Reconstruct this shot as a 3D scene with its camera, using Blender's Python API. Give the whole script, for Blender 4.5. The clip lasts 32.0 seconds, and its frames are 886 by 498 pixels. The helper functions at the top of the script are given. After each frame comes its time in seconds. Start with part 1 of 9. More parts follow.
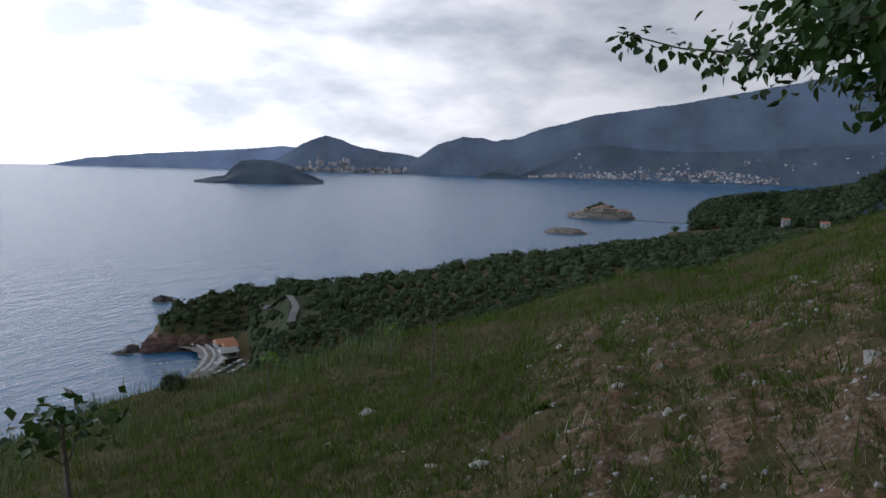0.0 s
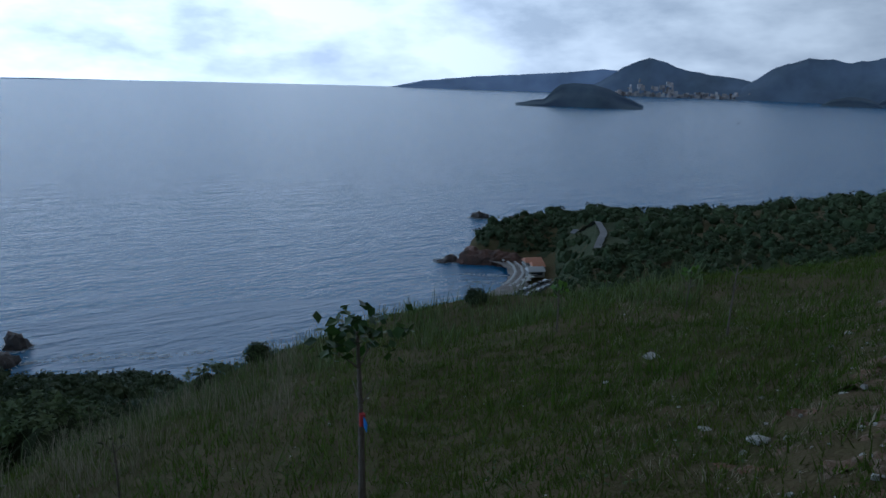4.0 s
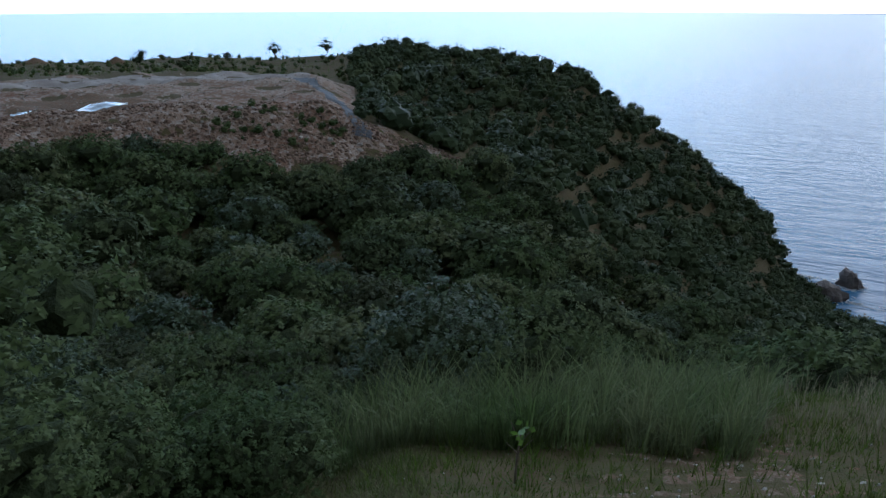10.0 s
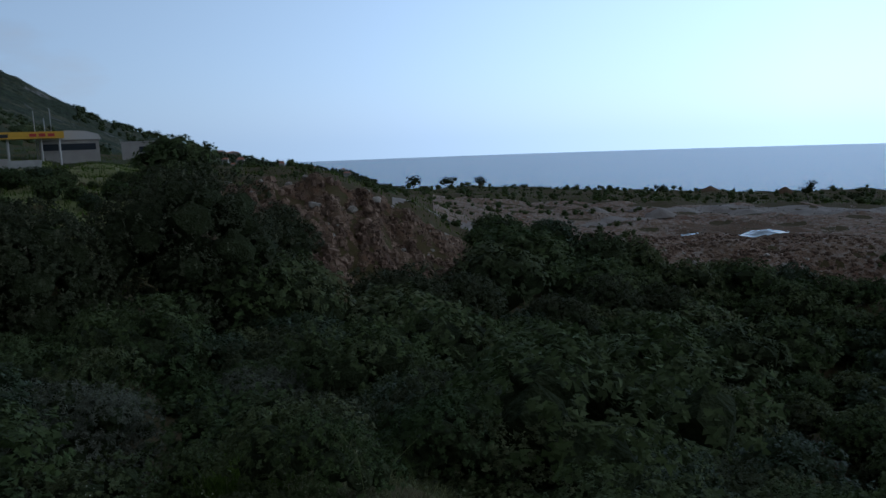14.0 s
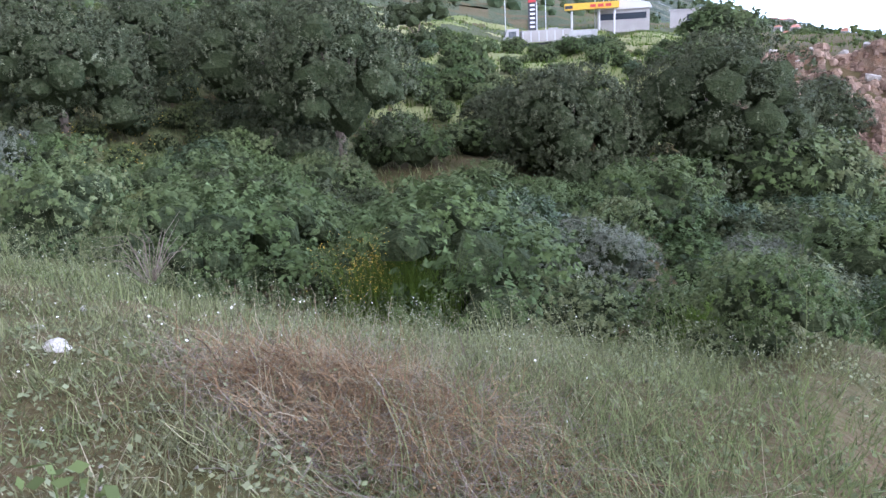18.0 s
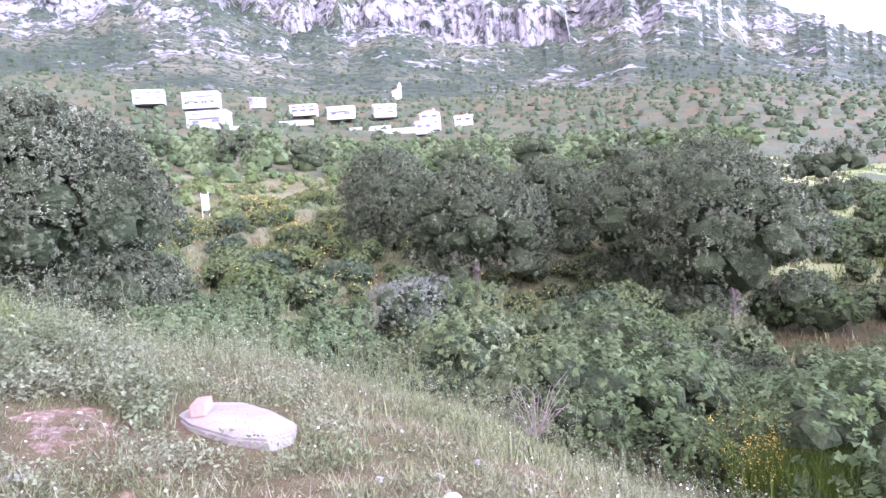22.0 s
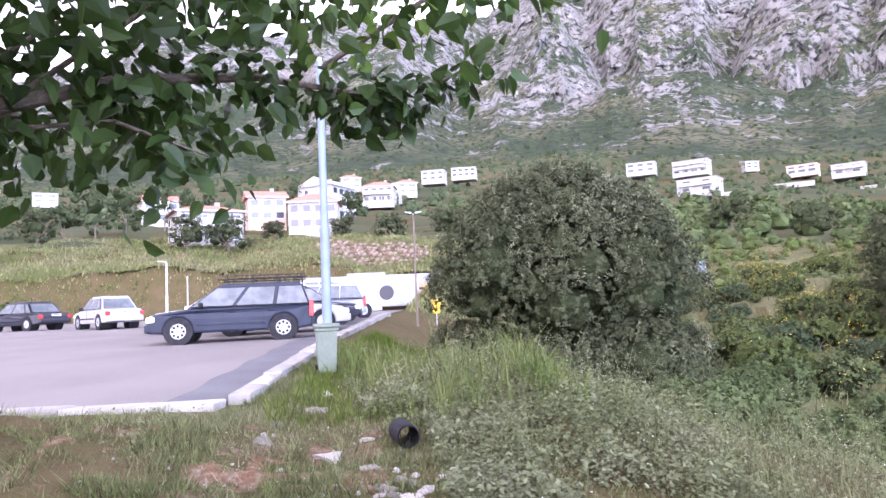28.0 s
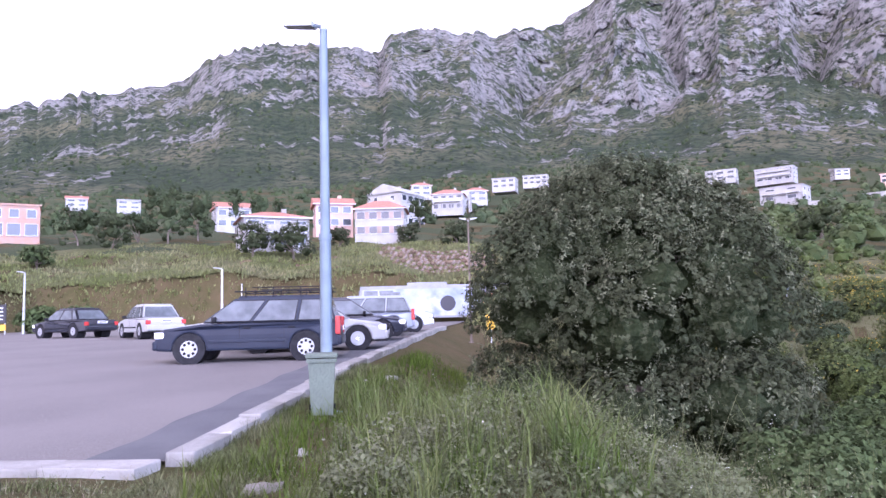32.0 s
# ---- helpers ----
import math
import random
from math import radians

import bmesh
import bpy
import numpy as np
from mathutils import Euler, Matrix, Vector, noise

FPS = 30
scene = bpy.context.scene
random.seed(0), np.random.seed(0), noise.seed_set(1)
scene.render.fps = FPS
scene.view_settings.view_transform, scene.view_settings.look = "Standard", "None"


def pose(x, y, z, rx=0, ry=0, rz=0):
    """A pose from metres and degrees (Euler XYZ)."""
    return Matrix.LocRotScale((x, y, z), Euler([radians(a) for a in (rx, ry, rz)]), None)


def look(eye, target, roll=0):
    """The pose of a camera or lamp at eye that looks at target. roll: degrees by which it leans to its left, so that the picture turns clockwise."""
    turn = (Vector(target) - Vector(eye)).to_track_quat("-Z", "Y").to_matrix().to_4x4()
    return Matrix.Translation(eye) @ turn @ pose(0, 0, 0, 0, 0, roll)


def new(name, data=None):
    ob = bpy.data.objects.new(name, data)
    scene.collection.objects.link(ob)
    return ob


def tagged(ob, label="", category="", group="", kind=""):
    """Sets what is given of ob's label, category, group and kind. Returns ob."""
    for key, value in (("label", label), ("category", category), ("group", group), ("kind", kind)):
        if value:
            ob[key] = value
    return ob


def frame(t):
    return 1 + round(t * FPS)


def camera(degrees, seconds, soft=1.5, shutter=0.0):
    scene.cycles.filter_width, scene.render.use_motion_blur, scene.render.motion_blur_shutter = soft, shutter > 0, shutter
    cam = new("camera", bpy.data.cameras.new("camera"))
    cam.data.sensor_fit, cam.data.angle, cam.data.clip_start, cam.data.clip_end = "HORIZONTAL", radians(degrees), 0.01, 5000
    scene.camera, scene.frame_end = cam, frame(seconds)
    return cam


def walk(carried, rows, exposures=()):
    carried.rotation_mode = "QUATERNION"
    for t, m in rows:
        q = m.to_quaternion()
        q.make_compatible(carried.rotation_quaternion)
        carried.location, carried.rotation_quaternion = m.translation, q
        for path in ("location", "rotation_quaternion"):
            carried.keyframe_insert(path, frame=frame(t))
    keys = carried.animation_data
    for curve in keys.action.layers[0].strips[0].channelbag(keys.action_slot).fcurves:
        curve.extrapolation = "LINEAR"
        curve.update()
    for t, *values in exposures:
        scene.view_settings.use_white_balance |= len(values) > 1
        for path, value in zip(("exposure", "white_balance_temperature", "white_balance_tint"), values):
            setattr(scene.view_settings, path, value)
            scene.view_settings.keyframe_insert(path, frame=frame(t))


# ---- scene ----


# camera: turned on the spot, with a few steps towards the car park at the end
cam = camera(62.31, 32.0)
PATH = [
    (0.0, -0.001, 0.000, 1.599, 82.77, -1.48, 31.13),
    (0.5, 0.067, 0.212, 1.585, 82.47, -2.05, 35.05),
    (1.0, 0.126, 0.391, 1.576, 82.26, -2.33, 36.80),
    (1.5, 0.173, 0.466, 1.713, 78.99, -2.02, 42.83),
    (2.0, 0.118, 0.500, 1.694, 75.99, -0.35, 47.62),
    (2.5, 0.198, 0.326, 1.782, 75.11, -1.88, 50.09),
    (4.5, 0.010, 0.371, 1.677, 77.12, -1.62, 60.67),
    (5.0, 0.041, 0.388, 1.682, 76.37, -2.10, 69.21),
    (5.5, 0.057, 0.385, 1.681, 75.40, -1.72, 75.31),
    (6.0, 0.062, 0.371, 1.680, 75.07, -0.80, 80.63),
    (6.5, 0.053, 0.360, 1.674, 74.03, -0.50, 85.80),
    (7.0, 0.076, 0.356, 1.677, 73.50, 0.04, 91.43),
    (7.5, 0.066, 0.328, 1.661, 72.68, -0.74, 96.48),
    (8.0, 0.087, 0.297, 1.662, 72.48, -0.18, 101.23),
    (8.5, 0.086, 0.269, 1.655, 71.96, 0.29, 106.43),
    (9.0, 0.093, 0.247, 1.652, 71.74, 0.05, 110.16),
    (9.5, 0.103, 0.216, 1.644, 71.39, 0.04, 113.58),
    (10.0, 0.146, 0.207, 1.655, 70.77, -0.00, 117.48),
    (10.5, 0.188, 0.191, 1.681, 72.17, 0.20, 122.78),
    (11.0, 0.108, 0.146, 1.597, 73.36, -0.05, 128.32),
    (11.5, 0.089, 0.130, 1.553, 73.10, 0.35, 132.91),
    (12.0, 0.110, 0.081, 1.574, 73.07, 0.80, 137.22),
    (12.5, 0.154, -0.010, 1.590, 75.02, 1.05, 144.51),
    (13.0, 0.036, -0.123, 1.531, 77.38, 1.30, 152.52),
    (13.5, 0.130, 0.023, 1.573, 79.20, 1.65, 158.75),
    (14.0, 0.188, 0.039, 1.575, 81.55, 2.07, 165.74),
    (14.5, -0.017, 0.203, 1.419, 82.77, 3.05, 174.01),
    (16.5, -0.271, 0.692, 1.400, 83.21, 4.12, 195.07),
    (17.0, -0.331, 0.720, 1.429, 80.97, 3.81, 199.95),
    (17.5, -0.267, 0.720, 1.439, 78.64, 3.53, 202.83),
    (18.0, -0.187, 0.701, 1.393, 73.70, 3.31, 205.85),
    (18.5, -0.089, 0.660, 1.379, 72.06, 3.66, 209.04),
    (19.0, -0.030, 0.638, 1.363, 69.87, 4.40, 209.98),
    (19.5, 0.043, 0.646, 1.361, 68.45, 5.13, 209.87),
    (20.0, 0.086, 0.673, 1.395, 70.04, 6.24, 219.78),
    (20.5, 0.054, 0.624, 1.443, 73.67, 5.31, 223.65),
    (21.0, 0.014, 0.640, 1.480, 78.66, 4.72, 228.55),
    (21.5, -0.052, 0.659, 1.522, 82.74, 4.26, 232.51),
    (22.0, -0.098, 0.675, 1.564, 87.21, 4.12, 235.44),
    (22.5, -0.167, 0.755, 1.565, 92.98, 3.87, 237.72),
    (23.0, -0.298, 0.840, 1.646, 98.17, 4.75, 241.63),
    (23.5, -0.289, 0.705, 1.688, 102.41, 4.96, 244.87),
    (24.0, -0.046, 0.689, 1.728, 102.22, 4.10, 247.36),
    (24.5, -0.336, 1.132, 1.635, 99.22, 4.21, 253.34),
    (25.0, -0.359, 1.118, 1.609, 97.10, 4.65, 258.63),
    (25.5, -0.064, 1.242, 1.598, 96.25, 5.14, 262.18),
    (26.0, 0.182, 1.268, 1.590, 95.16, 4.43, 262.48),
    (26.5, 0.533, 1.282, 1.578, 95.90, 2.78, 265.83),
    (28.5, 1.694, 1.110, 1.652, 94.40, 2.65, 272.56),
    (29.0, 2.026, 1.070, 1.711, 94.21, 5.02, 269.99),
    (29.5, 2.212, 0.990, 1.773, 96.04, 3.19, 269.69),
    (30.0, 2.700, 0.941, 1.744, 93.58, 4.80, 272.29),
    (30.5, 3.120, 0.865, 1.794, 92.60, 5.83, 273.00),
    (31.0, 3.386, 0.797, 1.845, 92.75, 5.25, 275.67),
    (31.5, 3.730, 0.673, 1.862, 92.86, 4.19, 277.39),
    (32.0, 4.022, 0.650, 1.859, 95.50, 1.41, 277.68),
]
EXPOSURES = [(0.0, -2.4, 6200, 14), (2.0, -2.7, 5850, 9), (4.5, -3.15, 5000, 5), (7.0, -3.25, 5100, 6), (8.5, -2.65, 5250, 6), (9.5, -2.25, 5350, 8), (11.0, -2.1, 5550, 8), (12.0, -2.15, 5600, 8), (13.0, -2.8, 5600, 8), (14.0, -3.35, 5400, 9), (14.5, -3.4, 5400, 9), (16.5, -3.0, 5500, 9), (17.0, -2.3, 5700, 11), (17.5, -1.1, 5600, 14), (18.0, 0.15, 5600, 26), (18.5, 1.2, 5500, 40), (20.5, 1.38, 5450, 48), (22.0, 1.1, 5600, 52), (22.5, 0.72, 5650, 48), (23.0, 0.15, 5750, 40), (23.5, -0.75, 6100, 30), (24.0, -1.25, 6250, 28), (24.5, -0.95, 6250, 30), (25.2, -0.15, 6250, 34), (26.5, 0.3, 6250, 38), (29.0, 0.35, 5950, 42), (30.0, -0.03, 5900, 43), (32.0, -0.2, 5800, 44)]
walk(cam, [(t, pose(x, y, z, rx, ry, rz)) for t, x, y, z, rx, ry, rz in PATH], EXPOSURES)

# world: hazy sky with broken cloud, sun veiled in the south-west
SUN_AZ, SUN_EL = 72.0, 42.0
world = bpy.data.worlds.new("sky")
scene.world = world
world.use_nodes = True
wn, wl = world.node_tree.nodes, world.node_tree.links
wn.clear()
w_out = wn.new("ShaderNodeOutputWorld")
w_bg = wn.new("ShaderNodeBackground")
w_bg.inputs["Strength"].default_value = 0.13
sky = wn.new("ShaderNodeTexSky")
sky.sky_type, sky.sun_disc = "NISHITA", False
sky.sun_elevation, sky.sun_rotation = radians(SUN_EL), radians(-SUN_AZ)
sky.air_density, sky.dust_density, sky.ozone_density = 1.0, 2.0, 1.0
w_tc = wn.new("ShaderNodeTexCoord")
w_sep = wn.new("ShaderNodeSeparateXYZ")
wl.new(w_tc.outputs["Generated"], w_sep.inputs[0])


def wmath(op, a, b=None, clamp=False):
    n = wn.new("ShaderNodeMath")
    n.operation, n.use_clamp = op, clamp
    for i, v in enumerate((a, b)):
        if v is None:
            continue
        if isinstance(v, (int, float)):
            n.inputs[i].default_value = v
        else:
            wl.new(v, n.inputs[i])
    return n.outputs[0]


def wmix(fac, a, b):
    n = wn.new("ShaderNodeMix")
    n.data_type = "RGBA"
    for s, v in ((n.inputs[0], fac), (n.inputs[6], a), (n.inputs[7], b)):
        if isinstance(v, (int, float)):
            s.default_value = v
        elif isinstance(v, tuple):
            s.default_value = (*v, 1)
        else:
            wl.new(v, s)
    return n.outputs[2]


def wnoise(scale, detail, squash):
    m = wn.new("ShaderNodeMapping")
    m.inputs["Scale"].default_value = (1, 1, squash)
    wl.new(w_tc.outputs["Generated"], m.inputs[0])
    n = wn.new("ShaderNodeTexNoise")
    n.inputs["Scale"].default_value, n.inputs["Detail"].default_value = scale, detail
    n.inputs["Roughness"].default_value = 0.55
    wl.new(m.outputs[0], n.inputs["Vector"])
    return n.outputs["Fac"]


# cloud thins out towards the south (-y, slightly east) and is thick over the land
toward_south = wmath("ADD", wmath("MULTIPLY", w_sep.outputs["Y"], -0.86), wmath("MULTIPLY", w_sep.outputs["X"], -0.5))
cover = wmath("SUBTRACT", 0.98, wmath("MULTIPLY", wmath("MAXIMUM", wmath("SUBTRACT", toward_south, 0.30), 0.0), 1.55))
n_big, n_fine = wnoise(3.0, 9.0, 3.2), wnoise(8.5, 9.0, 2.4)
puff = wmath("ADD", wmath("MULTIPLY", n_big, 0.55), wmath("MULTIPLY", n_fine, 0.45))
mask = wmath("MULTIPLY", wmath("SUBTRACT", wmath("ADD", puff, cover), 0.86), 3.2, clamp=True)
mask = wmath("MINIMUM", wmath("MAXIMUM", mask, 0.0), 0.96)
tone = wmath("MULTIPLY", wmath("SUBTRACT", puff, 0.41), 5.6, clamp=True)
# brighter veil round the sun
sx, sy, sz = (-math.sin(radians(SUN_AZ)) * math.cos(radians(SUN_EL)), math.cos(radians(SUN_AZ)) * math.cos(radians(SUN_EL)), math.sin(radians(SUN_EL)))
w_dot = wn.new("ShaderNodeVectorMath")
w_dot.operation = "DOT_PRODUCT"
wl.new(w_tc.outputs["Generated"], w_dot.inputs[0])
w_dot.inputs[1].default_value = (sx, sy, sz)
w_sea = wn.new("ShaderNodeVectorMath")
w_sea.operation = "DOT_PRODUCT"
wl.new(w_tc.outputs["Generated"], w_sea.inputs[0])
w_sea.inputs[1].default_value = (-math.sin(radians(108)), math.cos(radians(108)), 0.0)
seaward = wmath("POWER", wmath("MULTIPLY", wmath("ADD", w_sea.outputs["Value"], 0.15), 1.0, clamp=True), 1.7)
halo = wmath("ADD", wmath("MULTIPLY", wmath("POWER", wmath("MAXIMUM", w_dot.outputs["Value"], 0.0), 4.0), 0.8), wmath("MULTIPLY", seaward, 2.3))
cloud = wmix(tone, (6.0, 6.4, 7.1), (11.2, 11.3, 11.5))
cloud_lit = wn.new("ShaderNodeVectorMath")
cloud_lit.operation = "SCALE"
wl.new(cloud, cloud_lit.inputs[0])
wl.new(wmath("ADD", wmath("MULTIPLY", halo, 1.1), 1.25), cloud_lit.inputs["Scale"])
haze_lit = wn.new("ShaderNodeVectorMath")
haze_lit.operation = "SCALE"
wl.new(wmix(0.55, sky.outputs[0], (11.0, 13.6, 16.5)), haze_lit.inputs[0])
wl.new(wmath("ADD", wmath("MULTIPLY", halo, 1.3), 2.0), haze_lit.inputs["Scale"])
hazed = haze_lit.outputs[0]
# thin cloud and haze: brightest low down, greyer overhead
low_glow = wn.new("ShaderNodeVectorMath")
low_glow.operation = "SCALE"
wl.new(wmix(mask, hazed, cloud_lit.outputs[0]), low_glow.inputs[0])
wl.new(wmath("SUBTRACT", 1.9, wmath("MULTIPLY", wmath("POWER", wmath("MAXIMUM", w_sep.outputs["Z"], 0.0), 1.2), 1.5)), low_glow.inputs["Scale"])
wl.new(low_glow.outputs[0], w_bg.inputs["Color"])
wl.new(w_bg.outputs[0], w_out.inputs["Surface"])

sun = new("sun", bpy.data.lights.new("sun", "SUN"))
sun.data.energy, sun.data.angle, sun.data.color = 0.7, radians(14), (1.0, 0.95, 0.88)
sun.matrix_world = look((sx * 50, sy * 50, sz * 50), (0, 0, 0))


# ---------------------------------------------------------------- materials
def material(name, base, rough=0.8, second=None, scale=3.0, fine=None, fine_scale=40.0, bump=0.0, bump_scale=60.0, metal=0.0,
             island=0.0, per_object=0.0, translucent=0.0, gloss=0.5, stretch=(1, 1, 1), coords="Object", streak=None):
    """Principled surface: base blended with a second tone by a broad noise, a fine grain over it, bump, and a spread per leaf or object."""
    m = bpy.data.materials.new(name)
    m.use_nodes = True
    nt = m.node_tree
    nt.nodes.clear()
    out = nt.nodes.new("ShaderNodeOutputMaterial")
    bsdf = nt.nodes.new("ShaderNodeBsdfPrincipled")
    bsdf.inputs["Roughness"].default_value, bsdf.inputs["Metallic"].default_value = rough, metal
    bsdf.inputs["Specular IOR Level"].default_value = gloss
    tc = nt.nodes.new("ShaderNodeTexCoord")
    mp = nt.nodes.new("ShaderNodeMapping")
    mp.inputs["Scale"].default_value = stretch
    nt.links.new(tc.outputs[coords], mp.inputs[0])

    def noisy(sc, detail=6.0):
        n = nt.nodes.new("ShaderNodeTexNoise")
        n.inputs["Scale"].default_value, n.inputs["Detail"].default_value = sc, detail
        nt.links.new(mp.outputs[0], n.inputs["Vector"])
        return n.outputs["Fac"]

    def ramp(v, lo, hi):
        r = nt.nodes.new("ShaderNodeMapRange")
        r.inputs["From Min"].default_value, r.inputs["From Max"].default_value = lo, hi
        nt.links.new(v, r.inputs["Value"])
        return r.outputs[0]

    def blend(fac, a, b, mode="MIX"):
        n = nt.nodes.new("ShaderNodeMix")
        n.data_type, n.blend_type = "RGBA", mode
        for s, v in ((n.inputs[0], fac), (n.inputs[6], a), (n.inputs[7], b)):
            if isinstance(v, (int, float)):
                s.default_value = v
            elif isinstance(v, tuple):
                s.default_value = (*v, 1)
            else:
                nt.links.new(v, s)
        return n.outputs[2]

    col = base
    if second:
        col = blend(ramp(noisy(scale), 0.35, 0.65), base, second)
    if fine:
        col = blend(ramp(noisy(fine_scale, 3.0), 0.45, 0.7), col if not isinstance(col, tuple) else base, fine)
    vary = []
    if island:
        vary.append((nt.nodes.new("ShaderNodeNewGeometry").outputs["Random Per Island"], island))
    if per_object:
        vary.append((nt.nodes.new("ShaderNodeObjectInfo").outputs["Random"], per_object))
    for socket, amount in vary:
        hsv = nt.nodes.new("ShaderNodeHueSaturation")
        r = nt.nodes.new("ShaderNodeMapRange")
        r.inputs["To Min"].default_value, r.inputs["To Max"].default_value = 1 - amount, 1 + amount
        nt.links.new(socket, r.inputs["Value"])
        nt.links.new(r.outputs[0], hsv.inputs["Value"])
        if isinstance(col, tuple):
            hsv.inputs["Color"].default_value = (*col, 1)
        else:
            nt.links.new(col, hsv.inputs["Color"])
        col = hsv.outputs[0]
    if isinstance(col, tuple):
        bsdf.inputs["Base Color"].default_value = (*col, 1)
    else:
        nt.links.new(col, bsdf.inputs["Base Color"])
    if bump:
        b = nt.nodes.new("ShaderNodeBump")
        b.inputs["Strength"].default_value = bump
        b.inputs["Distance"].default_value = 1.0 / bump_scale
        nt.links.new(noisy(bump_scale, 4.0), b.inputs["Height"])
        nt.links.new(b.outputs[0], bsdf.inputs["Normal"])
    shader = bsdf.outputs[0]
    if translucent:
        tr = nt.nodes.new("ShaderNodeBsdfTranslucent")
        if isinstance(col, tuple):
            tr.inputs[0].default_value = (*col, 1)
        else:
            nt.links.new(col, tr.inputs[0])
        mx = nt.nodes.new("ShaderNodeMixShader")
        mx.inputs[0].default_value = translucent
        nt.links.new(shader, mx.inputs[1])
        nt.links.new(tr.outputs[0], mx.inputs[2])
        shader = mx.outputs[0]
    nt.links.new(shader, out.inputs["Surface"])
    return m


M = {}
M["oak_leaf"] = material("oak_leaf", (0.046, 0.057, 0.027), 0.75, second=(0.074, 0.083, 0.044), scale=0.8, island=0.22, translucent=0.2, gloss=0.08)
M["maquis_leaf"] = material("maquis_leaf", (0.052, 0.082, 0.030), 0.75, second=(0.105, 0.128, 0.056), scale=0.22, fine=(0.078, 0.110, 0.036), fine_scale=1.1, island=0.2, translucent=0.2, gloss=0.07)
M["far_leaf"] = material("far_leaf", (0.032, 0.050, 0.022), 0.8, second=(0.058, 0.078, 0.036), scale=0.06, fine=(0.068, 0.084, 0.040), fine_scale=0.25, island=0.16, gloss=0.08)
M["grey_leaf"] = material("grey_leaf", (0.100, 0.112, 0.078), 0.75, second=(0.145, 0.152, 0.112), scale=0.9, island=0.3, translucent=0.2, gloss=0.1)
M["fresh_leaf"] = material("fresh_leaf", (0.085, 0.160, 0.024), 0.5, second=(0.13, 0.20, 0.035), scale=1.5, island=0.3, translucent=0.35, gloss=0.2)
M["mulberry_leaf"] = material("mulberry_leaf", (0.024, 0.054, 0.011), 0.42, second=(0.046, 0.084, 0.018), scale=2.5, island=0.35, translucent=0.3, gloss=0.25)
M["field_leaf"] = material("field_leaf", (0.064, 0.096, 0.026), 0.7, second=(0.125, 0.138, 0.055), scale=0.18, fine=(0.088, 0.118, 0.034), fine_scale=0.8, island=0.3, translucent=0.25, gloss=0.1)
M["yellow_flower"] = material("yellow_flower", (0.46, 0.32, 0.03), 0.6, island=0.25)
M["white_flower"] = material("white_flower", (0.50, 0.50, 0.42), 0.7, island=0.2)
M["bark"] = material("bark", (0.11, 0.085, 0.062), 0.95, second=(0.17, 0.14, 0.11), scale=8, bump=0.8, bump_scale=40)
M["grass"] = material("grass", (0.054, 0.092, 0.009), 0.8, second=(0.086, 0.108, 0.020), scale=0.45, island=0.4, translucent=0.3, gloss=0.1)
M["tall_grass"] = material("tall_grass", (0.062, 0.110, 0.012), 0.75, second=(0.094, 0.124, 0.024), scale=0.6, island=0.4, translucent=0.3, gloss=0.12)
M["fresh_blade"] = material("fresh_blade", (0.092, 0.138, 0.034), 0.75, second=(0.155, 0.172, 0.066), scale=0.8, island=0.4, translucent=0.35, gloss=0.12)
M["reed_blade"] = material("reed_blade", (0.080, 0.120, 0.036), 0.7, second=(0.150, 0.170, 0.078), scale=0.7, island=0.45, translucent=0.3, gloss=0.15)
M["dry_grass"] = material("dry_grass", (0.22, 0.195, 0.125), 0.9, second=(0.31, 0.275, 0.19), scale=1.2, island=0.3, translucent=0.2, gloss=0.1)
M["russet_twig"] = material("russet_twig", (0.122, 0.074, 0.036), 0.9, second=(0.195, 0.134, 0.074), scale=3, island=0.6, gloss=0.1)
M["soil"] = material("soil", (0.092, 0.066, 0.034), 0.95, second=(0.060, 0.056, 0.020), scale=0.8, fine=(0.088, 0.072, 0.032), fine_scale=4.5, bump=0.9, bump_scale=18, gloss=0.1)
M["limestone"] = material("limestone", (0.40, 0.37, 0.32), 0.9, second=(0.24, 0.215, 0.18), scale=6, fine=(0.50, 0.48, 0.44), fine_scale=30, bump=0.6, bump_scale=30, per_object=0.2)
M["white_stone"] = material("white_stone", (0.205, 0.186, 0.152), 0.9, second=(0.15, 0.133, 0.108), scale=3, bump=0.6, bump_scale=30, per_object=0.2)
M["asphalt"] = material("asphalt", (0.190, 0.174, 0.160), 0.95, second=(0.150, 0.137, 0.127), scale=0.35, fine=(0.225, 0.207, 0.192), fine_scale=55, bump=0.3, bump_scale=180, gloss=0.15)
M["dark_asphalt"] = material("dark_asphalt", (0.085, 0.085, 0.09), 0.92, second=(0.11, 0.11, 0.112), scale=1.2, bump=0.4, bump_scale=160)
M["white_kerb"] = material("white_kerb", (0.33, 0.315, 0.285), 0.9, second=(0.21, 0.20, 0.175), scale=2.2, fine=(0.27, 0.26, 0.235), fine_scale=18, bump=0.5, bump_scale=40, per_object=0.2)
M["gravel"] = material("gravel", (0.25, 0.185, 0.135), 0.95, second=(0.185, 0.108, 0.070), scale=0.10, fine=(0.34, 0.30, 0.26), fine_scale=1.3, bump=1.0, bump_scale=3, gloss=0.1)
M["red_earth"] = material("red_earth", (0.145, 0.080, 0.046), 0.95, second=(0.108, 0.080, 0.052), scale=1.4, fine=(0.215, 0.165, 0.12), fine_scale=16, bump=1.0, bump_scale=22, gloss=0.1)
M["red_rock"] = material("red_rock", (0.17, 0.095, 0.070), 0.95, second=(0.10, 0.07, 0.055), scale=0.2, bump=0.9, bump_scale=2)
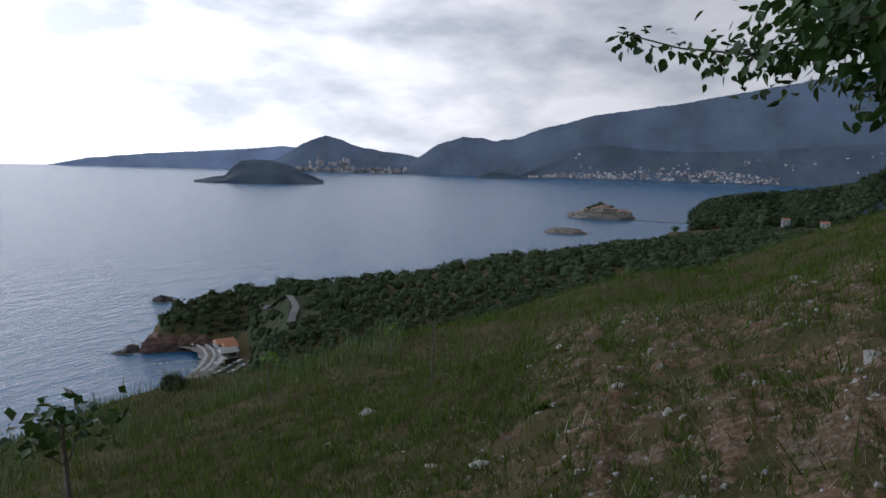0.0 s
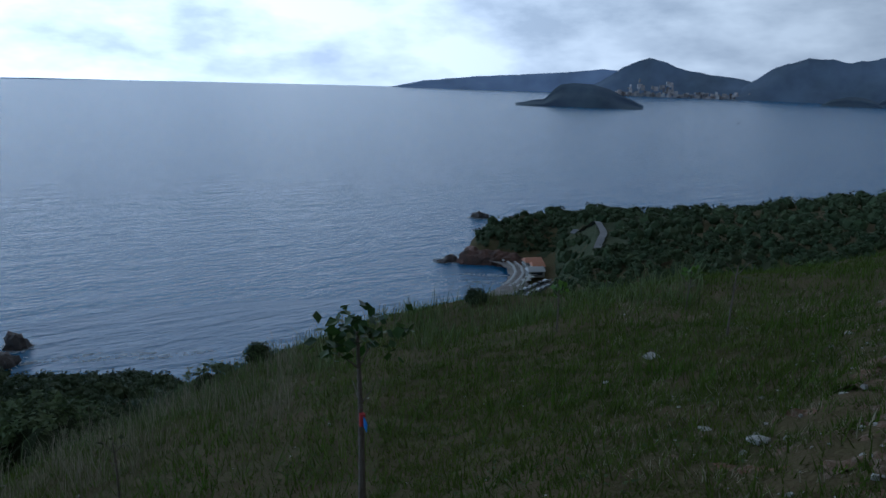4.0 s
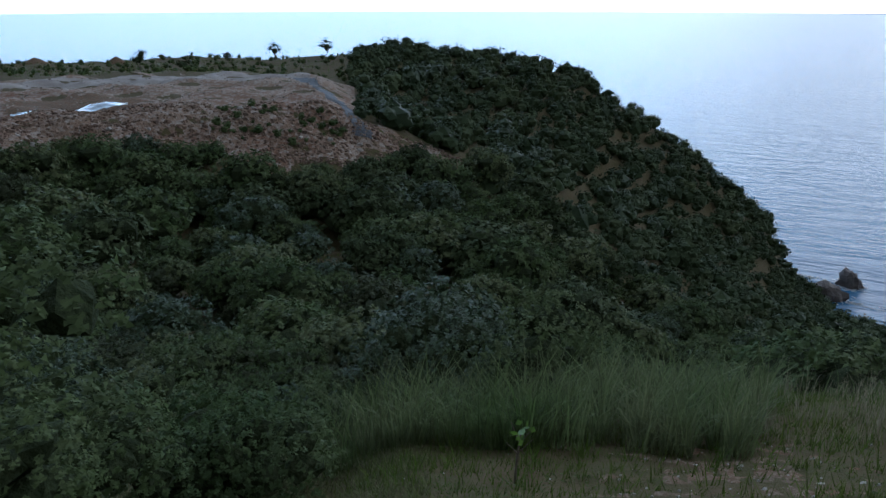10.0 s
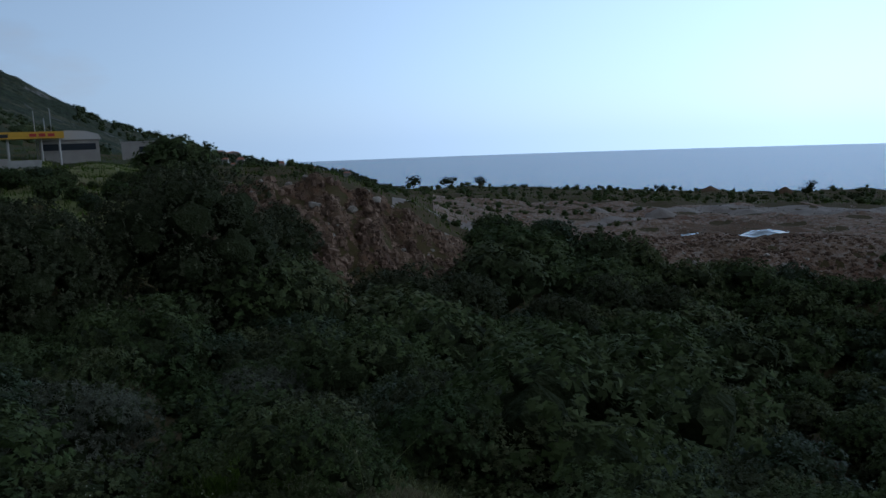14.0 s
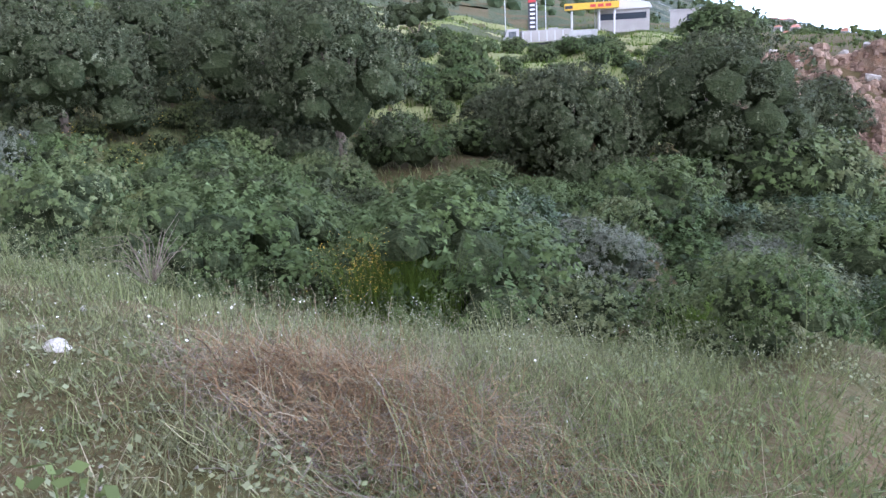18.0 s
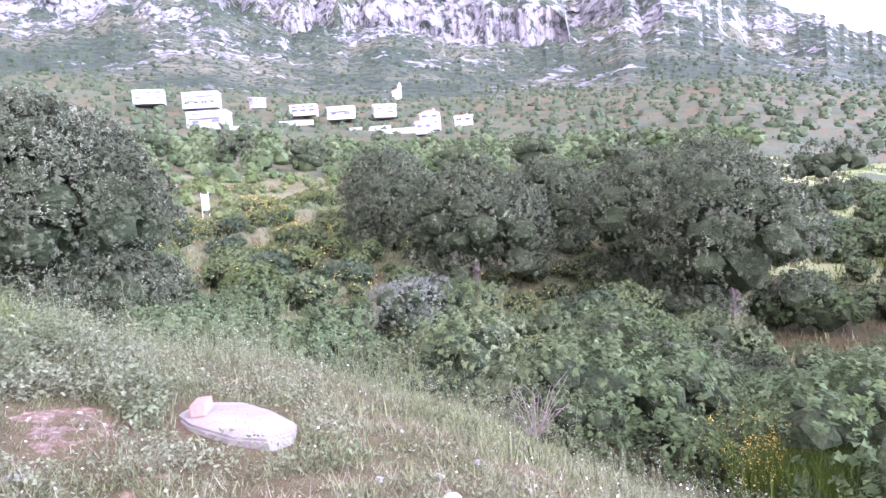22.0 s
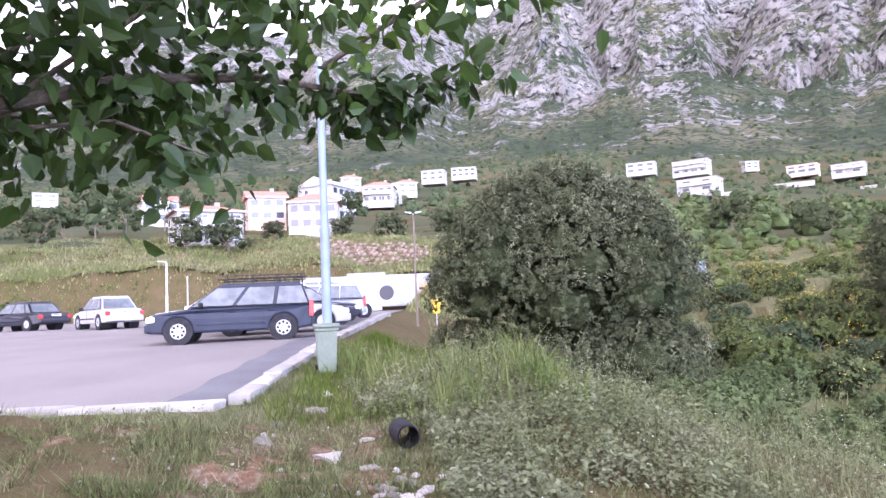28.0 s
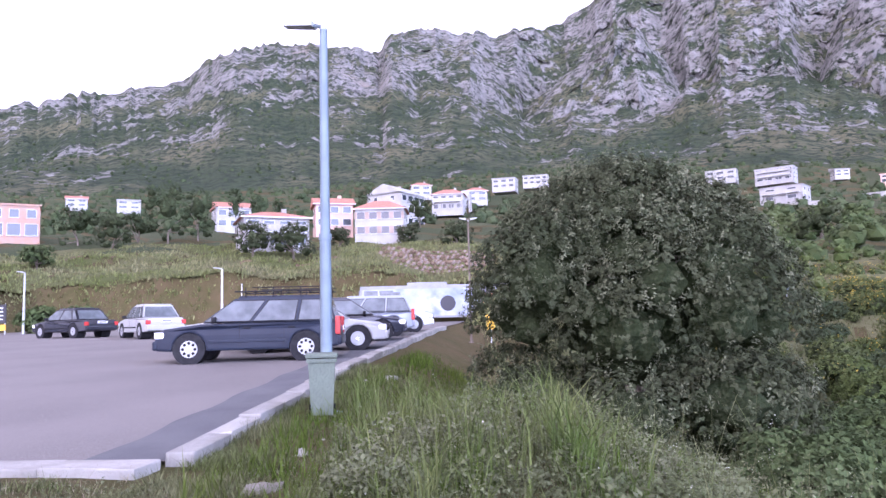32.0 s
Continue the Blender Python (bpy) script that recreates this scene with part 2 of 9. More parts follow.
M["sea_rock"] = material("sea_rock", (0.15, 0.125, 0.11), 0.85, second=(0.07, 0.06, 0.055), scale=0.25, bump=0.9, bump_scale=2)
M["pale_rock"] = material("pale_rock", (0.34, 0.29, 0.24), 0.9, second=(0.20, 0.165, 0.135), scale=0.3, bump=0.9, bump_scale=1.5, island=0.35, gloss=0.1)
M["spoil_rock"] = material("spoil_rock", (0.235, 0.170, 0.125), 0.95, second=(0.135, 0.090, 0.066), scale=0.4, bump=0.9, bump_scale=2, island=0.45, gloss=0.1)
M["foam"] = material("foam", (0.75, 0.78, 0.80), 0.7, second=(0.5, 0.56, 0.6), scale=0.8)
M["shingle"] = material("shingle", (0.30, 0.27, 0.24), 0.95, second=(0.20, 0.17, 0.15), scale=0.3, bump=0.6, bump_scale=4)
M["road"] = material("road", (0.19, 0.185, 0.18), 0.95, second=(0.15, 0.145, 0.14), scale=0.3)
M["hill_sward"] = material("hill_sward", (0.042, 0.055, 0.026), 0.95, second=(0.078, 0.084, 0.044), scale=0.03, fine=(0.055, 0.068, 0.032), fine_scale=0.3, bump=1.0, bump_scale=1.5, gloss=0.1)
M["geotextile"] = material("geotextile", (0.050, 0.055, 0.064), 0.8, second=(0.036, 0.040, 0.047), scale=0.5, fine=(0.062, 0.066, 0.074), fine_scale=3, bump=0.6, bump_scale=4)
M["field_sward"] = material("field_sward", (0.070, 0.082, 0.030), 0.9, second=(0.125, 0.118, 0.060), scale=0.25, fine=(0.095, 0.100, 0.044), fine_scale=1.5, bump=0.8, bump_scale=6, gloss=0.1)
M["wall_white"] = material("wall_white", (0.38, 0.37, 0.345), 0.85, second=(0.30, 0.29, 0.27), scale=0.5, fine=(0.34, 0.33, 0.31), fine_scale=4)
M["wall_stone"] = material("wall_stone", (0.34, 0.325, 0.30), 0.9, second=(0.25, 0.24, 0.22), scale=2.5, bump=0.5, bump_scale=6)
M["wall_pink"] = material("wall_pink", (0.56, 0.36, 0.29), 0.9, second=(0.48, 0.33, 0.28), scale=0.8)
M["brick_block"] = material("brick_block", (0.42, 0.23, 0.16), 0.9, second=(0.36, 0.25, 0.2), scale=1.5)
M["concrete"] = material("concrete", (0.42, 0.41, 0.39), 0.9, second=(0.33, 0.32, 0.31), scale=1.2, bump=0.3, bump_scale=20)
M["roof_tile"] = material("roof_tile", (0.40, 0.15, 0.095), 0.85, second=(0.30, 0.12, 0.082), scale=1.2, fine=(0.46, 0.22, 0.155), fine_scale=6, bump=0.6, bump_scale=5)
M["window_dark"] = material("window_dark", (0.035, 0.042, 0.05), 0.12, gloss=0.6)
M["shutter"] = material("shutter", (0.30, 0.22, 0.17), 0.7)
M["frame_white"] = material("frame_white", (0.50, 0.50, 0.49), 0.5)
M["galvanised"] = material("galvanised", (0.17, 0.22, 0.245), 0.5, second=(0.14, 0.18, 0.205), scale=3, metal=0.2, gloss=0.3)
M["pole_grey"] = material("pole_grey", (0.42, 0.43, 0.42), 0.6, second=(0.33, 0.34, 0.33), scale=2)
M["wood_pole"] = material("wood_pole", (0.16, 0.125, 0.095), 0.9, second=(0.11, 0.085, 0.065), scale=6, stretch=(1, 1, 0.1))
M["bin_green"] = material("bin_green", (0.105, 0.130, 0.095), 0.7, second=(0.12, 0.148, 0.11), scale=4, fine=(0.09, 0.112, 0.084), fine_scale=25)
M["rubber"] = material("rubber", (0.012, 0.012, 0.013), 0.95, second=(0.020, 0.019, 0.019), scale=20, gloss=0.05)
M["black_plastic"] = material("black_plastic", (0.014, 0.014, 0.016), 0.7, second=(0.024, 0.024, 0.026), scale=8, gloss=0.15)
M["paint_navy"] = material("paint_navy", (0.014, 0.019, 0.032), 0.42, second=(0.018, 0.024, 0.038), scale=2, gloss=0.22)
M["paint_black"] = material("paint_black", (0.014, 0.015, 0.022), 0.25, gloss=0.6)
M["paint_white"] = material("paint_white", (0.36, 0.36, 0.355), 0.4, second=(0.32, 0.32, 0.315), scale=2, gloss=0.3)
M["paint_silver"] = material("paint_silver", (0.50, 0.52, 0.54), 0.35, metal=0.4)
M["paint_grey"] = material("paint_grey", (0.22, 0.24, 0.27), 0.3, metal=0.3)
M["car_glass"] = material("car_glass", (0.135, 0.152, 0.158), 0.15, second=(0.075, 0.086, 0.090), scale=2.5, gloss=0.35)
M["chrome"] = material("chrome", (0.62, 0.62, 0.63), 0.25, metal=0.9)
M["rim_silver"] = material("rim_silver", (0.36, 0.37, 0.38), 0.45, metal=0.4)
M["lamp_red"] = material("lamp_red", (0.45, 0.03, 0.025), 0.25)
M["lamp_clear"] = material("lamp_clear", (0.7, 0.72, 0.74), 0.15)
M["plate_white"] = material("plate_white", (0.72, 0.72, 0.72), 0.5)
M["print_dark"] = material("print_dark", (0.03, 0.03, 0.035), 0.6)
M["yellow_paint"] = material("yellow_paint", (0.70, 0.42, 0.03), 0.55, second=(0.6, 0.36, 0.04), scale=3)
M["sign_red"] = material("sign_red", (0.45, 0.04, 0.04), 0.5)
M["orange_paint"] = material("orange_paint", (0.50, 0.25, 0.15), 0.55, second=(0.55, 0.2, 0.1), scale=2)
M["bus_blue"] = material("bus_blue", (0.24, 0.28, 0.34), 0.4, second=(0.40, 0.42, 0.44), scale=0.5, fine=(0.16, 0.20, 0.27), fine_scale=1.3)
M["blue_tag"] = material("blue_tag", (0.03, 0.16, 0.48), 0.5)
M["terracotta"] = material("terracotta", (0.27, 0.155, 0.105), 0.85, second=(0.22, 0.125, 0.088), scale=9)
M["puddle_water"] = material("puddle_water", (0.05, 0.05, 0.05), 0.02, gloss=1.0)
M["canvas_white"] = material("canvas_white", (0.55, 0.54, 0.52), 0.8)
M["oak_tip"] = material("oak_tip", (0.105, 0.116, 0.064), 0.7, second=(0.150, 0.158, 0.095), scale=1.5, island=0.3, translucent=0.2, gloss=0.15)
# dark fill inside the crowns: shade between the leaves put into colour
M["crown_shade"] = material("crown_shade", (0.038, 0.050, 0.022), 0.95, second=(0.024, 0.032, 0.014), scale=2.5, fine=(0.052, 0.064, 0.030), fine_scale=14, bump=1.0, bump_scale=9, gloss=0.05)
M["meadow"] = material("meadow", (0.125, 0.150, 0.046), 0.8, second=(0.215, 0.200, 0.105), scale=0.10, fine=(0.155, 0.172, 0.070), fine_scale=0.5, island=0.35, translucent=0.3, gloss=0.1)
M["bus_body"] = material("bus_body", (0.27, 0.275, 0.285), 0.5, second=(0.23, 0.235, 0.245), scale=1.5, gloss=0.2)
# lighter and darker maquis copies: lit and shaded crowns put into leaf colour
M["maquis_light_leaf"] = material("maquis_light_leaf", (0.074, 0.100, 0.036), 0.65, second=(0.125, 0.140, 0.066), scale=0.5, island=0.2, translucent=0.2, gloss=0.07)
M["maquis_dark_leaf"] = material("maquis_dark_leaf", (0.036, 0.058, 0.026), 0.6, second=(0.062, 0.086, 0.042), scale=0.5, island=0.2, translucent=0.2, gloss=0.15)
M["pine_leaf"] = material("pine_leaf", (0.040, 0.060, 0.024), 0.8, second=(0.075, 0.092, 0.042), scale=0.2, island=0.22, gloss=0.08)
M["bank_blade"] = material("bank_blade", (0.100, 0.122, 0.044), 0.8, second=(0.168, 0.170, 0.086), scale=0.7, island=0.55, translucent=0.3, gloss=0.1)
M["weed_leaf"] = material("weed_leaf", (0.112, 0.132, 0.062), 0.7, second=(0.175, 0.182, 0.105), scale=0.8, island=0.35, translucent=0.25, gloss=0.1)


# ---------------------------------------------------------------- the lie of the land
EYE, SEA = 1.6, -108.4
GRID_R = np.concatenate([np.linspace(0, 30, 61)[:-1], np.geomspace(30, 900, 130)[:-1], np.geomspace(900, 4980, 40)])
SECTIONS = {}


def section(az, *rz):
    """The height of the ground along one bearing (degrees left of +y): distance and height pairs."""
    r = [0.0] + [p[0] for p in rz]
    z = [0.0] + [p[1] for p in rz]
    SECTIONS[az] = np.interp(GRID_R, r, z)


DEEP = SEA - 12
section(0, (15, -0.3), (40, -0.4), (70, -8), (200, -38), (600, -52), (1000, -72), (1400, -100), (1550, DEEP), (3000, DEEP), (3300, SEA + 4), (4900, 20))
section(8, (15, -1.2), (36, -2.6), (70, -14), (200, -44), (500, -50), (800, -62), (1380, -102), (1460, DEEP), (3300, DEEP), (4000, SEA + 4), (4900, 0))
section(17, (12, -1.6), (31, -3.2), (60, -16), (200, -48), (470, -54), (700, -78), (820, DEEP))
section(25, (10, -1.8), (28, -4.0), (60, -20), (200, -54), (430, -58), (600, -84), (700, DEEP))
section(34, (9, -2.0), (26, -4.8), (60, -24), (200, -62), (410, -68), (520, -90), (600, DEEP))
section(43, (8, -2.2), (26, -5.9), (60, -28), (200, -70), (400, -76), (500, -88), (570, DEEP))
section(46.2, (8, -2.4), (27, -6.6), (60, -30), (150, -64), (300, -102), (360, -107), (425, -107), (445, -104), (470, -97), (520, -92), (560, DEEP))
section(49, (8, -2.6), (28, -7.2), (60, -32), (150, -68), (300, -104), (360, SEA + 0.5), (430, SEA + 0.5), (452, -97), (490, -91), (535, DEEP))
section(51.5, (8, -2.8), (28, -7.4), (60, -32), (150, -70), (290, -106), (330, DEEP), (432, DEEP), (452, -98), (480, -97), (500, DEEP))
section(54, (8, -2.9), (28, -7.6), (60, -32), (150, -72), (260, DEEP))
section(60, (8, -3.1), (28, -8.0), (60, -34), (150, -76), (240, DEEP))
section(70, (8, -3.4), (26, -9.0), (60, -36), (150, -78), (240, DEEP))
section(77, (8, -3.6), (23, -8.8), (40, -24), (100, -56), (200, -86), (290, DEEP))
section(82, (8, -3.8), (21, -8.4), (40, -24), (100, -54), (200, -84), (305, DEEP))
section(87, (8, -4.0), (19, -8.0), (40, -24), (100, -52), (200, -82), (312, DEEP))
section(90.6, (8, -4.2), (19, -8.2), (40, -24), (100, -50), (200, -80), (290, -98), (310, DEEP))
section(93, (8, -4.3), (18, -8.2), (40, -24), (100, -48), (200, -72), (285, -75), (300, -90), (330, DEEP))
section(98, (8, -4.4), (18, -8.4), (40, -25), (100, -44), (200, -58), (270, -54), (330, -80), (360, DEEP))
section(103, (8, -4.5), (17, -8.2), (40, -25), (90, -40), (180, -46), (260, -37), (330, -60), (400, DEEP))
section(108, (8, -4.6), (16, -8.0), (40, -24), (90, -34), (170, -34), (250, -23), (340, -50), (430, DEEP))
section(113, (8, -4.6), (15, -7.8), (40, -23), (85, -29), (112, -26), (170, -28), (250, -19), (340, -46), (440, DEEP))
section(120, (7, -4.2), (14, -7.2), (40, -22), (80, -26), (100, -22), (112, -20), (150, -24), (240, -16), (340, -40), (450, DEEP))
section(127, (7, -4.3), (12, -7.0), (40, -21), (80, -24), (98, -20), (114, -14.4), (160, -14.2), (172, -18), (240, -17), (360, -44), (460, DEEP))
section(135, (6, -3.6), (12, -7.0), (40, -20), (75, -23), (95, -19), (110, -14.2), (165, -14), (200, -17.5), (260, -18.5), (360, -40), (480, DEEP))
section(147, (5, -2.4), (12, -6.6), (40, -18), (75, -20), (92, -18), (107, -14.2), (165, -14), (260, -18.5), (360, -40), (500, DEEP))
section(158, (5, -1.6), (12, -5.6), (40, -15), (70, -16), (85, -13.5), (165, -13), (260, -16.5), (360, -40), (520, DEEP))
section(165, (5, -1.2), (12, -4.6), (35, -12.5), (56, -13), (66, -8), (85, -9), (165, -11), (260, -14.5), (400, -50), (560, DEEP))
section(171, (5, -1.0), (12, -4.0), (30, -11), (52, -11), (60, -6.5), (66, -4.2), (90, -4), (200, -11), (420, -60), (640, DEEP))
section(176, (5, -0.9), (12, -3.6), (30, -9), (50, -9), (58, -4.5), (64, -2.3), (120, -2.2), (250, -12), (500, -70), (700, DEEP))
section(183, (3, -0.5), (5, -1.3), (12, -4.4), (30, -7.8), (48, -7), (58, -3.6), (64, -2.3), (120, -1.6), (250, -4), (600, -50), (900, -75), (1100, DEEP))
section(190, (3, -0.5), (5, -1.3), (10, -3.6), (30, -6.4), (45, -5), (60, -2.6), (110, -0.6), (200, 1), (500, -4), (1000, 14), (1600, 40), (2200, 20))
section(200, (3, -0.5), (5, -1.2), (10, -3.4), (14, -4.6), (26, -5.6), (40, -4.4), (60, -1.6), (110, -0.4), (200, 8), (500, 40), (1000, 95), (1600, 120))
section(213, (3, -0.5), (5, -1.1), (10, -3.0), (14, -4.2), (24, -5.0), (36, -4.6), (60, -0.8), (110, 5), (200, 16), (500, 70), (1000, 160))
section(224, (3, -0.4), (5, -0.8), (10, -2.6), (14, -3.8), (22, -4.4), (36, -3.8), (60, 0), (110, 6), (200, 18), (320, 38), (600, 90), (1000, 190))
section(237, (3, -0.1), (5, -0.35), (8, -0.9), (12, -2.0), (16, -2.8), (24, -3.2), (40, -1.5), (60, 0.5), (110, 7), (200, 20), (320, 40), (600, 95), (1000, 200))
section(251, (5, -0.1), (9, -0.2), (13, -1.4), (20, -2.2), (40, -0.6), (60, 1.5), (110, 9), (200, 24), (320, 46), (600, 110), (1000, 215))
section(263, (6, 0.0), (9, 0.25), (13, -0.3), (20, -1.4), (40, 0.0), (60, 2), (110, 10), (200, 26), (320, 52), (600, 120), (1000, 225))
section(273, (6, 0.1), (8, 0.42), (10, 0.72), (12.5, 0.80), (17, -0.1), (30, -0.3), (45, 0.8), (60, 3.5), (110, 12), (200, 28), (320, 54), (600, 120), (1000, 230))
section(283, (6, 0.2), (9, 0.4), (15, 0.55), (24, 0.5), (40, 0.6), (55, 3.5), (110, 13), (200, 28), (320, 52), (600, 115), (1000, 225))
section(296, (6, 0.3), (9, 0.5), (15, 0.5), (48, 0.5), (62, 3.5), (120, 14), (200, 26), (320, 48), (600, 105), (1000, 215))
section(311, (6, 0.3), (9, 0.5), (50, 0.5), (70, 3.5), (120, 12), (200, 24), (320, 42), (600, 95), (1000, 200), (2500, 300))
section(335, (6, 0.2), (9, 0.4), (45, 0.5), (90, 2), (200, 6), (320, 20), (600, 40), (1500, 120), (3000, 300))
section(352, (10, 0.1), (40, 0.2), (80, -1), (200, -14), (600, -20), (1400, -20), (3000, 60))

AZ_KEYS = np.array(sorted(SECTIONS) + [360.0])
TABLE = np.array([SECTIONS[a] for a in sorted(SECTIONS)] + [SECTIONS[0]])


def bumps(x, y, wave, seed=0.0):
    """Smooth pseudo-random heights between -1 and 1 with roughly that wavelength."""
    k = 2 * math.pi / wave
    s = seed * 1.7
    return (np.sin(k * (0.8 * x + 0.6 * y) + s + 1.3 * np.sin(k * 0.43 * (x - y) + 2 * s)) * np.cos(k * (0.55 * y - 0.83 * x) + 1.1 * s)
            + 0.6 * np.sin(k * (1.7 * x - 1.1 * y) + 2.3 * s) * np.cos(k * (1.3 * x + 1.9 * y) - s)) / 1.6


def ground_z(x, y):
    x, y = np.asarray(x, float), np.asarray(y, float)
    r = np.hypot(x, y)
    az = np.degrees(np.arctan2(-x, y)) % 360
    j = np.clip(np.searchsorted(AZ_KEYS, az, "right") - 1, 0, len(AZ_KEYS) - 2)
    u = (az - AZ_KEYS[j]) / (AZ_KEYS[j + 1] - AZ_KEYS[j])
    i = np.clip(np.searchsorted(GRID_R, r, "right") - 1, 0, len(GRID_R) - 2)
    v = np.clip((r - GRID_R[i]) / (GRID_R[i + 1] - GRID_R[i]), 0, 1)
    a = TABLE[j, i] * (1 - v) + TABLE[j, i + 1] * v
    b = TABLE[j + 1, i] * (1 - v) + TABLE[j + 1, i + 1] * v
    z = a * (1 - u) + b * u
    free = lot_free(x, y)
    z = z + np.clip((r - 9) / 6, 0, 1) * np.clip(r / 60, 0, 1) * 0.9 * bumps(x, y, 23, 1) + 0.05 * np.clip(r / 4, 0, 1) * bumps(x, y, 1.9, 2)
    z = z + np.clip((r - 150) / 300, 0, 1) * 2.5 * bumps(x, y, 90, 3)
    spoil_ = np.clip(1 - np.abs(az - 175) / 11, 0, 1) * np.clip(1 - np.abs(r - 62) / 9, 0, 1)
    z = z + np.clip(spoil_ * 3, 0, 1) * (1.1 * bumps(x, y, 6.5, 75) + 0.5 * bumps(x, y, 2.7, 76))
    w_, water = bay_floor(az, r)
    z = z * (1 - w_) + np.minimum(z, np.where(water, SEA - 2.5, SEA + 2.2)) * w_
    s = stony_side(x, y)
    z = z + np.clip(s / 0.9, 0, 1) * np.clip((x + 9) / 3, 0, 1) * (0.22 + 0.10 * bumps(x, y, 1.7, 71) + 0.05 * bumps(x, y, 0.6, 72)) * np.clip((r - 4) / 2, 0, 1) * np.clip((19 - y) / 4, 0, 1) * np.clip((y - 3) / 2, 0, 1)
    return z * free + (lot_z(x) - 0.06) * (1 - free)


def bay_line(r):
    """Bearing of the waterline of the small bay at that distance."""
    return np.interp(r, [344, 354, 366, 377, 387, 400, 410, 416], [52.0, 51.1, 50.2, 49.8, 49.6, 49.8, 50.3, 51.3])


def bay_floor(az, r):
    """How far the ground is levelled for the beach and its car park, and where it lies under water."""
    low = np.interp(r, [333, 346, 382, 405, 420], [47.7, 47.2, 45.2, 46.4, 48.6])
    w = np.clip((r - 335) / 8, 0, 1) * np.clip((421 - r) / 6, 0, 1) * np.clip((az - low) / 0.7, 0, 1) * np.clip((54.5 - az) / 1.0, 0, 1)
    return w, az > bay_line(r) + 0.4


def stony_side(x, y):
    """Metres inside the edge of the heaped stony ground above the lush grass."""
    return x + 1.0 + 0.345 * y + 0.5 * bumps(x, y, 2.6, 73) + 0.2 * bumps(x, y, 0.9, 74)


def lot_z(x):
    """Height of the car park's surface, which rises gently away from the viewer."""
    return np.interp(x, [6, 10.9, 18.3, 36, 70], [0.40, 0.54, 0.95, 1.41, 1.75])


def lot_edge(x):
    return 4.35 + 0.045 * (x - 10.9)


def lot_free(x, y):
    """0 on the car park, 1 away from it."""
    return np.clip(np.maximum(np.maximum(10.7 - x, x - 66) / 2.5, np.maximum(lot_edge(x) - 0.3 - y, y - 46) / 2.5), 0, 1)


def polar(az, r):
    a = np.radians(az)
    return -np.sin(a) * r, np.cos(a) * r


def at(az, r, dz=0.0):
    x, y = polar(az, r)
    return Vector((float(x), float(y), float(ground_z(x, y)) + dz))


def mesh_np(name, verts, faces, mats, smooth=False, mat_index=None):
    """A mesh from arrays: verts (n, 3) and faces (m, 3) or (m, 4)."""
    verts, faces = np.asarray(verts, np.float32), np.asarray(faces, np.int32)
    me = bpy.data.meshes.new(name)
    k = faces.shape[1]
    me.vertices.add(len(verts))
    me.vertices.foreach_set("co", verts.ravel())
    me.loops.add(faces.size)
    me.loops.foreach_set("vertex_index", faces.ravel())
    me.polygons.add(len(faces))
    me.polygons.foreach_set("loop_start", np.arange(0, faces.size, k, dtype=np.int32))
    for m in (mats if isinstance(mats, (list, tuple)) else [mats]):
        me.materials.append(m)
    if mat_index is not None:
        me.polygons.foreach_set("material_index", np.asarray(mat_index, np.int32))
    me.polygons.foreach_set("use_smooth", np.broadcast_to(np.asarray(smooth, bool), len(faces)).copy())
    me.update(calc_edges=True)
    return me


def grid_faces(na, nr, closed=False):
    i, j = np.meshgrid(np.arange(na if closed else na - 1), np.arange(nr - 1), indexing="ij")
    a = i * nr + j
    b = ((i + 1) % na) * nr + j
    return np.stack([a, a + 1, b + 1, b], -1).reshape(-1, 4)


# ground: one sheet from the viewer's feet to the horizon
az_steps = np.arange(0, 360, 0.9)
ga, gr = np.meshgrid(az_steps, np.concatenate([[0.002], GRID_R[1:]]), indexing="ij")
gx, gy = polar(ga, gr)
gz = ground_z(gx, gy)
hill = (ga > 178) & (ga < 335)
gz = np.where(hill & (gr > 620), gz - np.minimum((gr - 620) * 0.5, 60), gz)
gz = np.where(((ga < 14) | (ga > 345)) & (gr > 1900), np.minimum(gz, SEA - 3), gz)
ground = new("ground", mesh_np("ground", np.stack([gx, gy, gz], -1).reshape(-1, 3), grid_faces(len(az_steps), ga.shape[1], True), M["soil"], True))
tagged(ground, "grassy stony hillside falling to wooded slopes", "ground", kind="structure")


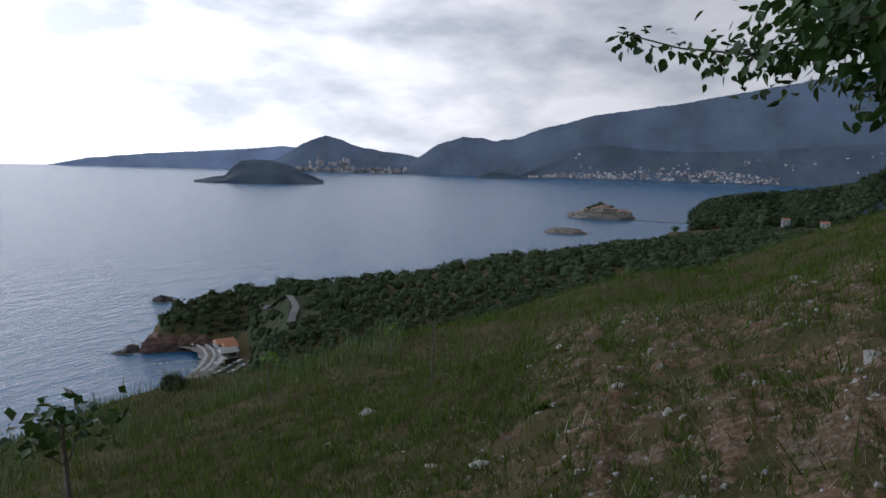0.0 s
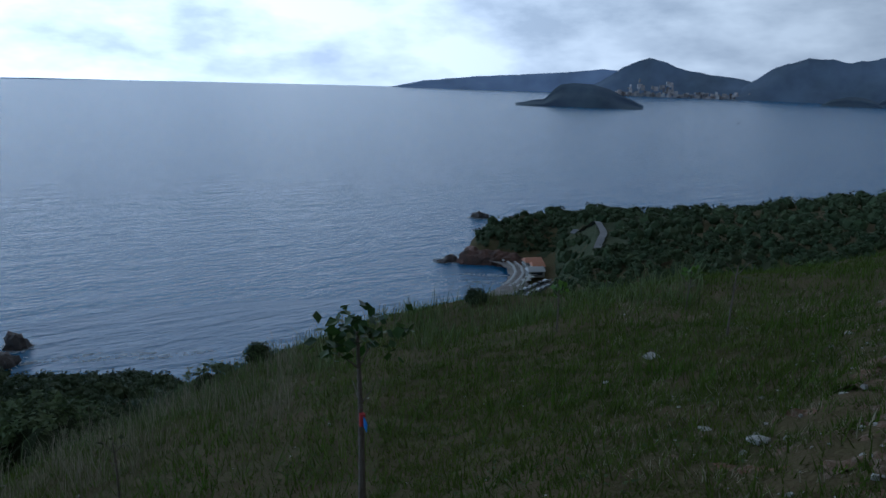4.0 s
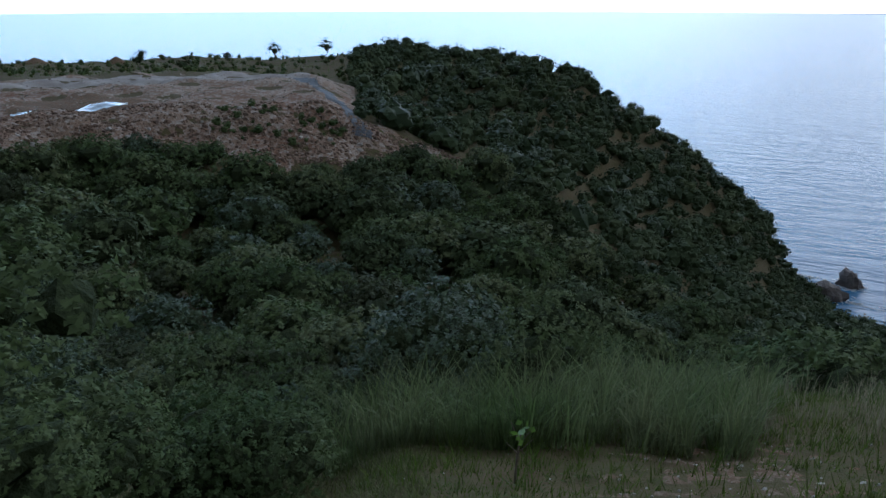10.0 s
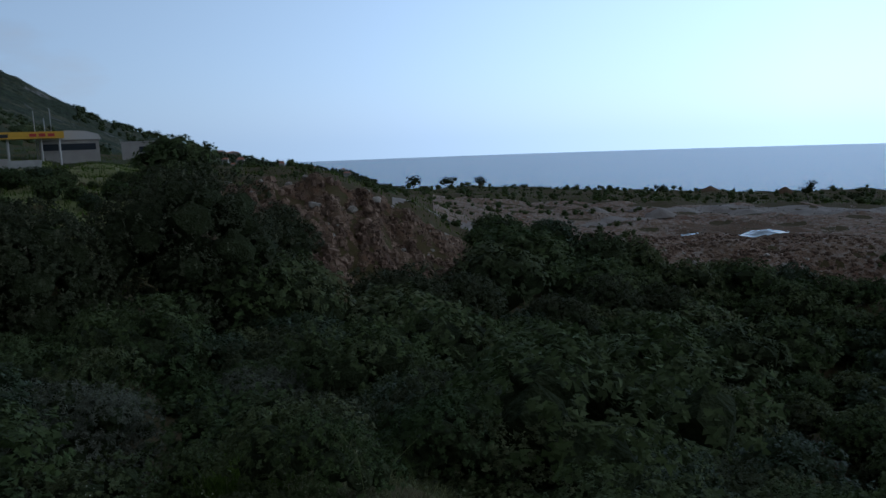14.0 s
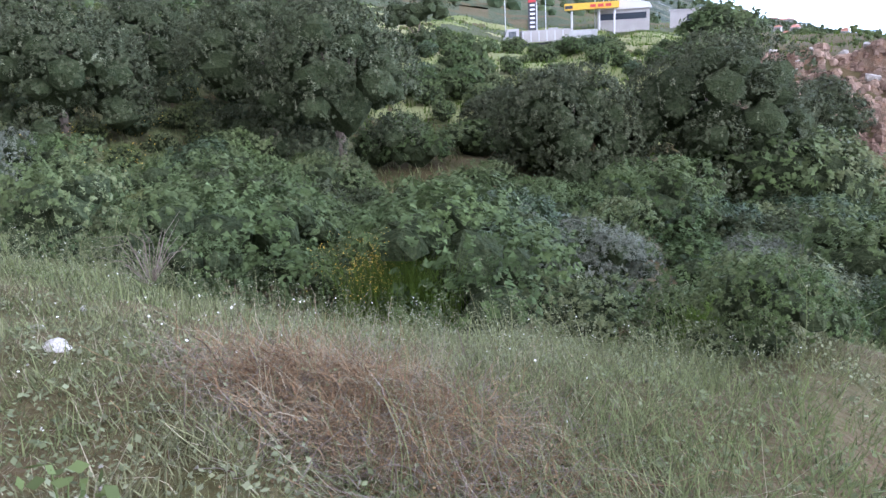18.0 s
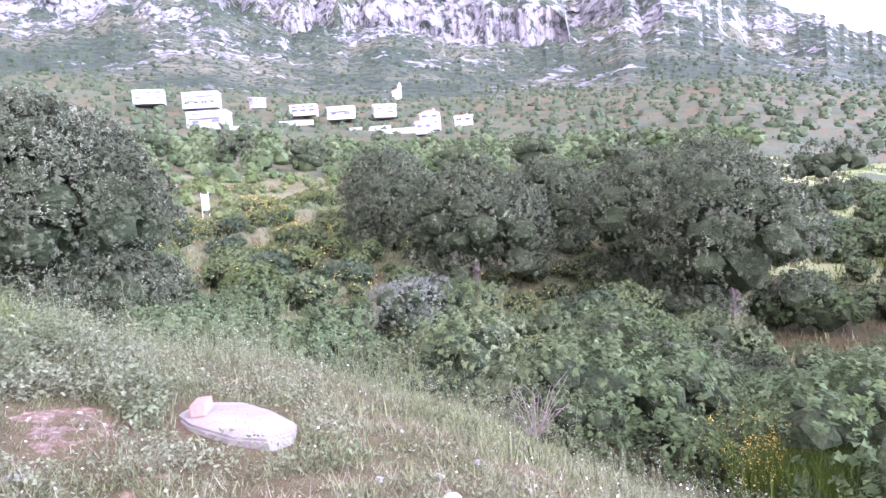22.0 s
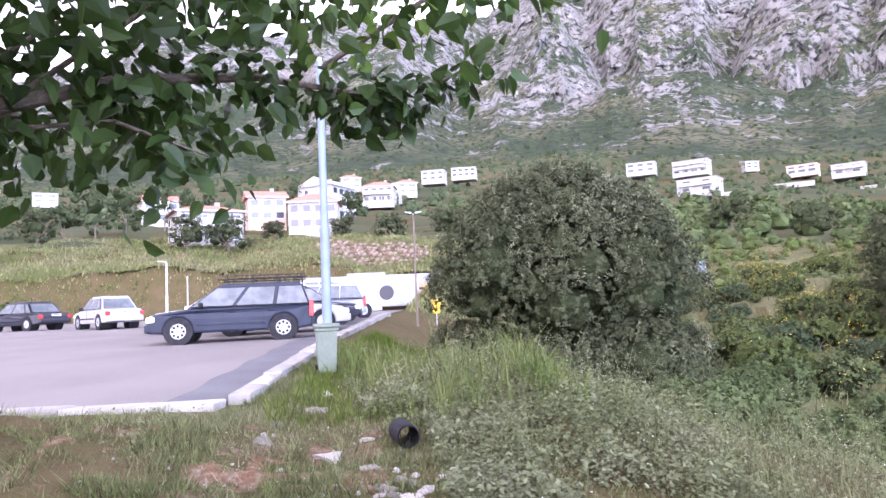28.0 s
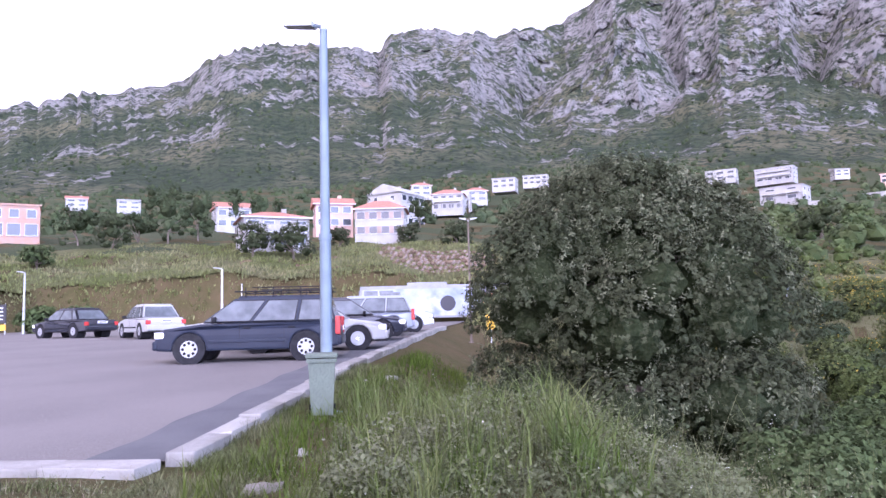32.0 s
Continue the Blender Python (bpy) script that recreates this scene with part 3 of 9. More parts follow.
# ---------------------------------------------------------------- sea
def sea_material():
    m = bpy.data.materials.new("sea_water")
    m.use_nodes = True
    nt = m.node_tree
    b = nt.nodes["Principled BSDF"]
    b.inputs["Base Color"].default_value = (0.030, 0.130, 0.255, 1)
    b.inputs["Roughness"].default_value = 0.26
    b.inputs["Specular IOR Level"].default_value = 0.58
    b.inputs["IOR"].default_value = 1.33
    geo = nt.nodes.new("ShaderNodeNewGeometry")
    last = None
    for size, amount, dist, turn, squeeze in ((0.020, 0.26, 6.0, 18, 4.5), (0.09, 0.75, 1.3, 18, 4.0), (0.40, 0.85, 0.4, 14, 2.4)):
        mp = nt.nodes.new("ShaderNodeMapping")
        mp.inputs["Rotation"].default_value = (0, 0, radians(turn))
        mp.inputs["Scale"].default_value = (size * squeeze, size, size)
        nt.links.new(geo.outputs["Position"], mp.inputs[0])
        n = nt.nodes.new("ShaderNodeTexNoise")
        n.inputs["Scale"].default_value, n.inputs["Detail"].default_value = 1.0, 3.0
        nt.links.new(mp.outputs[0], n.inputs["Vector"])
        bp = nt.nodes.new("ShaderNodeBump")
        bp.inputs["Strength"].default_value, bp.inputs["Distance"].default_value = amount, dist
        nt.links.new(n.outputs["Fac"], bp.inputs["Height"])
        if last:
            nt.links.new(last, bp.inputs["Normal"])
        last = bp.outputs[0]
    nt.links.new(last, b.inputs["Normal"])
    return m


sa = np.arange(0, 360, 2.0)
sr = np.concatenate([[60.0], np.geomspace(150, 4985, 40)])
A2, R2 = np.meshgrid(sa, sr, indexing="ij")
sx2, sy2 = polar(A2, R2)
sea = new("water", mesh_np("water", np.stack([sx2, sy2, np.full_like(sx2, SEA)], -1).reshape(-1, 3), grid_faces(len(sa), len(sr), True), sea_material(), True))
tagged(sea, "rippled blue-grey open sea under cloud", "sea", kind="structure")

# ---------------------------------------------------------------- mountain range behind the village
CREST_AZ = [-200, -189.6, -189, -187.1, -183.4, -180, -176.9, -174, -170, -164, -159, -153.5, -151, -147.8, -145.8, -142, -140.8, -138, -134.6, -131.9, -127.6, -124.6, -121.9, -118.6, -115.7, -111, -106.6, -104, -100, -96.4, -94.7, -91.6, -87.3, -81.8, -78.4, -77.7, -72.7, -68.8, -64.6, -63, -59.4, -55.3, -51, -45, -38, -22]
CREST_EL = [-5, -4.0, -3.1, -2.2, -1.67, -0.94, -0.26, 0.7, 2.1, 5.5, 8.3, 10.6, 12.2, 13.3, 14.9, 17, 17.8, 20.2, 21.2, 21.2, 22.9, 24.7, 26.15, 25.4, 24.8, 25.1, 25.8, 25.4, 24.7, 24.1, 23.2, 22, 21.6, 22.1, 21.9, 20.6, 21, 20.9, 19.5, 18, 16.9, 16.1, 14.8, 13.5, 12.5, 9]


def mountain_material():
    m = bpy.data.materials.new("mountain_rock")
    m.use_nodes = True
    nt = m.node_tree
    b = nt.nodes["Principled BSDF"]
    b.inputs["Roughness"].default_value = 0.95
    b.inputs["Specular IOR Level"].default_value = 0.15
    geo = nt.nodes.new("ShaderNodeNewGeometry")

    def noisy(scale, detail=8.0, zsq=1.0, rough=0.6):
        mp = nt.nodes.new("ShaderNodeMapping")
        mp.inputs["Scale"].default_value = (scale, scale, scale * zsq)
        nt.links.new(geo.outputs["Position"], mp.inputs[0])
        n = nt.nodes.new("ShaderNodeTexNoise")
        n.inputs["Scale"].default_value, n.inputs["Detail"].default_value, n.inputs["Roughness"].default_value = 1.0, detail, rough
        nt.links.new(mp.outputs[0], n.inputs["Vector"])
        return n.outputs["Fac"]

    def fn(op, a, c):
        n = nt.nodes.new("ShaderNodeMath")
        n.operation = op
        for i, v in enumerate((a, c)):
            if isinstance(v, (int, float)):
                n.inputs[i].default_value = v
            else:
                nt.links.new(v, n.inputs[i])
        return n.outputs[0]

    def span(v, lo, hi):
        n = nt.nodes.new("ShaderNodeMapRange")
        n.inputs["From Min"].default_value, n.inputs["From Max"].default_value = lo, hi
        nt.links.new(v, n.inputs["Value"])
        return n.outputs[0]

    def mixc(f, a, c):
        n = nt.nodes.new("ShaderNodeMix")
        n.data_type = "RGBA"
        for s, v in ((n.inputs[0], f), (n.inputs[6], a), (n.inputs[7], c)):
            if isinstance(v, tuple):
                s.default_value = (*v, 1)
            else:
                nt.links.new(v, s)
        return n.outputs[2]

    sep = nt.nodes.new("ShaderNodeSeparateXYZ")
    nt.links.new(geo.outputs["Normal"], sep.inputs[0])
    steep = fn("SUBTRACT", 1.0, sep.outputs["Z"])
    pos = nt.nodes.new("ShaderNodeSeparateXYZ")
    nt.links.new(geo.outputs["Position"], pos.inputs[0])
    rocky = fn("ADD", fn("MULTIPLY", steep, 0.70), fn("MULTIPLY", span(pos.outputs["Z"], 90.0, 400.0), 0.24))
    rocky = fn("ADD", rocky, fn("MULTIPLY", fn("SUBTRACT", noisy(0.009, 10.0, 1.0, 0.68), 0.48), 2.5))
    rocky = fn("ADD", rocky, fn("MULTIPLY", fn("SUBTRACT", noisy(0.06, 6.0, 0.8, 0.65), 0.5), 1.5))
    # the darker tone, spread by noise, puts the shade of cracks into the rock's colour
    rock = mixc(span(noisy(0.045, 8.0, 0.6, 0.7), 0.36, 0.64), (0.250, 0.240, 0.220), (0.125, 0.120, 0.110))
    rock = mixc(span(noisy(0.006, 3.0), 0.62, 0.80), rock, (0.28, 0.225, 0.175))
    rock = mixc(span(noisy(0.10, 6.0, 0.75, 0.72), 0.50, 0.575), rock, (0.036, 0.045, 0.030))
    green = mixc(span(noisy(0.010, 6.0), 0.46, 0.64), (0.040, 0.055, 0.028), (0.115, 0.112, 0.064))
    green = mixc(span(noisy(0.12, 5.0, 1.0, 0.72), 0.485, 0.555), green, (0.022, 0.034, 0.019))
    nt.links.new(mixc(span(rocky, 0.41, 0.47), green, rock), b.inputs["Base Color"])
    bp = nt.nodes.new("ShaderNodeBump")
    bp.inputs["Strength"].default_value, bp.inputs["Distance"].default_value = 1.0, 11.0
    nt.links.new(noisy(0.05, 8.0, 0.8, 0.65), bp.inputs["Height"])
    nt.links.new(bp.outputs[0], b.inputs["Normal"])
    return m


ma = np.linspace(-190, -22, 620)
mr = np.concatenate([np.linspace(560, 1000, 60)[:-1], np.linspace(1000, 1750, 150)[:-1], np.linspace(1750, 2500, 25)])
MA, MR = np.meshgrid(ma, mr, indexing="ij")
mx, my = polar(MA, MR)
crest_el = np.interp(ma, CREST_AZ, CREST_EL)[:, None]
crest_el = crest_el + np.clip(crest_el / 12, 0, 1) * np.array([0.30 * noise.noise((a * 1.1, 4.0, 2.0)) + 0.22 * noise.noise((a * 2.9, 4.0, 6.0)) + 0.12 * noise.noise((a * 7.0, 4.0, 9.0)) for a in ma])[:, None]
z0 = ground_z(*polar(ma, np.full_like(ma, 560.0)))[:, None]
zc = EYE + 1650 * np.tan(np.radians(crest_el))
cliff_base = np.interp(ma, [-190, -170, -150, -136, -124, -104, -90, -66, -45], [0.45, 0.45, 0.42, 0.36, 0.36, 0.37, 0.42, 0.50, 0.50])[:, None]
zb = z0 + (zc - z0) * cliff_base
gully = np.array([noise.noise((a * 0.35, 0.0, 7.0)) + 0.5 * noise.noise((a * 0.9, 3.0, 7.0)) for a in ma])[:, None]
behind = np.interp(ma, [-142, -136, -130, -113, -108, -104, -100, -90, -85], [0, 1, 1, 1, 0.3, 0.3, 1, 1, 0])[:, None]
r_base = 1080 + 30 * gully + 150 * behind
r_top = 1420 + 90 * behind + 110 * np.array([noise.noise((a * 0.22, 9.0, 1.0)) for a in ma])[:, None]
t1 = np.clip((MR - 560) / (r_base - 560), 0, 1)
t2 = np.clip((MR - r_base) / (r_top - r_base), 0, 1)
t3 = np.clip((MR - r_top) / (1650 - r_top), 0, 1)
t4 = np.clip((MR - 1650) / 850, 0, 1)
zt = zb + (zc - zb) * 0.80
mz = z0 + (zb - z0) * t1 ** 1.15 + (zt - zb) * t2 + (zc - zt) * t3 - 350 * t4 ** 1.3
# crags standing before the main crest: azimuths, heights of top and foot in degrees, distance of the foot, depth
CRAGS = (
    ((-109.4, -110.7, -112.1, -114.6, -117.9, -124.0, -128.0, -132.2, -133.9, -135.0), (14.3, 17.3, 20.2, 21.6, 22.4, 22.8, 22.0, 20.4, 17.6, 14.2), (14.3, 14.6, 14.8, 14.9, 15.0, 15.0, 15.2, 14.9, 14.6, 14.2), 1060, 150),
    ((-87.9, -90.2, -93.8, -96.5, -98.0, -99.7, -101.9), (14.8, 16.6, 18.7, 21.9, 21.4, 18.9, 15.8), (14.8, 14.5, 14.3, 14.2, 14.6, 15.0, 15.7), 1080, 140),
    ((-118.7, -122.3, -125.4, -127.1, -133.7, -137.7), (10.8, 11.5, 11.7, 11.8, 10.7, 8.8), (10.7, 10.0, 9.2, 8.8, 8.2, 8.5), 850, 70),
    ((-62, -66, -70, -75, -80, -84), (12.0, 13.8, 15.4, 15.2, 14.6, 12.2), (12.0, 11.6, 11.4, 11.6, 11.9, 12.2), 1080, 120),
    ((-48, -53, -57, -61), (9.5, 11.8, 12.2, 10.0), (9.5, 9.6, 9.8, 10.0), 1060, 100),
)
for c_az, c_top, c_foot, r_foot, depth in CRAGS:
    o_ = np.argsort(c_az)
    ca_, ct_, cf_ = np.array(c_az)[o_], np.array(c_top)[o_], np.array(c_foot)[o_]
    el_t, el_f = np.interp(ma, ca_, ct_)[:, None], np.interp(ma, ca_, cf_)[:, None]
    wob = np.array([noise.noise((a * 0.6, 2.0, r_foot * 0.1)) for a in ma])[:, None]
    rf = r_foot + 14 * wob
    zf, zp = EYE + rf * np.tan(np.radians(el_f)), EYE + (rf + depth) * np.tan(np.radians(el_t))
    s_ = np.clip((MR - rf) / depth, 0, 1)
    zk = zf + (zp - zf) * s_ ** 0.8 - 0.7 * np.maximum(MR - rf - depth, 0)
    inside = (ma >= ca_[0]) & (ma <= ca_[-1])
    mz = np.where(inside[:, None] & (MR >= rf), np.maximum(mz, zk), mz)
amp = np.clip((MR - 620) / 500, 0, 1) * np.clip((zc - 30) / 350, 0.1, 1) * (1 - 0.88 * np.clip((MR - 1450) / 190, 0, 1))
rn = np.array([noise.ridged_multi_fractal((x * 0.0040, y * 0.0040, z * 0.0030), 0.9, 2.1, 6, 1.0, 2.0) for x, y, z in zip(mx.ravel(), my.ravel(), mz.ravel())]).reshape(mx.shape)
fine = np.array([noise.fractal((x * 0.020, y * 0.020, z * 0.016), 0.75, 2.0, 4) for x, y, z in zip(mx.ravel(), my.ravel(), mz.ravel())]).reshape(mx.shape)
grit = np.array([noise.noise((x * 0.055, y * 0.055, z * 0.04)) for x, y, z in zip(mx.ravel(), my.ravel(), mz.ravel())]).reshape(mx.shape)
mz = mz + amp * (20 * (rn - rn.mean()) + 16 * fine + 10 * grit)
push = amp * (24 * fine + 12 * grit)
ux, uy = polar(MA, 1.0)
mx, my = mx + ux * push, my + uy * push
# shift the columns so that the skyline fits the crest angles in the camera's view
top = np.max((mz - EYE) / np.hypot(mx, my), axis=1, keepdims=True)
want = np.tan(np.radians(crest_el))
lift = np.clip((MR - 700) / 500, 0, 1)
gap = np.convolve(np.pad((want - top).ravel(), 12, mode="edge"), np.hanning(27)[1:-1] / np.hanning(27).sum(), "valid")[:, None]
mz = mz + lift * gap * MR
mountain = new("mountain", mesh_np("mountain", np.stack([mx, my, mz], -1).reshape(-1, 3), grid_faces(len(ma), len(mr)), mountain_material(), False))
tagged(mountain, "steep grey limestone mountain with green scrub", "mountain", kind="structure")


def slope_spot(az, r):
    """A place on the mountain's flank."""
    i, j = int(np.argmin(np.abs(ma - az))), int(np.argmin(np.abs(mr - r)))
    return Vector((float(mx[i, j]), float(my[i, j]), float(mz[i, j])))


# ---------------------------------------------------------------- plants
def leaf_quads(c, n, size, rng, aspect=0.55, droop=0.0):
    """A pointed leaf for every centre c, facing along n; size per leaf. Returns verts and faces."""
    k = len(c)
    n = n + rng.normal(0, 0.55, (k, 3))
    n /= np.linalg.norm(n, axis=1, keepdims=True) + 1e-9
    u = np.cross(n, rng.normal(0, 1, (k, 3)))
    u /= np.linalg.norm(u, axis=1, keepdims=True) + 1e-9
    w = np.cross(n, u)
    s = np.asarray(size).reshape(-1, 1) * np.ones((k, 1))
    down = np.array([[0, 0, -droop]]) * s
    v = np.stack([c - u * s, c - w * s * aspect, c + u * s + down, c + w * s * aspect], 1).reshape(-1, 3)
    return v, np.arange(4 * k).reshape(k, 4)


def leaf_tris(c, n, size, rng, aspect=0.55):
    """The same with one triangle a leaf, for crowns that stay far off."""
    k = len(c)
    n = n + rng.normal(0, 0.30, (k, 3))
    n /= np.linalg.norm(n, axis=1, keepdims=True) + 1e-9
    u = np.cross(n, rng.normal(0, 1, (k, 3)))
    u /= np.linalg.norm(u, axis=1, keepdims=True) + 1e-9
    w = np.cross(n, u)
    s = np.asarray(size).reshape(-1, 1) * np.ones((k, 1)) * 1.2
    v = np.stack([c - u * s * 0.8 - w * s * aspect, c - u * s * 0.6 + w * s * aspect, c + u * s], 1).reshape(-1, 3)
    return v, np.arange(3 * k).reshape(k, 3)


def ico(level):
    bm = bmesh.new()
    bmesh.ops.create_icosphere(bm, subdivisions=level, radius=1.0)
    bm.verts.ensure_lookup_table()
    v, f = np.array([q.co[:] for q in bm.verts]), np.array([[q.index for q in g.verts] for g in bm.faces])
    bm.free()
    return v, f


ICO = {1: ico(1), 2: ico(2)}


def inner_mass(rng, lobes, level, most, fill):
    """The filled inside of a crown: an uneven lump in each lobe, under the leaves."""
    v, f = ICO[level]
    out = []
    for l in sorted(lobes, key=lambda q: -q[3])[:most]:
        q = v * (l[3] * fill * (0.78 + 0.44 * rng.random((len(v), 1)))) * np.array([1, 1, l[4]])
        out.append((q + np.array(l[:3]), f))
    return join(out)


def lobed_crown(rng, lobes, count, size, shell=0.55, spread=0.25, aspect=0.55, tri=True, tuft=9, shoot=3.2, up=0.5, core=0, most=99, fill=0.5):
    """Leaves in short shoots over the outside of a heap of lobes (x, y, z, radius, flattening): an uneven crown with gaps."""
    lobes = np.asarray(lobes, float)
    w = lobes[:, 3] ** 2
    shoots = max(6, count // tuft)
    pick = rng.choice(len(lobes), shoots * 4, p=w / w.sum())
    L = lobes[pick]
    d = rng.normal(0, 1, (len(L), 3))
    d /= np.linalg.norm(d, axis=1, keepdims=True)
    d[:, 2] = np.where(d[:, 2] < -0.35, -d[:, 2], d[:, 2])
    rad = L[:, 3] * (shell + (1.0 - shell) * rng.random(len(L)) ** 0.5)
    flat = np.stack([np.ones(len(L)), np.ones(len(L)), L[:, 4]], 1)
    root = L[:, :3] + d * rad[:, None] * flat
    # leave out what lies buried in a neighbouring lobe
    depth = np.full(len(L), 9.0)
    for l in lobes:
        depth = np.minimum(depth, np.linalg.norm((root - l[:3]) / (l[3] * np.array([1, 1, l[4]])), axis=1))
    outside = np.flatnonzero(depth > shell - 0.04)
    if len(outside) < shoots:
        outside = np.argsort(-depth)[:shoots]
    outside = outside[:shoots]
    root, d = root[outside], d[outside]
    shoots = len(outside)
    axis = d + np.array([0, 0, up]) + rng.normal(0, 0.25, (shoots, 3))
    axis /= np.linalg.norm(axis, axis=1, keepdims=True)
    count = shoots * tuft
    i = np.repeat(np.arange(shoots), tuft)
    c = root[i] + axis[i] * (size * shoot * rng.random(count))[:, None] + rng.normal(0, size * 0.75, (count, 3))
    make = leaf_tris if tri else leaf_quads
    leaves = make(c, axis[i], size * (1 - spread + 2 * spread * rng.random(count)), rng, aspect)
    if not core:
        return leaves
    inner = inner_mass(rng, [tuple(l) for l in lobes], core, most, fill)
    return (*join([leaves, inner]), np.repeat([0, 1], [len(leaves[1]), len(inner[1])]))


def dome_lobes(rng, width, lobes):
    """A rounded bush one unit high: a broad heart with boughs billowing out over its top and sides."""
    out = [(0, 0, 0.40, width * 0.36, 0.95)]
    turn = rng.random() * 6.28
    for i in range(lobes):
        h = 1.0 - 1.12 * (i + 0.5) / lobes
        a = turn + i * 2.4 + 0.5 * rng.random()
        s = math.sqrt(max(0.0, 1 - h * h))
        rad = width * (0.13 + 0.09 * rng.random())
        reach = width * (0.27 + 0.10 * rng.random())
        out.append((math.cos(a) * s * reach, math.sin(a) * s * reach, 0.40 + h * 0.36 * (0.8 + 0.35 * rng.random()), rad, 0.85))
    return out


def random_lobes(rng, height, width, lobes, low=0.15):
    out = [(0, 0, height * 0.55, width * 0.36, height / width * 0.95)]
    for i in range(lobes):
        a = 2 * math.pi * (i + rng.random()) / lobes
        f = 0.25 + 0.75 * rng.random()
        z = height * (low + (0.88 - low) * rng.random())
        reach = width * 0.5 * math.sqrt(max(0.05, 1 - ((z / height - 0.45) / 0.6) ** 2))
        rad = width * (0.13 + 0.11 * rng.random())
        out.append((math.cos(a) * (reach - rad * 0.6) * f ** 0.4, math.sin(a) * (reach - rad * 0.6) * f ** 0.4, min(z, height - rad * 0.8), rad, 0.8))
    return out


def join(parts):
    vs, fs, o = [], [], 0
    for v, f in parts:
        vs.append(v)
        fs.append(f + o)
        o += len(v)
    return np.concatenate(vs), np.concatenate(fs)


def scatter_wood(name, label, mat, rng, spots, height, templates, category="woodland", kinds=()):
    """Many crowns in one object; spots are x, y; each takes one of a few templates, turned and scaled, and one leaf
    colour.
    """
    parts, which = [], []
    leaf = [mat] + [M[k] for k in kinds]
    # nearer crowns get dark cores, their inner shade painted as a colour
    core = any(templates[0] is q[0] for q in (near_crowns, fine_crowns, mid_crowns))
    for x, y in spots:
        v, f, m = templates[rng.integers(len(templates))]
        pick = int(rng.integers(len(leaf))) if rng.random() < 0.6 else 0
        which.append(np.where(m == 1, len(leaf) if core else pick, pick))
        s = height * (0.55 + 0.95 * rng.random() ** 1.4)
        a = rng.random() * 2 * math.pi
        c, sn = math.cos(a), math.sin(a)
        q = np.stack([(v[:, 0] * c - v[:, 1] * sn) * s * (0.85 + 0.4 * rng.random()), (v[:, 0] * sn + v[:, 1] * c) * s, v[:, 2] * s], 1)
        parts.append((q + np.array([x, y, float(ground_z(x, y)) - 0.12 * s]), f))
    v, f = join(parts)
    ob = new(name, mesh_np(name, v, f, leaf + [M["crown_shade"]], False, np.concatenate(which)))
    return tagged(ob, label, category, kind="stuff")


def spread(rng, az0, az1, r0, r1, step, keep=None):
    """Jittered spots over a sector, about one for every step metres."""
    out = []
    r = r0
    while r < r1:
        n = max(1, int(abs(radians(az1 - az0)) * r / step))
        for i in range(n):
            az = az0 + (az1 - az0) * (i + rng.random()) / n
            rr = r + step * (rng.random() - 0.5)
            x, y = polar(az, rr)
            if keep is None or keep(az % 360, rr, float(ground_z(x, y))):
                out.append((float(x), float(y)))
        r += step
    return out


rng = np.random.default_rng(7)
far_crowns = [lobed_crown(rng, dome_lobes(rng, 1.3, 6), 64, 0.070, 0.8, spread=0.4, aspect=0.85, tuft=4, shoot=1.2, core=1, most=3, fill=0.80) for _ in range(8)]
dot_crowns = [lobed_crown(rng, dome_lobes(rng, 1.4, 4), 22, 0.105, 0.8, spread=0.4, aspect=0.85, tuft=4, shoot=1.2, core=1, most=1, fill=1.05) for _ in range(8)]
ridge_crowns = [lobed_crown(rng, dome_lobes(rng, 1.35, 9), 190, 0.042, 0.82, spread=0.4, aspect=0.85, tuft=5, shoot=1.4, core=1, most=4, fill=0.82) for _ in range(8)]
mid_crowns = [lobed_crown(rng, dome_lobes(rng, 1.35, 14), 1700, 0.031, 0.80, spread=0.45, aspect=0.6, tuft=7, shoot=1.7, core=1, most=14, fill=0.70) for _ in range(9)]
fine_crowns = [lobed_crown(rng, dome_lobes(rng, 1.3, 17), 3800, 0.0200, 0.78, spread=0.45, aspect=0.6, tuft=9, shoot=2.2, core=1, most=16, fill=0.68) for _ in range(9)]
near_crowns = [lobed_crown(rng, random_lobes(rng, 1.0, 1.35, 17), 6600, 0.0150, 0.70, spread=0.4, aspect=0.6, tuft=11, shoot=3.2, core=1, most=10, fill=0.52) for _ in range(7)]


# the road down to the beach, by bearing and distance
ROAD_AZ, ROAD_R = [44.8, 44.5, 43.7, 42.93, 42.5, 42.37, 42.5, 42.8], [444, 448, 420, 387, 368, 352, 338, 325]


def off_road(az, r):
    """On the road or in the strip before it, kept treeless so the camera sees the road."""
    ra, rr = np.interp(np.linspace(0, 1, 40), np.linspace(0, 1, 8), ROAD_AZ), np.interp(np.linspace(0, 1, 40), np.linspace(0, 1, 8), ROAD_R)
    side, ahead = (az - ra) * 0.01745 * r, rr - r
    return bool(np.any((np.abs(side) < 5) & (ahead > -4) & (ahead < 12)))


def coast_keep(az, r, z):
    beach = bay_floor(az, r)[0] > 0.25
    return z > SEA + 5 and not beach and not off_road(az, r)


def ridge_keep(az, r, z):
    on_site = (125 < az < 166 and 95 < r < 167) or (114.5 < az < 126 and 100 < r < 119) or (163.5 < az < 185.5 and 52 < r < 118)
    return z > SEA + 5 and not on_site


scatter_wood("upper_coastal_wood", "dense green wood below the grassy slope", M["far_leaf"], rng, spread(rng, -8, 58, 75, 165, 4.3, coast_keep), 3.4, ridge_crowns, kinds=("pine_leaf",))
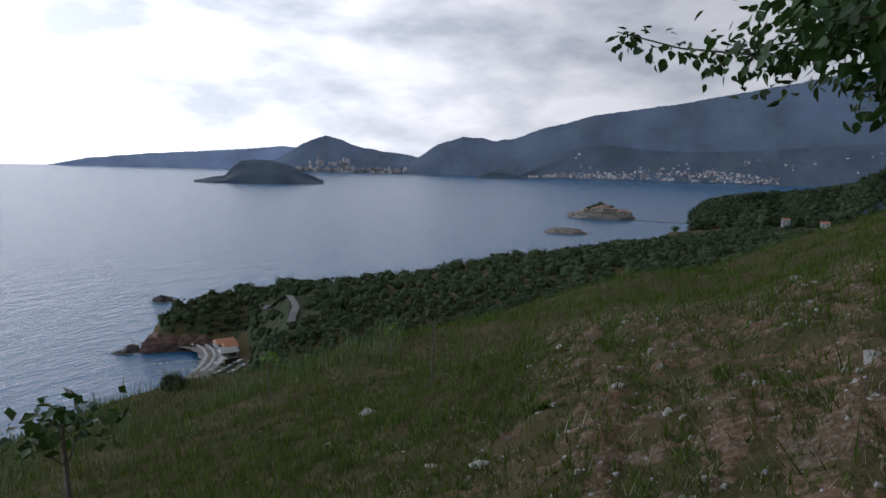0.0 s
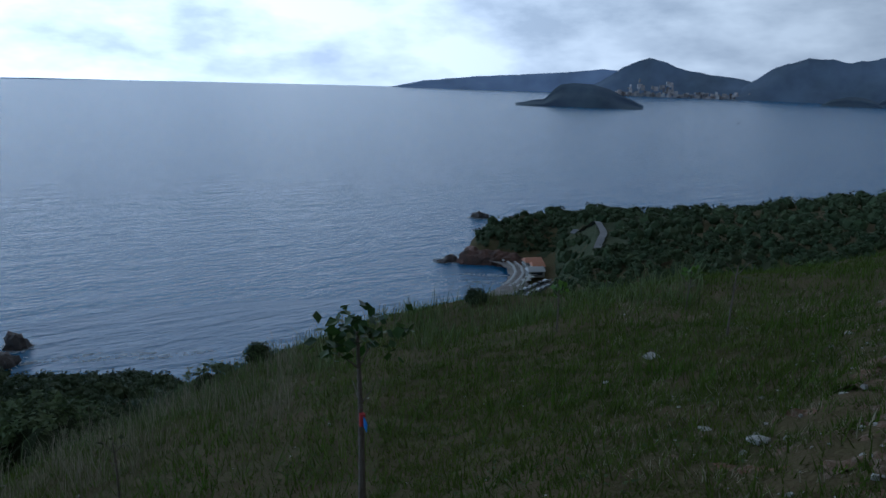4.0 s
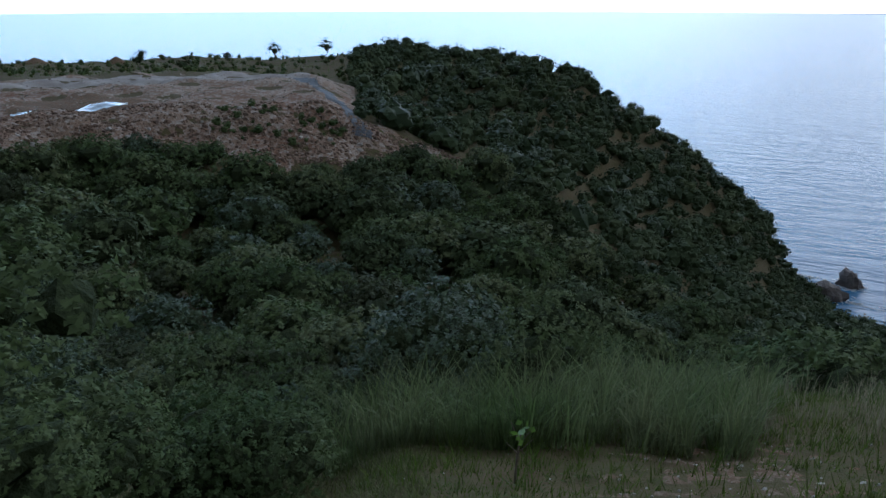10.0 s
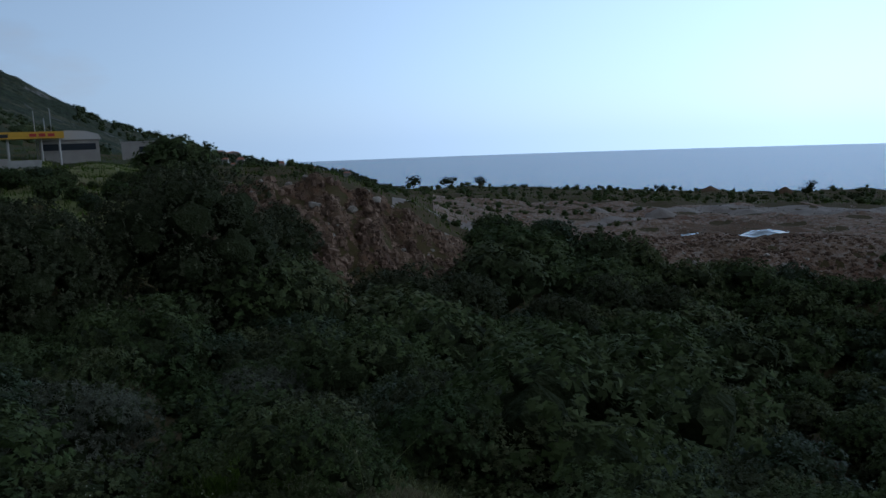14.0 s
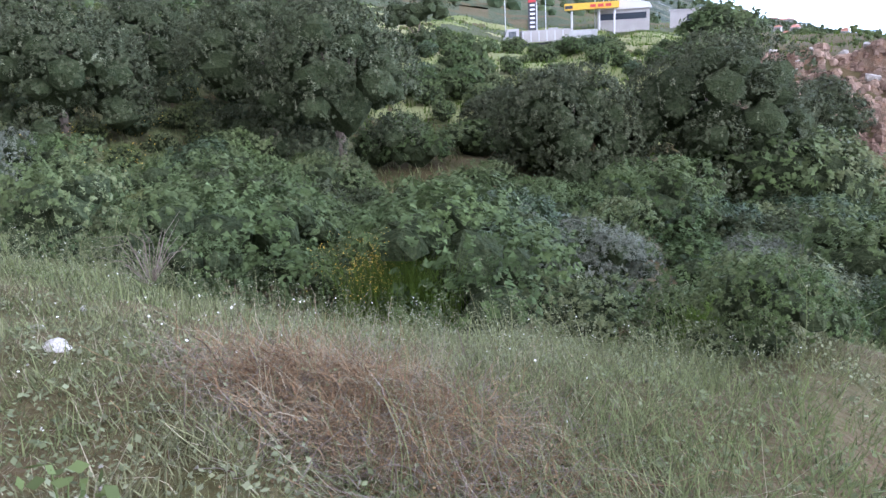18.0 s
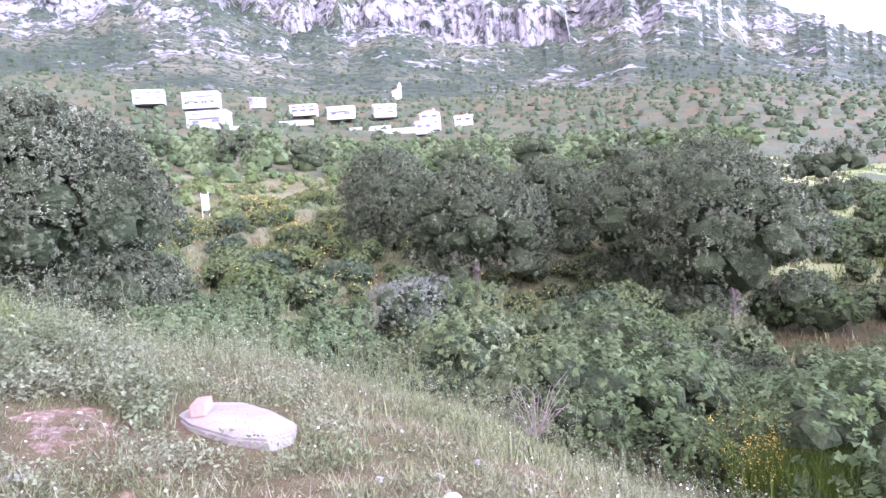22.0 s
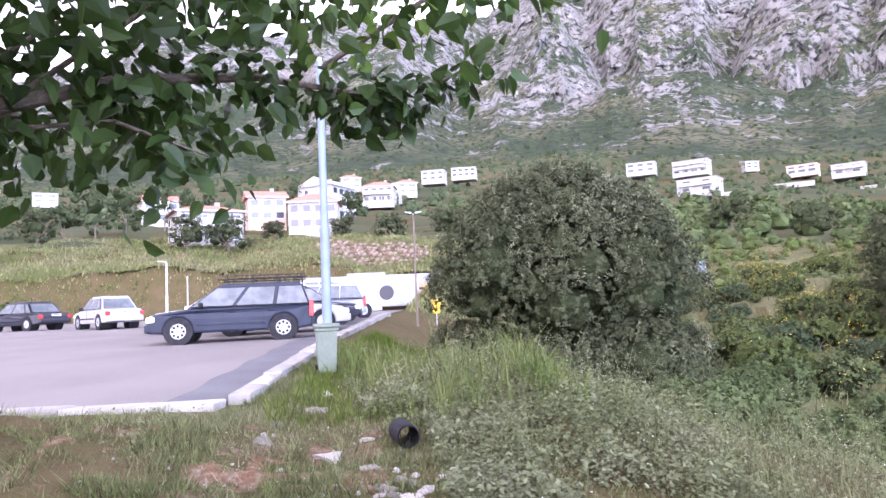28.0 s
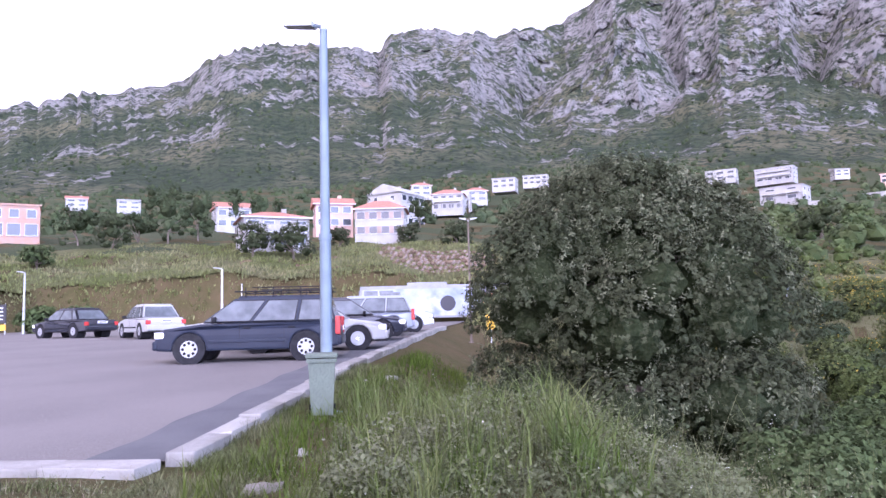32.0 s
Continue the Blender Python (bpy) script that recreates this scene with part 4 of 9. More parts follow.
scatter_wood("coastal_wood", "dense dark green wood on the coastal slope", M["far_leaf"], rng, spread(rng, -8, 58, 165, 330, 5.0, coast_keep), 4.2, far_crowns, kinds=("pine_leaf",))
scatter_wood("lower_coastal_wood", "dense dark green wood running down to the sea", M["far_leaf"], rng, spread(rng, -8, 58, 330, 760, 8.0, coast_keep), 5.2, dot_crowns, kinds=("pine_leaf",))
scatter_wood("headland_wood", "dense maquis covering the headland ridge", M["far_leaf"], rng, spread(rng, 58, 124, 106, 340, 4.7, ridge_keep), 4.3, ridge_crowns, kinds=("pine_leaf", "maquis_dark_leaf"))
scatter_wood("plateau_scrub", "low scrub along the edge of the plateau", M["maquis_leaf"], rng, spread(rng, 123, 182, 172, 262, 5.5, ridge_keep), 1.3, far_crowns)
scatter_wood("ravine_maquis", "thick evergreen maquis filling the ravine", M["maquis_leaf"], rng, spread(rng, 66, 186, 56, 112, 4.9, ridge_keep), 5.0, mid_crowns, kinds=("maquis_light_leaf", "maquis_dark_leaf", "pine_leaf"))
scatter_wood("near_maquis", "thick evergreen maquis on the ravine's near side", M["maquis_leaf"], rng, spread(rng, 70, 196, 28, 56, 4.1, lambda a, r, z: ridge_keep(a, r, z) and not (a < 80 and r < 33) and not (162 < a < 197 and r > 38) and not (a > 186 and r > 34)), 4.2, fine_crowns, kinds=("maquis_light_leaf", "maquis_dark_leaf", "oak_leaf"))
scatter_wood("ravine_head", "evergreen shrubs at the head of the ravine", M["maquis_leaf"], rng, spread(rng, 196, 226, 28, 75, 4.0, lambda a, r, z: ridge_keep(a, r, z) and not (192 < a < 204 and r > 46)), 2.4, mid_crowns, kinds=("maquis_light_leaf", "maquis_dark_leaf"))
scatter_wood("brow_bushes", "dark bushes on the seaward brow of the slope", M["maquis_dark_leaf"], rng, spread(rng, 50, 80, 25, 31, 2.6, lambda a, r, z: bumps(np.array(a * 0.3), np.array(r * 0.2), 2.0, 3) > 0.0), 0.95, fine_crowns, kinds=("maquis_leaf",))
scatter_wood("cape_maquis", "dense dark trees over the small cape", M["far_leaf"], rng, spread(rng, 41, 53.5, 437, 560, 3.9, lambda a, r, z: z > SEA + 3.5 and bay_floor(a, r)[0] < 0.2 and not off_road(a, r)), 3.1, far_crowns)
scatter_wood("roadside_scrub", "low dark shrubs below the southern road", M["maquis_leaf"], rng, spread(rng, 187, 214, 40, 86, 3.4), 1.5, mid_crowns, kinds=("maquis_light_leaf", "maquis_dark_leaf"))
scatter_wood("slope_maquis", "leafy evergreen shrubs below the grassy edge", M["maquis_leaf"], rng, spread(rng, 122, 205, 8.5, 28, 2.1, ridge_keep), 2.1, near_crowns, kinds=("maquis_light_leaf", "maquis_dark_leaf", "oak_leaf"))
scatter_wood("verge_shrubs", "low leafy shrubs just below the grassy edge", M["maquis_leaf"], rng, spread(rng, 128, 186, 4.9, 8.4, 1.25, ridge_keep), 0.95, near_crowns[:4], kinds=("maquis_light_leaf",))
scatter_wood("edge_maquis", "leafy shrubs along the lower edge of the bank", M["maquis_leaf"], rng, spread(rng, 203, 238, 9.6, 28, 2.1, ridge_keep), 1.9, near_crowns, kinds=("maquis_light_leaf", "oak_leaf"))
scatter_wood("ravine_side", "leafy shrubs down the ravine's near side", M["maquis_leaf"], rng, spread(rng, 100, 124, 17, 29, 2.5, ridge_keep), 2.3, near_crowns, kinds=("maquis_light_leaf", "maquis_dark_leaf"))
scatter_wood("hillside_scrub", "scrub and small trees on the lower mountain slope", M["far_leaf"], rng, spread(rng, 190, 345, 170, 640, 10.5, ridge_keep), 2.7, dot_crowns, kinds=("pine_leaf",))
scatter_wood("field_scrub", "green shrubs scattered over the rough field", M["field_leaf"], rng, spread(rng, 214, 268, 20, 60, 2.6, ridge_keep), 1.2, mid_crowns, kinds=("maquis_leaf", "maquis_light_leaf", "maquis_dark_leaf"))
scatter_wood("upper_scrub", "green shrubs over the upper field", M["field_leaf"], rng, spread(rng, 214, 268, 60, 105, 3.2, ridge_keep), 1.5, ridge_crowns, kinds=("maquis_leaf", "maquis_light_leaf"))
scatter_wood("upper_field_scrub", "taller shrubs at the top of the field", M["maquis_leaf"], rng, spread(rng, 212, 272, 105, 200, 6.0, ridge_keep), 3.4, far_crowns)

# trees on the cape along the southern coast
cape = []
for k in range(620):
    q = slope_spot(-190 + 22 * rng.random() ** 1.2, 1060 + 580 * rng.random() ** 0.7)
    if q.z < SEA + 5:
        continue
    v, f = far_crowns[k % 8][:2]
    cape.append((v * (6 + 5 * rng.random()) + np.array([q.x, q.y, q.z - 1.0]), f))
tagged(new("cape_wood", mesh_np("cape_wood", *join(cape), M["far_leaf"])), "dark trees over the southern cape", "woodland", kind="stuff")
bushes = []
for k in range(3600):
    q = slope_spot(-160 + 125 * rng.random(), 610 + 420 * rng.random())
    v, f = dot_crowns[k % 8][:2]
    bushes.append((v * (1.8 + 2.6 * rng.random() ** 2) + np.array([q.x + 3 * rng.normal(), q.y + 3 * rng.normal(), q.z - 0.8]), f))
tagged(new("mountain_scrub", mesh_np("mountain_scrub", *join(bushes), M["far_leaf"])), "dark bushes dotted over the mountain's foot", "scrub", kind="stuff")


# ---------------------------------------------------------------- building helpers
def thing(name, loc, rz=0.0, label="", category="", group="", kind=""):
    ob = new(name)
    ob.empty_display_size = 0.2
    ob.matrix_basis = pose(*loc, 0, 0, rz)
    return tagged(ob, label, category, group, kind)


def part(name, bm, mat, parent=None, label="", smooth=False):
    """Links a bmesh as one mesh object under a thing or a part."""
    me = bpy.data.meshes.new(name)
    bm.normal_update()
    bm.to_mesh(me)
    bm.free()
    me.materials.append(M[mat] if isinstance(mat, str) else mat)
    if smooth:
        me.polygons.foreach_set("use_smooth", [True] * len(me.polygons))
    ob = new(name, me)
    ob.parent = parent
    if label:
        ob["label"] = label
    return ob


def array_part(name, vf, mat, parent=None, label="", smooth=False):
    ob = new(name, mesh_np(name, vf[0], vf[1], M[mat] if isinstance(mat, str) else mat, smooth))
    ob.parent = parent
    if label:
        ob["label"] = label
    return ob


def share(name, me, parent, m=None, label=""):
    """Another object on a mesh that stands already."""
    ob = new(name, me)
    ob.parent = parent
    if m is not None:
        ob.matrix_basis = m
    if label:
        ob["label"] = label
    return ob


def add_box(bm, c, s, rz=0.0, bevel=0.0, tilt=0.0):
    r = bmesh.ops.create_cube(bm, size=1.0, matrix=pose(*c, tilt, 0, rz) @ Matrix.Diagonal((*s, 1)))
    if bevel:
        edges = list({e for v in r["verts"] for e in v.link_edges})
        bmesh.ops.bevel(bm, geom=edges, offset=bevel, segments=2, affect="EDGES", profile=0.6)
    return bm


def boxed(c, s, rz=0.0, bevel=0.0, tilt=0.0):
    return add_box(bmesh.new(), c, s, rz, bevel, tilt)


def add_tube(bm, a, b, r0, r1=None, seg=10, caps=True):
    a, b = Vector(a), Vector(b)
    r1 = r0 if r1 is None else r1
    m = Matrix.Translation((a + b) / 2) @ (b - a).to_track_quat("Z", "Y").to_matrix().to_4x4()
    bmesh.ops.create_cone(bm, cap_ends=caps, segments=seg, radius1=r0, radius2=r1, depth=(b - a).length, matrix=m)
    return bm


def tube(a, b, r0, r1=None, seg=10):
    return add_tube(bmesh.new(), a, b, r0, r1, seg)


def prism(outline, width, bevel=0.0):
    """A closed outline in x, z drawn out along y, centred."""
    bm = bmesh.new()
    front = [bm.verts.new((x, -width / 2, z)) for x, z in outline]
    face = bm.faces.new(front)
    r = bmesh.ops.extrude_face_region(bm, geom=[face])
    bmesh.ops.translate(bm, vec=(0, width, 0), verts=[g for g in r["geom"] if isinstance(g, bmesh.types.BMVert)])
    bmesh.ops.recalc_face_normals(bm, faces=bm.faces)
    if bevel:
        rim = [e for e in bm.edges if abs(e.verts[0].co.y - e.verts[1].co.y) < 1e-6]
        bmesh.ops.bevel(bm, geom=rim, offset=bevel, segments=2, affect="EDGES", profile=0.6)
    return bm


def hexa(bottom, top):
    """A solid from four bottom and four top corners, both anticlockwise."""
    bm = bmesh.new()
    b = [bm.verts.new(p) for p in bottom]
    t = [bm.verts.new(p) for p in top]
    bm.faces.new(b[::-1])
    bm.faces.new(t)
    for i in range(4):
        bm.faces.new((b[i], b[(i + 1) % 4], t[(i + 1) % 4], t[i]))
    return bm


def rock_mesh(name, seed, mat, size=(1, 1, 0.7), rough=0.28, sub=2):
    bm = bmesh.new()
    bmesh.ops.create_icosphere(bm, subdivisions=sub, radius=0.5)
    rs = random.Random(seed * 13 + 5)
    for _ in range(9):
        d = Vector((rs.gauss(0, 1), rs.gauss(0, 1), rs.gauss(0, 1))).normalized()
        cut = 0.27 + 0.13 * rs.random()
        for v in bm.verts:
            over = v.co.dot(d) - cut
            if over > 0:
                v.co -= d * over
    rough *= 0.45
    for v in bm.verts:
        n = noise.noise(v.co * 2.1 + Vector((seed * 3.1, seed * 1.7, 0))) + 0.5 * noise.noise(v.co * 5.3 + Vector((seed, 0, seed)))
        v.co *= 1 + 1.5 * rough * n
        v.co = Vector((v.co.x * size[0], v.co.y * size[1], v.co.z * size[2]))
    me = bpy.data.meshes.new(name)
    bm.to_mesh(me)
    bm.free()
    me.materials.append(M[mat])
    return me


def blades(rng, x, y, height, width, lean=0.5, z=None, simple=False):
    """One tapering, leaning blade for every spot: two bent triangles."""
    k = len(x)
    z = ground_z(x, y) if z is None else z
    a = rng.random(k) * 2 * np.pi
    h = height * (0.55 + 0.9 * rng.random(k))
    l = lean * h * (0.3 + rng.random(k))
    dx, dy = np.cos(a), np.sin(a)
    w = width * (0.6 + 0.8 * rng.random(k))
    base = np.stack([x, y, z - 0.02], 1)
    side = np.stack([-dy * w, dx * w, np.zeros(k)], 1)
    mid = base + np.stack([dx * l * 0.3, dy * l * 0.3, h * 0.62], 1)
    tip = base + np.stack([dx * l, dy * l, h], 1)
    if simple:
        v = np.stack([base - side * 1.2, base + side * 1.2, tip], 1).reshape(-1, 3)
        return v, np.arange(3 * k).reshape(k, 3)
    v = np.stack([base - side, base + side, mid + side * 0.7, mid - side * 0.7, tip], 1).reshape(-1, 3)
    o = np.arange(k)[:, None] * 5
    f = np.concatenate([o + np.array([[0, 1, 2]]), o + np.array([[0, 2, 3]]), o + np.array([[3, 2, 4]])])
    return v, f


def sector(rng, n, az0, az1, r0, r1, power=0.5):
    az = az0 + (az1 - az0) * rng.random(n)
    r = (r0 ** (1 / power) + (r1 ** (1 / power) - r0 ** (1 / power)) * rng.random(n)) ** power
    return polar(az, r)


def patchy(x, y, wave, seed, cut):
    return bumps(x, y, wave, seed) > cut


# ---------------------------------------------------------------- car park
lot_x, lot_y = np.meshgrid(np.linspace(10.95, 72, 60), np.linspace(0, 1, 40), indexing="ij")
lot_yy = lot_edge(lot_x) + (47 - lot_edge(lot_x)) * lot_y
car_park = new("pavement", mesh_np("pavement", np.stack([lot_x, lot_yy, lot_z(lot_x)], -1).reshape(-1, 3), grid_faces(60, 40)[:, ::-1], M["asphalt"], True))
tagged(car_park, "pale worn asphalt of the car park", "car park", kind="structure")
strip_x = np.linspace(10.98, 30, 40)
strip = np.concatenate([np.stack([strip_x, lot_edge(strip_x) + 0.02, lot_z(strip_x) + 0.005], 1),
                        np.stack([strip_x, lot_edge(strip_x) + 0.85 + 0.05 * np.sin(strip_x * 3), lot_z(strip_x) + 0.005], 1)])
strip_f = np.array([(i, i + 1, 41 + i, 40 + i) for i in range(39)])
tagged(new("asphalt_patch", mesh_np("asphalt_patch", strip, strip_f, M["dark_asphalt"])), "darker strip of newer asphalt along the kerb", "asphalt", kind="structure")

kerb = thing("kerb", (0, 0, 0), 0, "white-painted concrete kerb along the car park", "kerb", kind="structure")
kb = boxed((0, 0, 0), (0.98, 0.46, 0.26), 0, 0.02)
kb = bmesh.ops.subdivide_edges(kb, edges=list(kb.edges), cuts=1, use_grid_fill=True) and kb
for v_ in kb.verts:
    v_.co += Vector((0.02 * noise.noise(v_.co * 6), 0.03 * noise.noise(v_.co * 5 + Vector((3, 0, 0))), 0.02 * noise.noise(v_.co * 4 + Vector((0, 7, 0)))))
first = part("kerb_stone", kb, "white_kerb", kerb)
first.matrix_basis = pose(10.62, 4.85, lot_z(10.9) - 0.09, 0, 0, 90)
for i in range(1, 24):
    share("kerb_stone", first.data, kerb, pose(10.62 + 0.015 * math.sin(i * 7), 4.85 + i * 0.985, float(lot_z(10.9)) - 0.09 + 0.010 * math.sin(i * 5), 0.8 * math.sin(i * 3), 0, (90 if i % 2 else 270) + 0.8 * math.sin(i * 2)))
for i in range(30):
    x = 11.45 + i * 0.985
    share("kerb_stone", first.data, kerb, pose(x, float(lot_edge(x)) - 0.13, float(lot_z(x)) - 0.055 + 0.012 * math.sin(i * 4), 1.5 * math.sin(i * 5), -2.2, 2.6 + 1.2 * math.sin(i * 3)) @ Matrix.Diagonal((1, 0.62, 1, 1)))
gutter = part("base_course", boxed((10.36, 16, 0.33), (0.10, 23, 0.20)), "terracotta", kerb, "reddish concrete haunch under the kerb")


def wheel(parent, x, y, side, radius=0.31, width=0.19, vents=False):
    w = new("wheel")
    w.parent = parent
    w.matrix_basis = pose(x, y, radius)
    bm = bmesh.new()
    add_tube(bm, (0, -width / 2, 0), (0, width / 2, 0), radius, seg=28)
    bmesh.ops.bevel(bm, geom=[e for e in bm.edges if abs(e.verts[0].co.y - e.verts[1].co.y) < 1e-5], offset=0.03, segments=2, affect="EDGES")
    part("tyre", bm, "rubber", w, smooth=False)
    s = side
    part("rim", add_tube(bmesh.new(), (0, s * width * 0.3, 0), (0, s * (width / 2 + 0.006), 0), radius * 0.66, radius * 0.62, 24), "rim_silver", w, "silver hub cover")
    if vents:
        for k in range(8):
            a = k * math.pi / 4
            q = (math.cos(a) * radius * 0.44, math.sin(a) * radius * 0.44)
            part("vent", tube((q[0], s * width / 2, q[1]), (q[0], s * (width / 2 + 0.012), q[1]), radius * 0.115, seg=8), "rubber", w)
    part("hub_cap", add_tube(bmesh.new(), (0, s * width / 2, 0), (0, s * (width / 2 + 0.016), 0), radius * 0.16, seg=12), "chrome", w)
    return w


def car(kind, loc, rz, paint, label, L=4.3, W=1.74, H=1.5, group="parked cars", rack=False):
    """A car, x ahead: kind is estate, sedan, hatch or suv."""
    c = thing("car", loc, rz, label, "car", group)
    wr = 0.34 if kind == "suv" else 0.31
    fx, rx = L / 2 - 0.80, -L / 2 + (0.78 if kind != "sedan" else 0.95)
    sill, belt = 0.26, H * 0.60
    nose = L / 2
    tail = -L / 2
    bonnet = belt - 0.03
    front_glass = nose - (1.15 if kind != "sedan" else 1.25)

    def arch(cx):
        return [(cx + (wr + 0.06) * math.cos(a), wr + (wr + 0.06) * math.sin(a)) for a in [math.pi * k / 8 for k in range(9)]]

    out = [(tail + 0.05, sill + 0.05), (rx - wr - 0.07, sill)] + arch(rx)[::-1] + [(rx + wr + 0.07, sill), (fx - wr - 0.07, sill)] + arch(fx)[::-1]
    out += [(fx + wr + 0.07, sill), (nose - 0.06, sill + 0.02), (nose, 0.48), (nose - 0.04, belt - 0.24), (nose - 0.22, belt - 0.13), (front_glass + 0.12, bonnet)]
    if kind == "sedan":
        out += [(tail + 0.75, belt), (tail + 0.08, belt - 0.03), (tail, belt - 0.2), (tail - 0.0, 0.45)]
    else:
        out += [(tail + 0.10, belt), (tail + 0.02, belt - 0.25), (tail, 0.45)]
    shell_ = prism(out, W, 0.055)
    for v_ in shell_.verts:
        far = max(0.0, abs(v_.co.x) / (L / 2) - 0.62) / 0.38
        v_.co.y *= (1 - 0.13 * far ** 2) * (1 - 0.05 * max(0.0, v_.co.z - 0.62) / 0.3)
    part("body", shell_, paint, c)
    # greenhouse
    wb, wt = W / 2 - 0.035, W / 2 - 0.21
    rear_top = {"estate": tail + 0.28, "hatch": tail + 0.55, "suv": tail + 0.40, "sedan": tail + 1.15}[kind]
    rear_bot = {"estate": tail + 0.08, "hatch": tail + 0.10, "suv": tail + 0.10, "sedan": tail + 0.62}[kind]
    front_top = front_glass - (0.75 if kind != "estate" else 0.68)
    b0 = belt - 0.02
    cab = hexa([(rear_bot, -wb, b0), (front_glass + 0.1, -wb, b0), (front_glass + 0.1, wb, b0), (rear_bot, wb, b0)],
               [(rear_top, -wt, H - 0.03), (front_top, -wt, H - 0.03), (front_top, wt, H - 0.03), (rear_top, wt, H - 0.03)])
    bmesh.ops.bevel(cab, geom=list(cab.edges), offset=0.05, segments=2, affect="EDGES")
    part("cabin", cab, paint, c)
    part("roof_panel", boxed(((rear_top + front_top) / 2, 0, H - 0.02), (front_top - rear_top - 0.08, wt * 2 - 0.1, 0.04), 0, 0.015), paint, c)

    def side_y(z):
        return wb + (wt - wb) * (z - b0) / (H - 0.03 - b0)

    def lerp_x(a, b, z):
        return a + (b - a) * (z - b0) / (H - 0.03 - b0)

    z1, z2 = b0 + 0.045, H - 0.12
    xr1, xr2 = lerp_x(rear_bot, rear_top, z1), lerp_x(rear_bot, rear_top, z2)
    xf1, xf2 = lerp_x(front_glass + 0.1, front_top, z1), lerp_x(front_glass + 0.1, front_top, z2)
    cuts = [0.0, 0.30, 0.64, 1.0] if kind in ("estate", "suv") else [0.0, 0.16, 0.56, 1.0]
    for s in (-1, 1):
        for k in range(3):
            p = 0.05
            a0, a1 = cuts[k], cuts[k + 1]
            q = [(xr1 + (xf1 - xr1) * a0 + p, z1), (xr1 + (xf1 - xr1) * a1 - p, z1), (xr2 + (xf2 - xr2) * a1 - p, z2), (xr2 + (xf2 - xr2) * a0 + p, z2)]
            bm = hexa([(x, s * (side_y(z) - 0.02), z) for x, z in q], [(x, s * (side_y(z) + 0.007), z) for x, z in q])
            bmesh.ops.recalc_face_normals(bm, faces=bm.faces)
            glass = part("side_window", bm, "car_glass", c)
            g = [(x + (0.022 if n_ in (0, 3) else -0.022) * -1, z + (-0.022 if n_ < 2 else 0.022)) for n_, (x, z) in enumerate(q)]
            bm = hexa([(x, s * (side_y(z) - 0.02), z) for x, z in g], [(x, s * (side_y(z) + 0.003), z) for x, z in g])
            bmesh.ops.recalc_face_normals(bm, faces=bm.faces)
            part("window_seal", bm, "black_plastic", glass)
    for nm, xa, xb, d in (("windscreen", xf1, xf2, 1), ("rear_window", xr1, xr2, -1)):
        q = [(xa, -wb + 0.12, z1), (xa, wb - 0.12, z1), (xb, wt - 0.08, z2), (xb, -wt + 0.08, z2)]
        bm = hexa([(x - d * 0.03, y, z) for x, y, z in q], [(x + d * 0.012, y, z + 0.004) for x, y, z in q])
        bmesh.ops.recalc_face_normals(bm, faces=bm.faces)
        part(nm, bm, "car_glass", c)
    for x, sgn in ((fx, 1), (rx, 1)):
        for s in (-1, 1):
            wheel(c, x, s * (W / 2 - 0.11), s, wr, vents=rack)
            bm = bmesh.new()
            add_tube(bm, (x, s * (W / 2 - 0.45), wr), (x, s * (W / 2 - 0.012), wr), wr + 0.055, seg=24)
            part("wheel_arch", bm, "black_plastic", c)
    for s in (-1, 1):
        part("headlight", boxed((nose - 0.13, s * (W / 2 - 0.24), belt - 0.27), (0.24, 0.36, 0.15), 0, 0.04), "lamp_clear", c, "clear headlight")
        tail_h = 0.42 if kind in ("estate", "suv") else 0.18
        tz = belt - 0.12 if kind in ("estate", "suv") else belt - 0.2
        part("tail_light", boxed((tail + 0.05, s * (W / 2 - 0.12), tz), (0.12, 0.20, tail_h), 0, 0.03), "lamp_red", c, "red tail light")
        mirror = part("mirror", boxed((front_glass - 0.22, s * (W / 2 + 0.07), belt + 0.06), (0.10, 0.18, 0.13), 0, 0.03), "black_plastic", c)
        part("mirror_arm", boxed((0.0, -s * 0.1, -0.03), (0.05, 0.06, 0.05)), "black_plastic", mirror).location = (front_glass - 0.22, s * (W / 2 + 0.07), belt + 0.04)
        for hx in ((front_glass - 0.95), (front_glass - 1.95)):
            if hx > tail + 0.9:
                part("door_handle", boxed((hx, s * (W / 2 + 0.006), belt - 0.13), (0.17, 0.03, 0.035), 0, 0.008), "black_plastic" if kind == "estate" else paint, c)
                part("door_seam", boxed((hx + 0.17, s * (W / 2 - 0.001), (belt + sill) / 2 + 0.02), (0.012, 0.006, belt - sill - 0.14)), "black_plastic", c)
        part("side_trim", boxed(((fx + rx) / 2, s * (W / 2 + 0.008), 0.47), (fx - rx - 0.9, 0.03, 0.06), 0, 0.01), "black_plastic" if kind != "estate" else paint, c)
    part("front_bumper", boxed((nose - 0.02, 0, 0.40), (0.12, W - 0.16, 0.22), 0, 0.05), paint, c)
    part("rear_bumper", boxed((tail + 0.02, 0, 0.44), (0.12, W - 0.12, 0.22), 0, 0.05), paint, c)
    part("grille", boxed((nose + 0.012, 0, 0.56), (0.05, 0.8, 0.12), 0, 0.02), "black_plastic", c)
    for xe, d in ((nose + 0.045, 1), (tail - 0.045, -1)):
        pl = part("number_plate", boxed((xe, 0, 0.46 if d > 0 else 0.72), (0.02, 0.50, 0.11)), "plate_white", c, "white number plate with dark bars")
        part("plate_bar", boxed((xe + d * 0.011, 0, 0.46 if d > 0 else 0.72), (0.004, 0.36, 0.05)), "print_dark", pl)
    if rack:
        r = new("roof_rack")
        r.parent = c
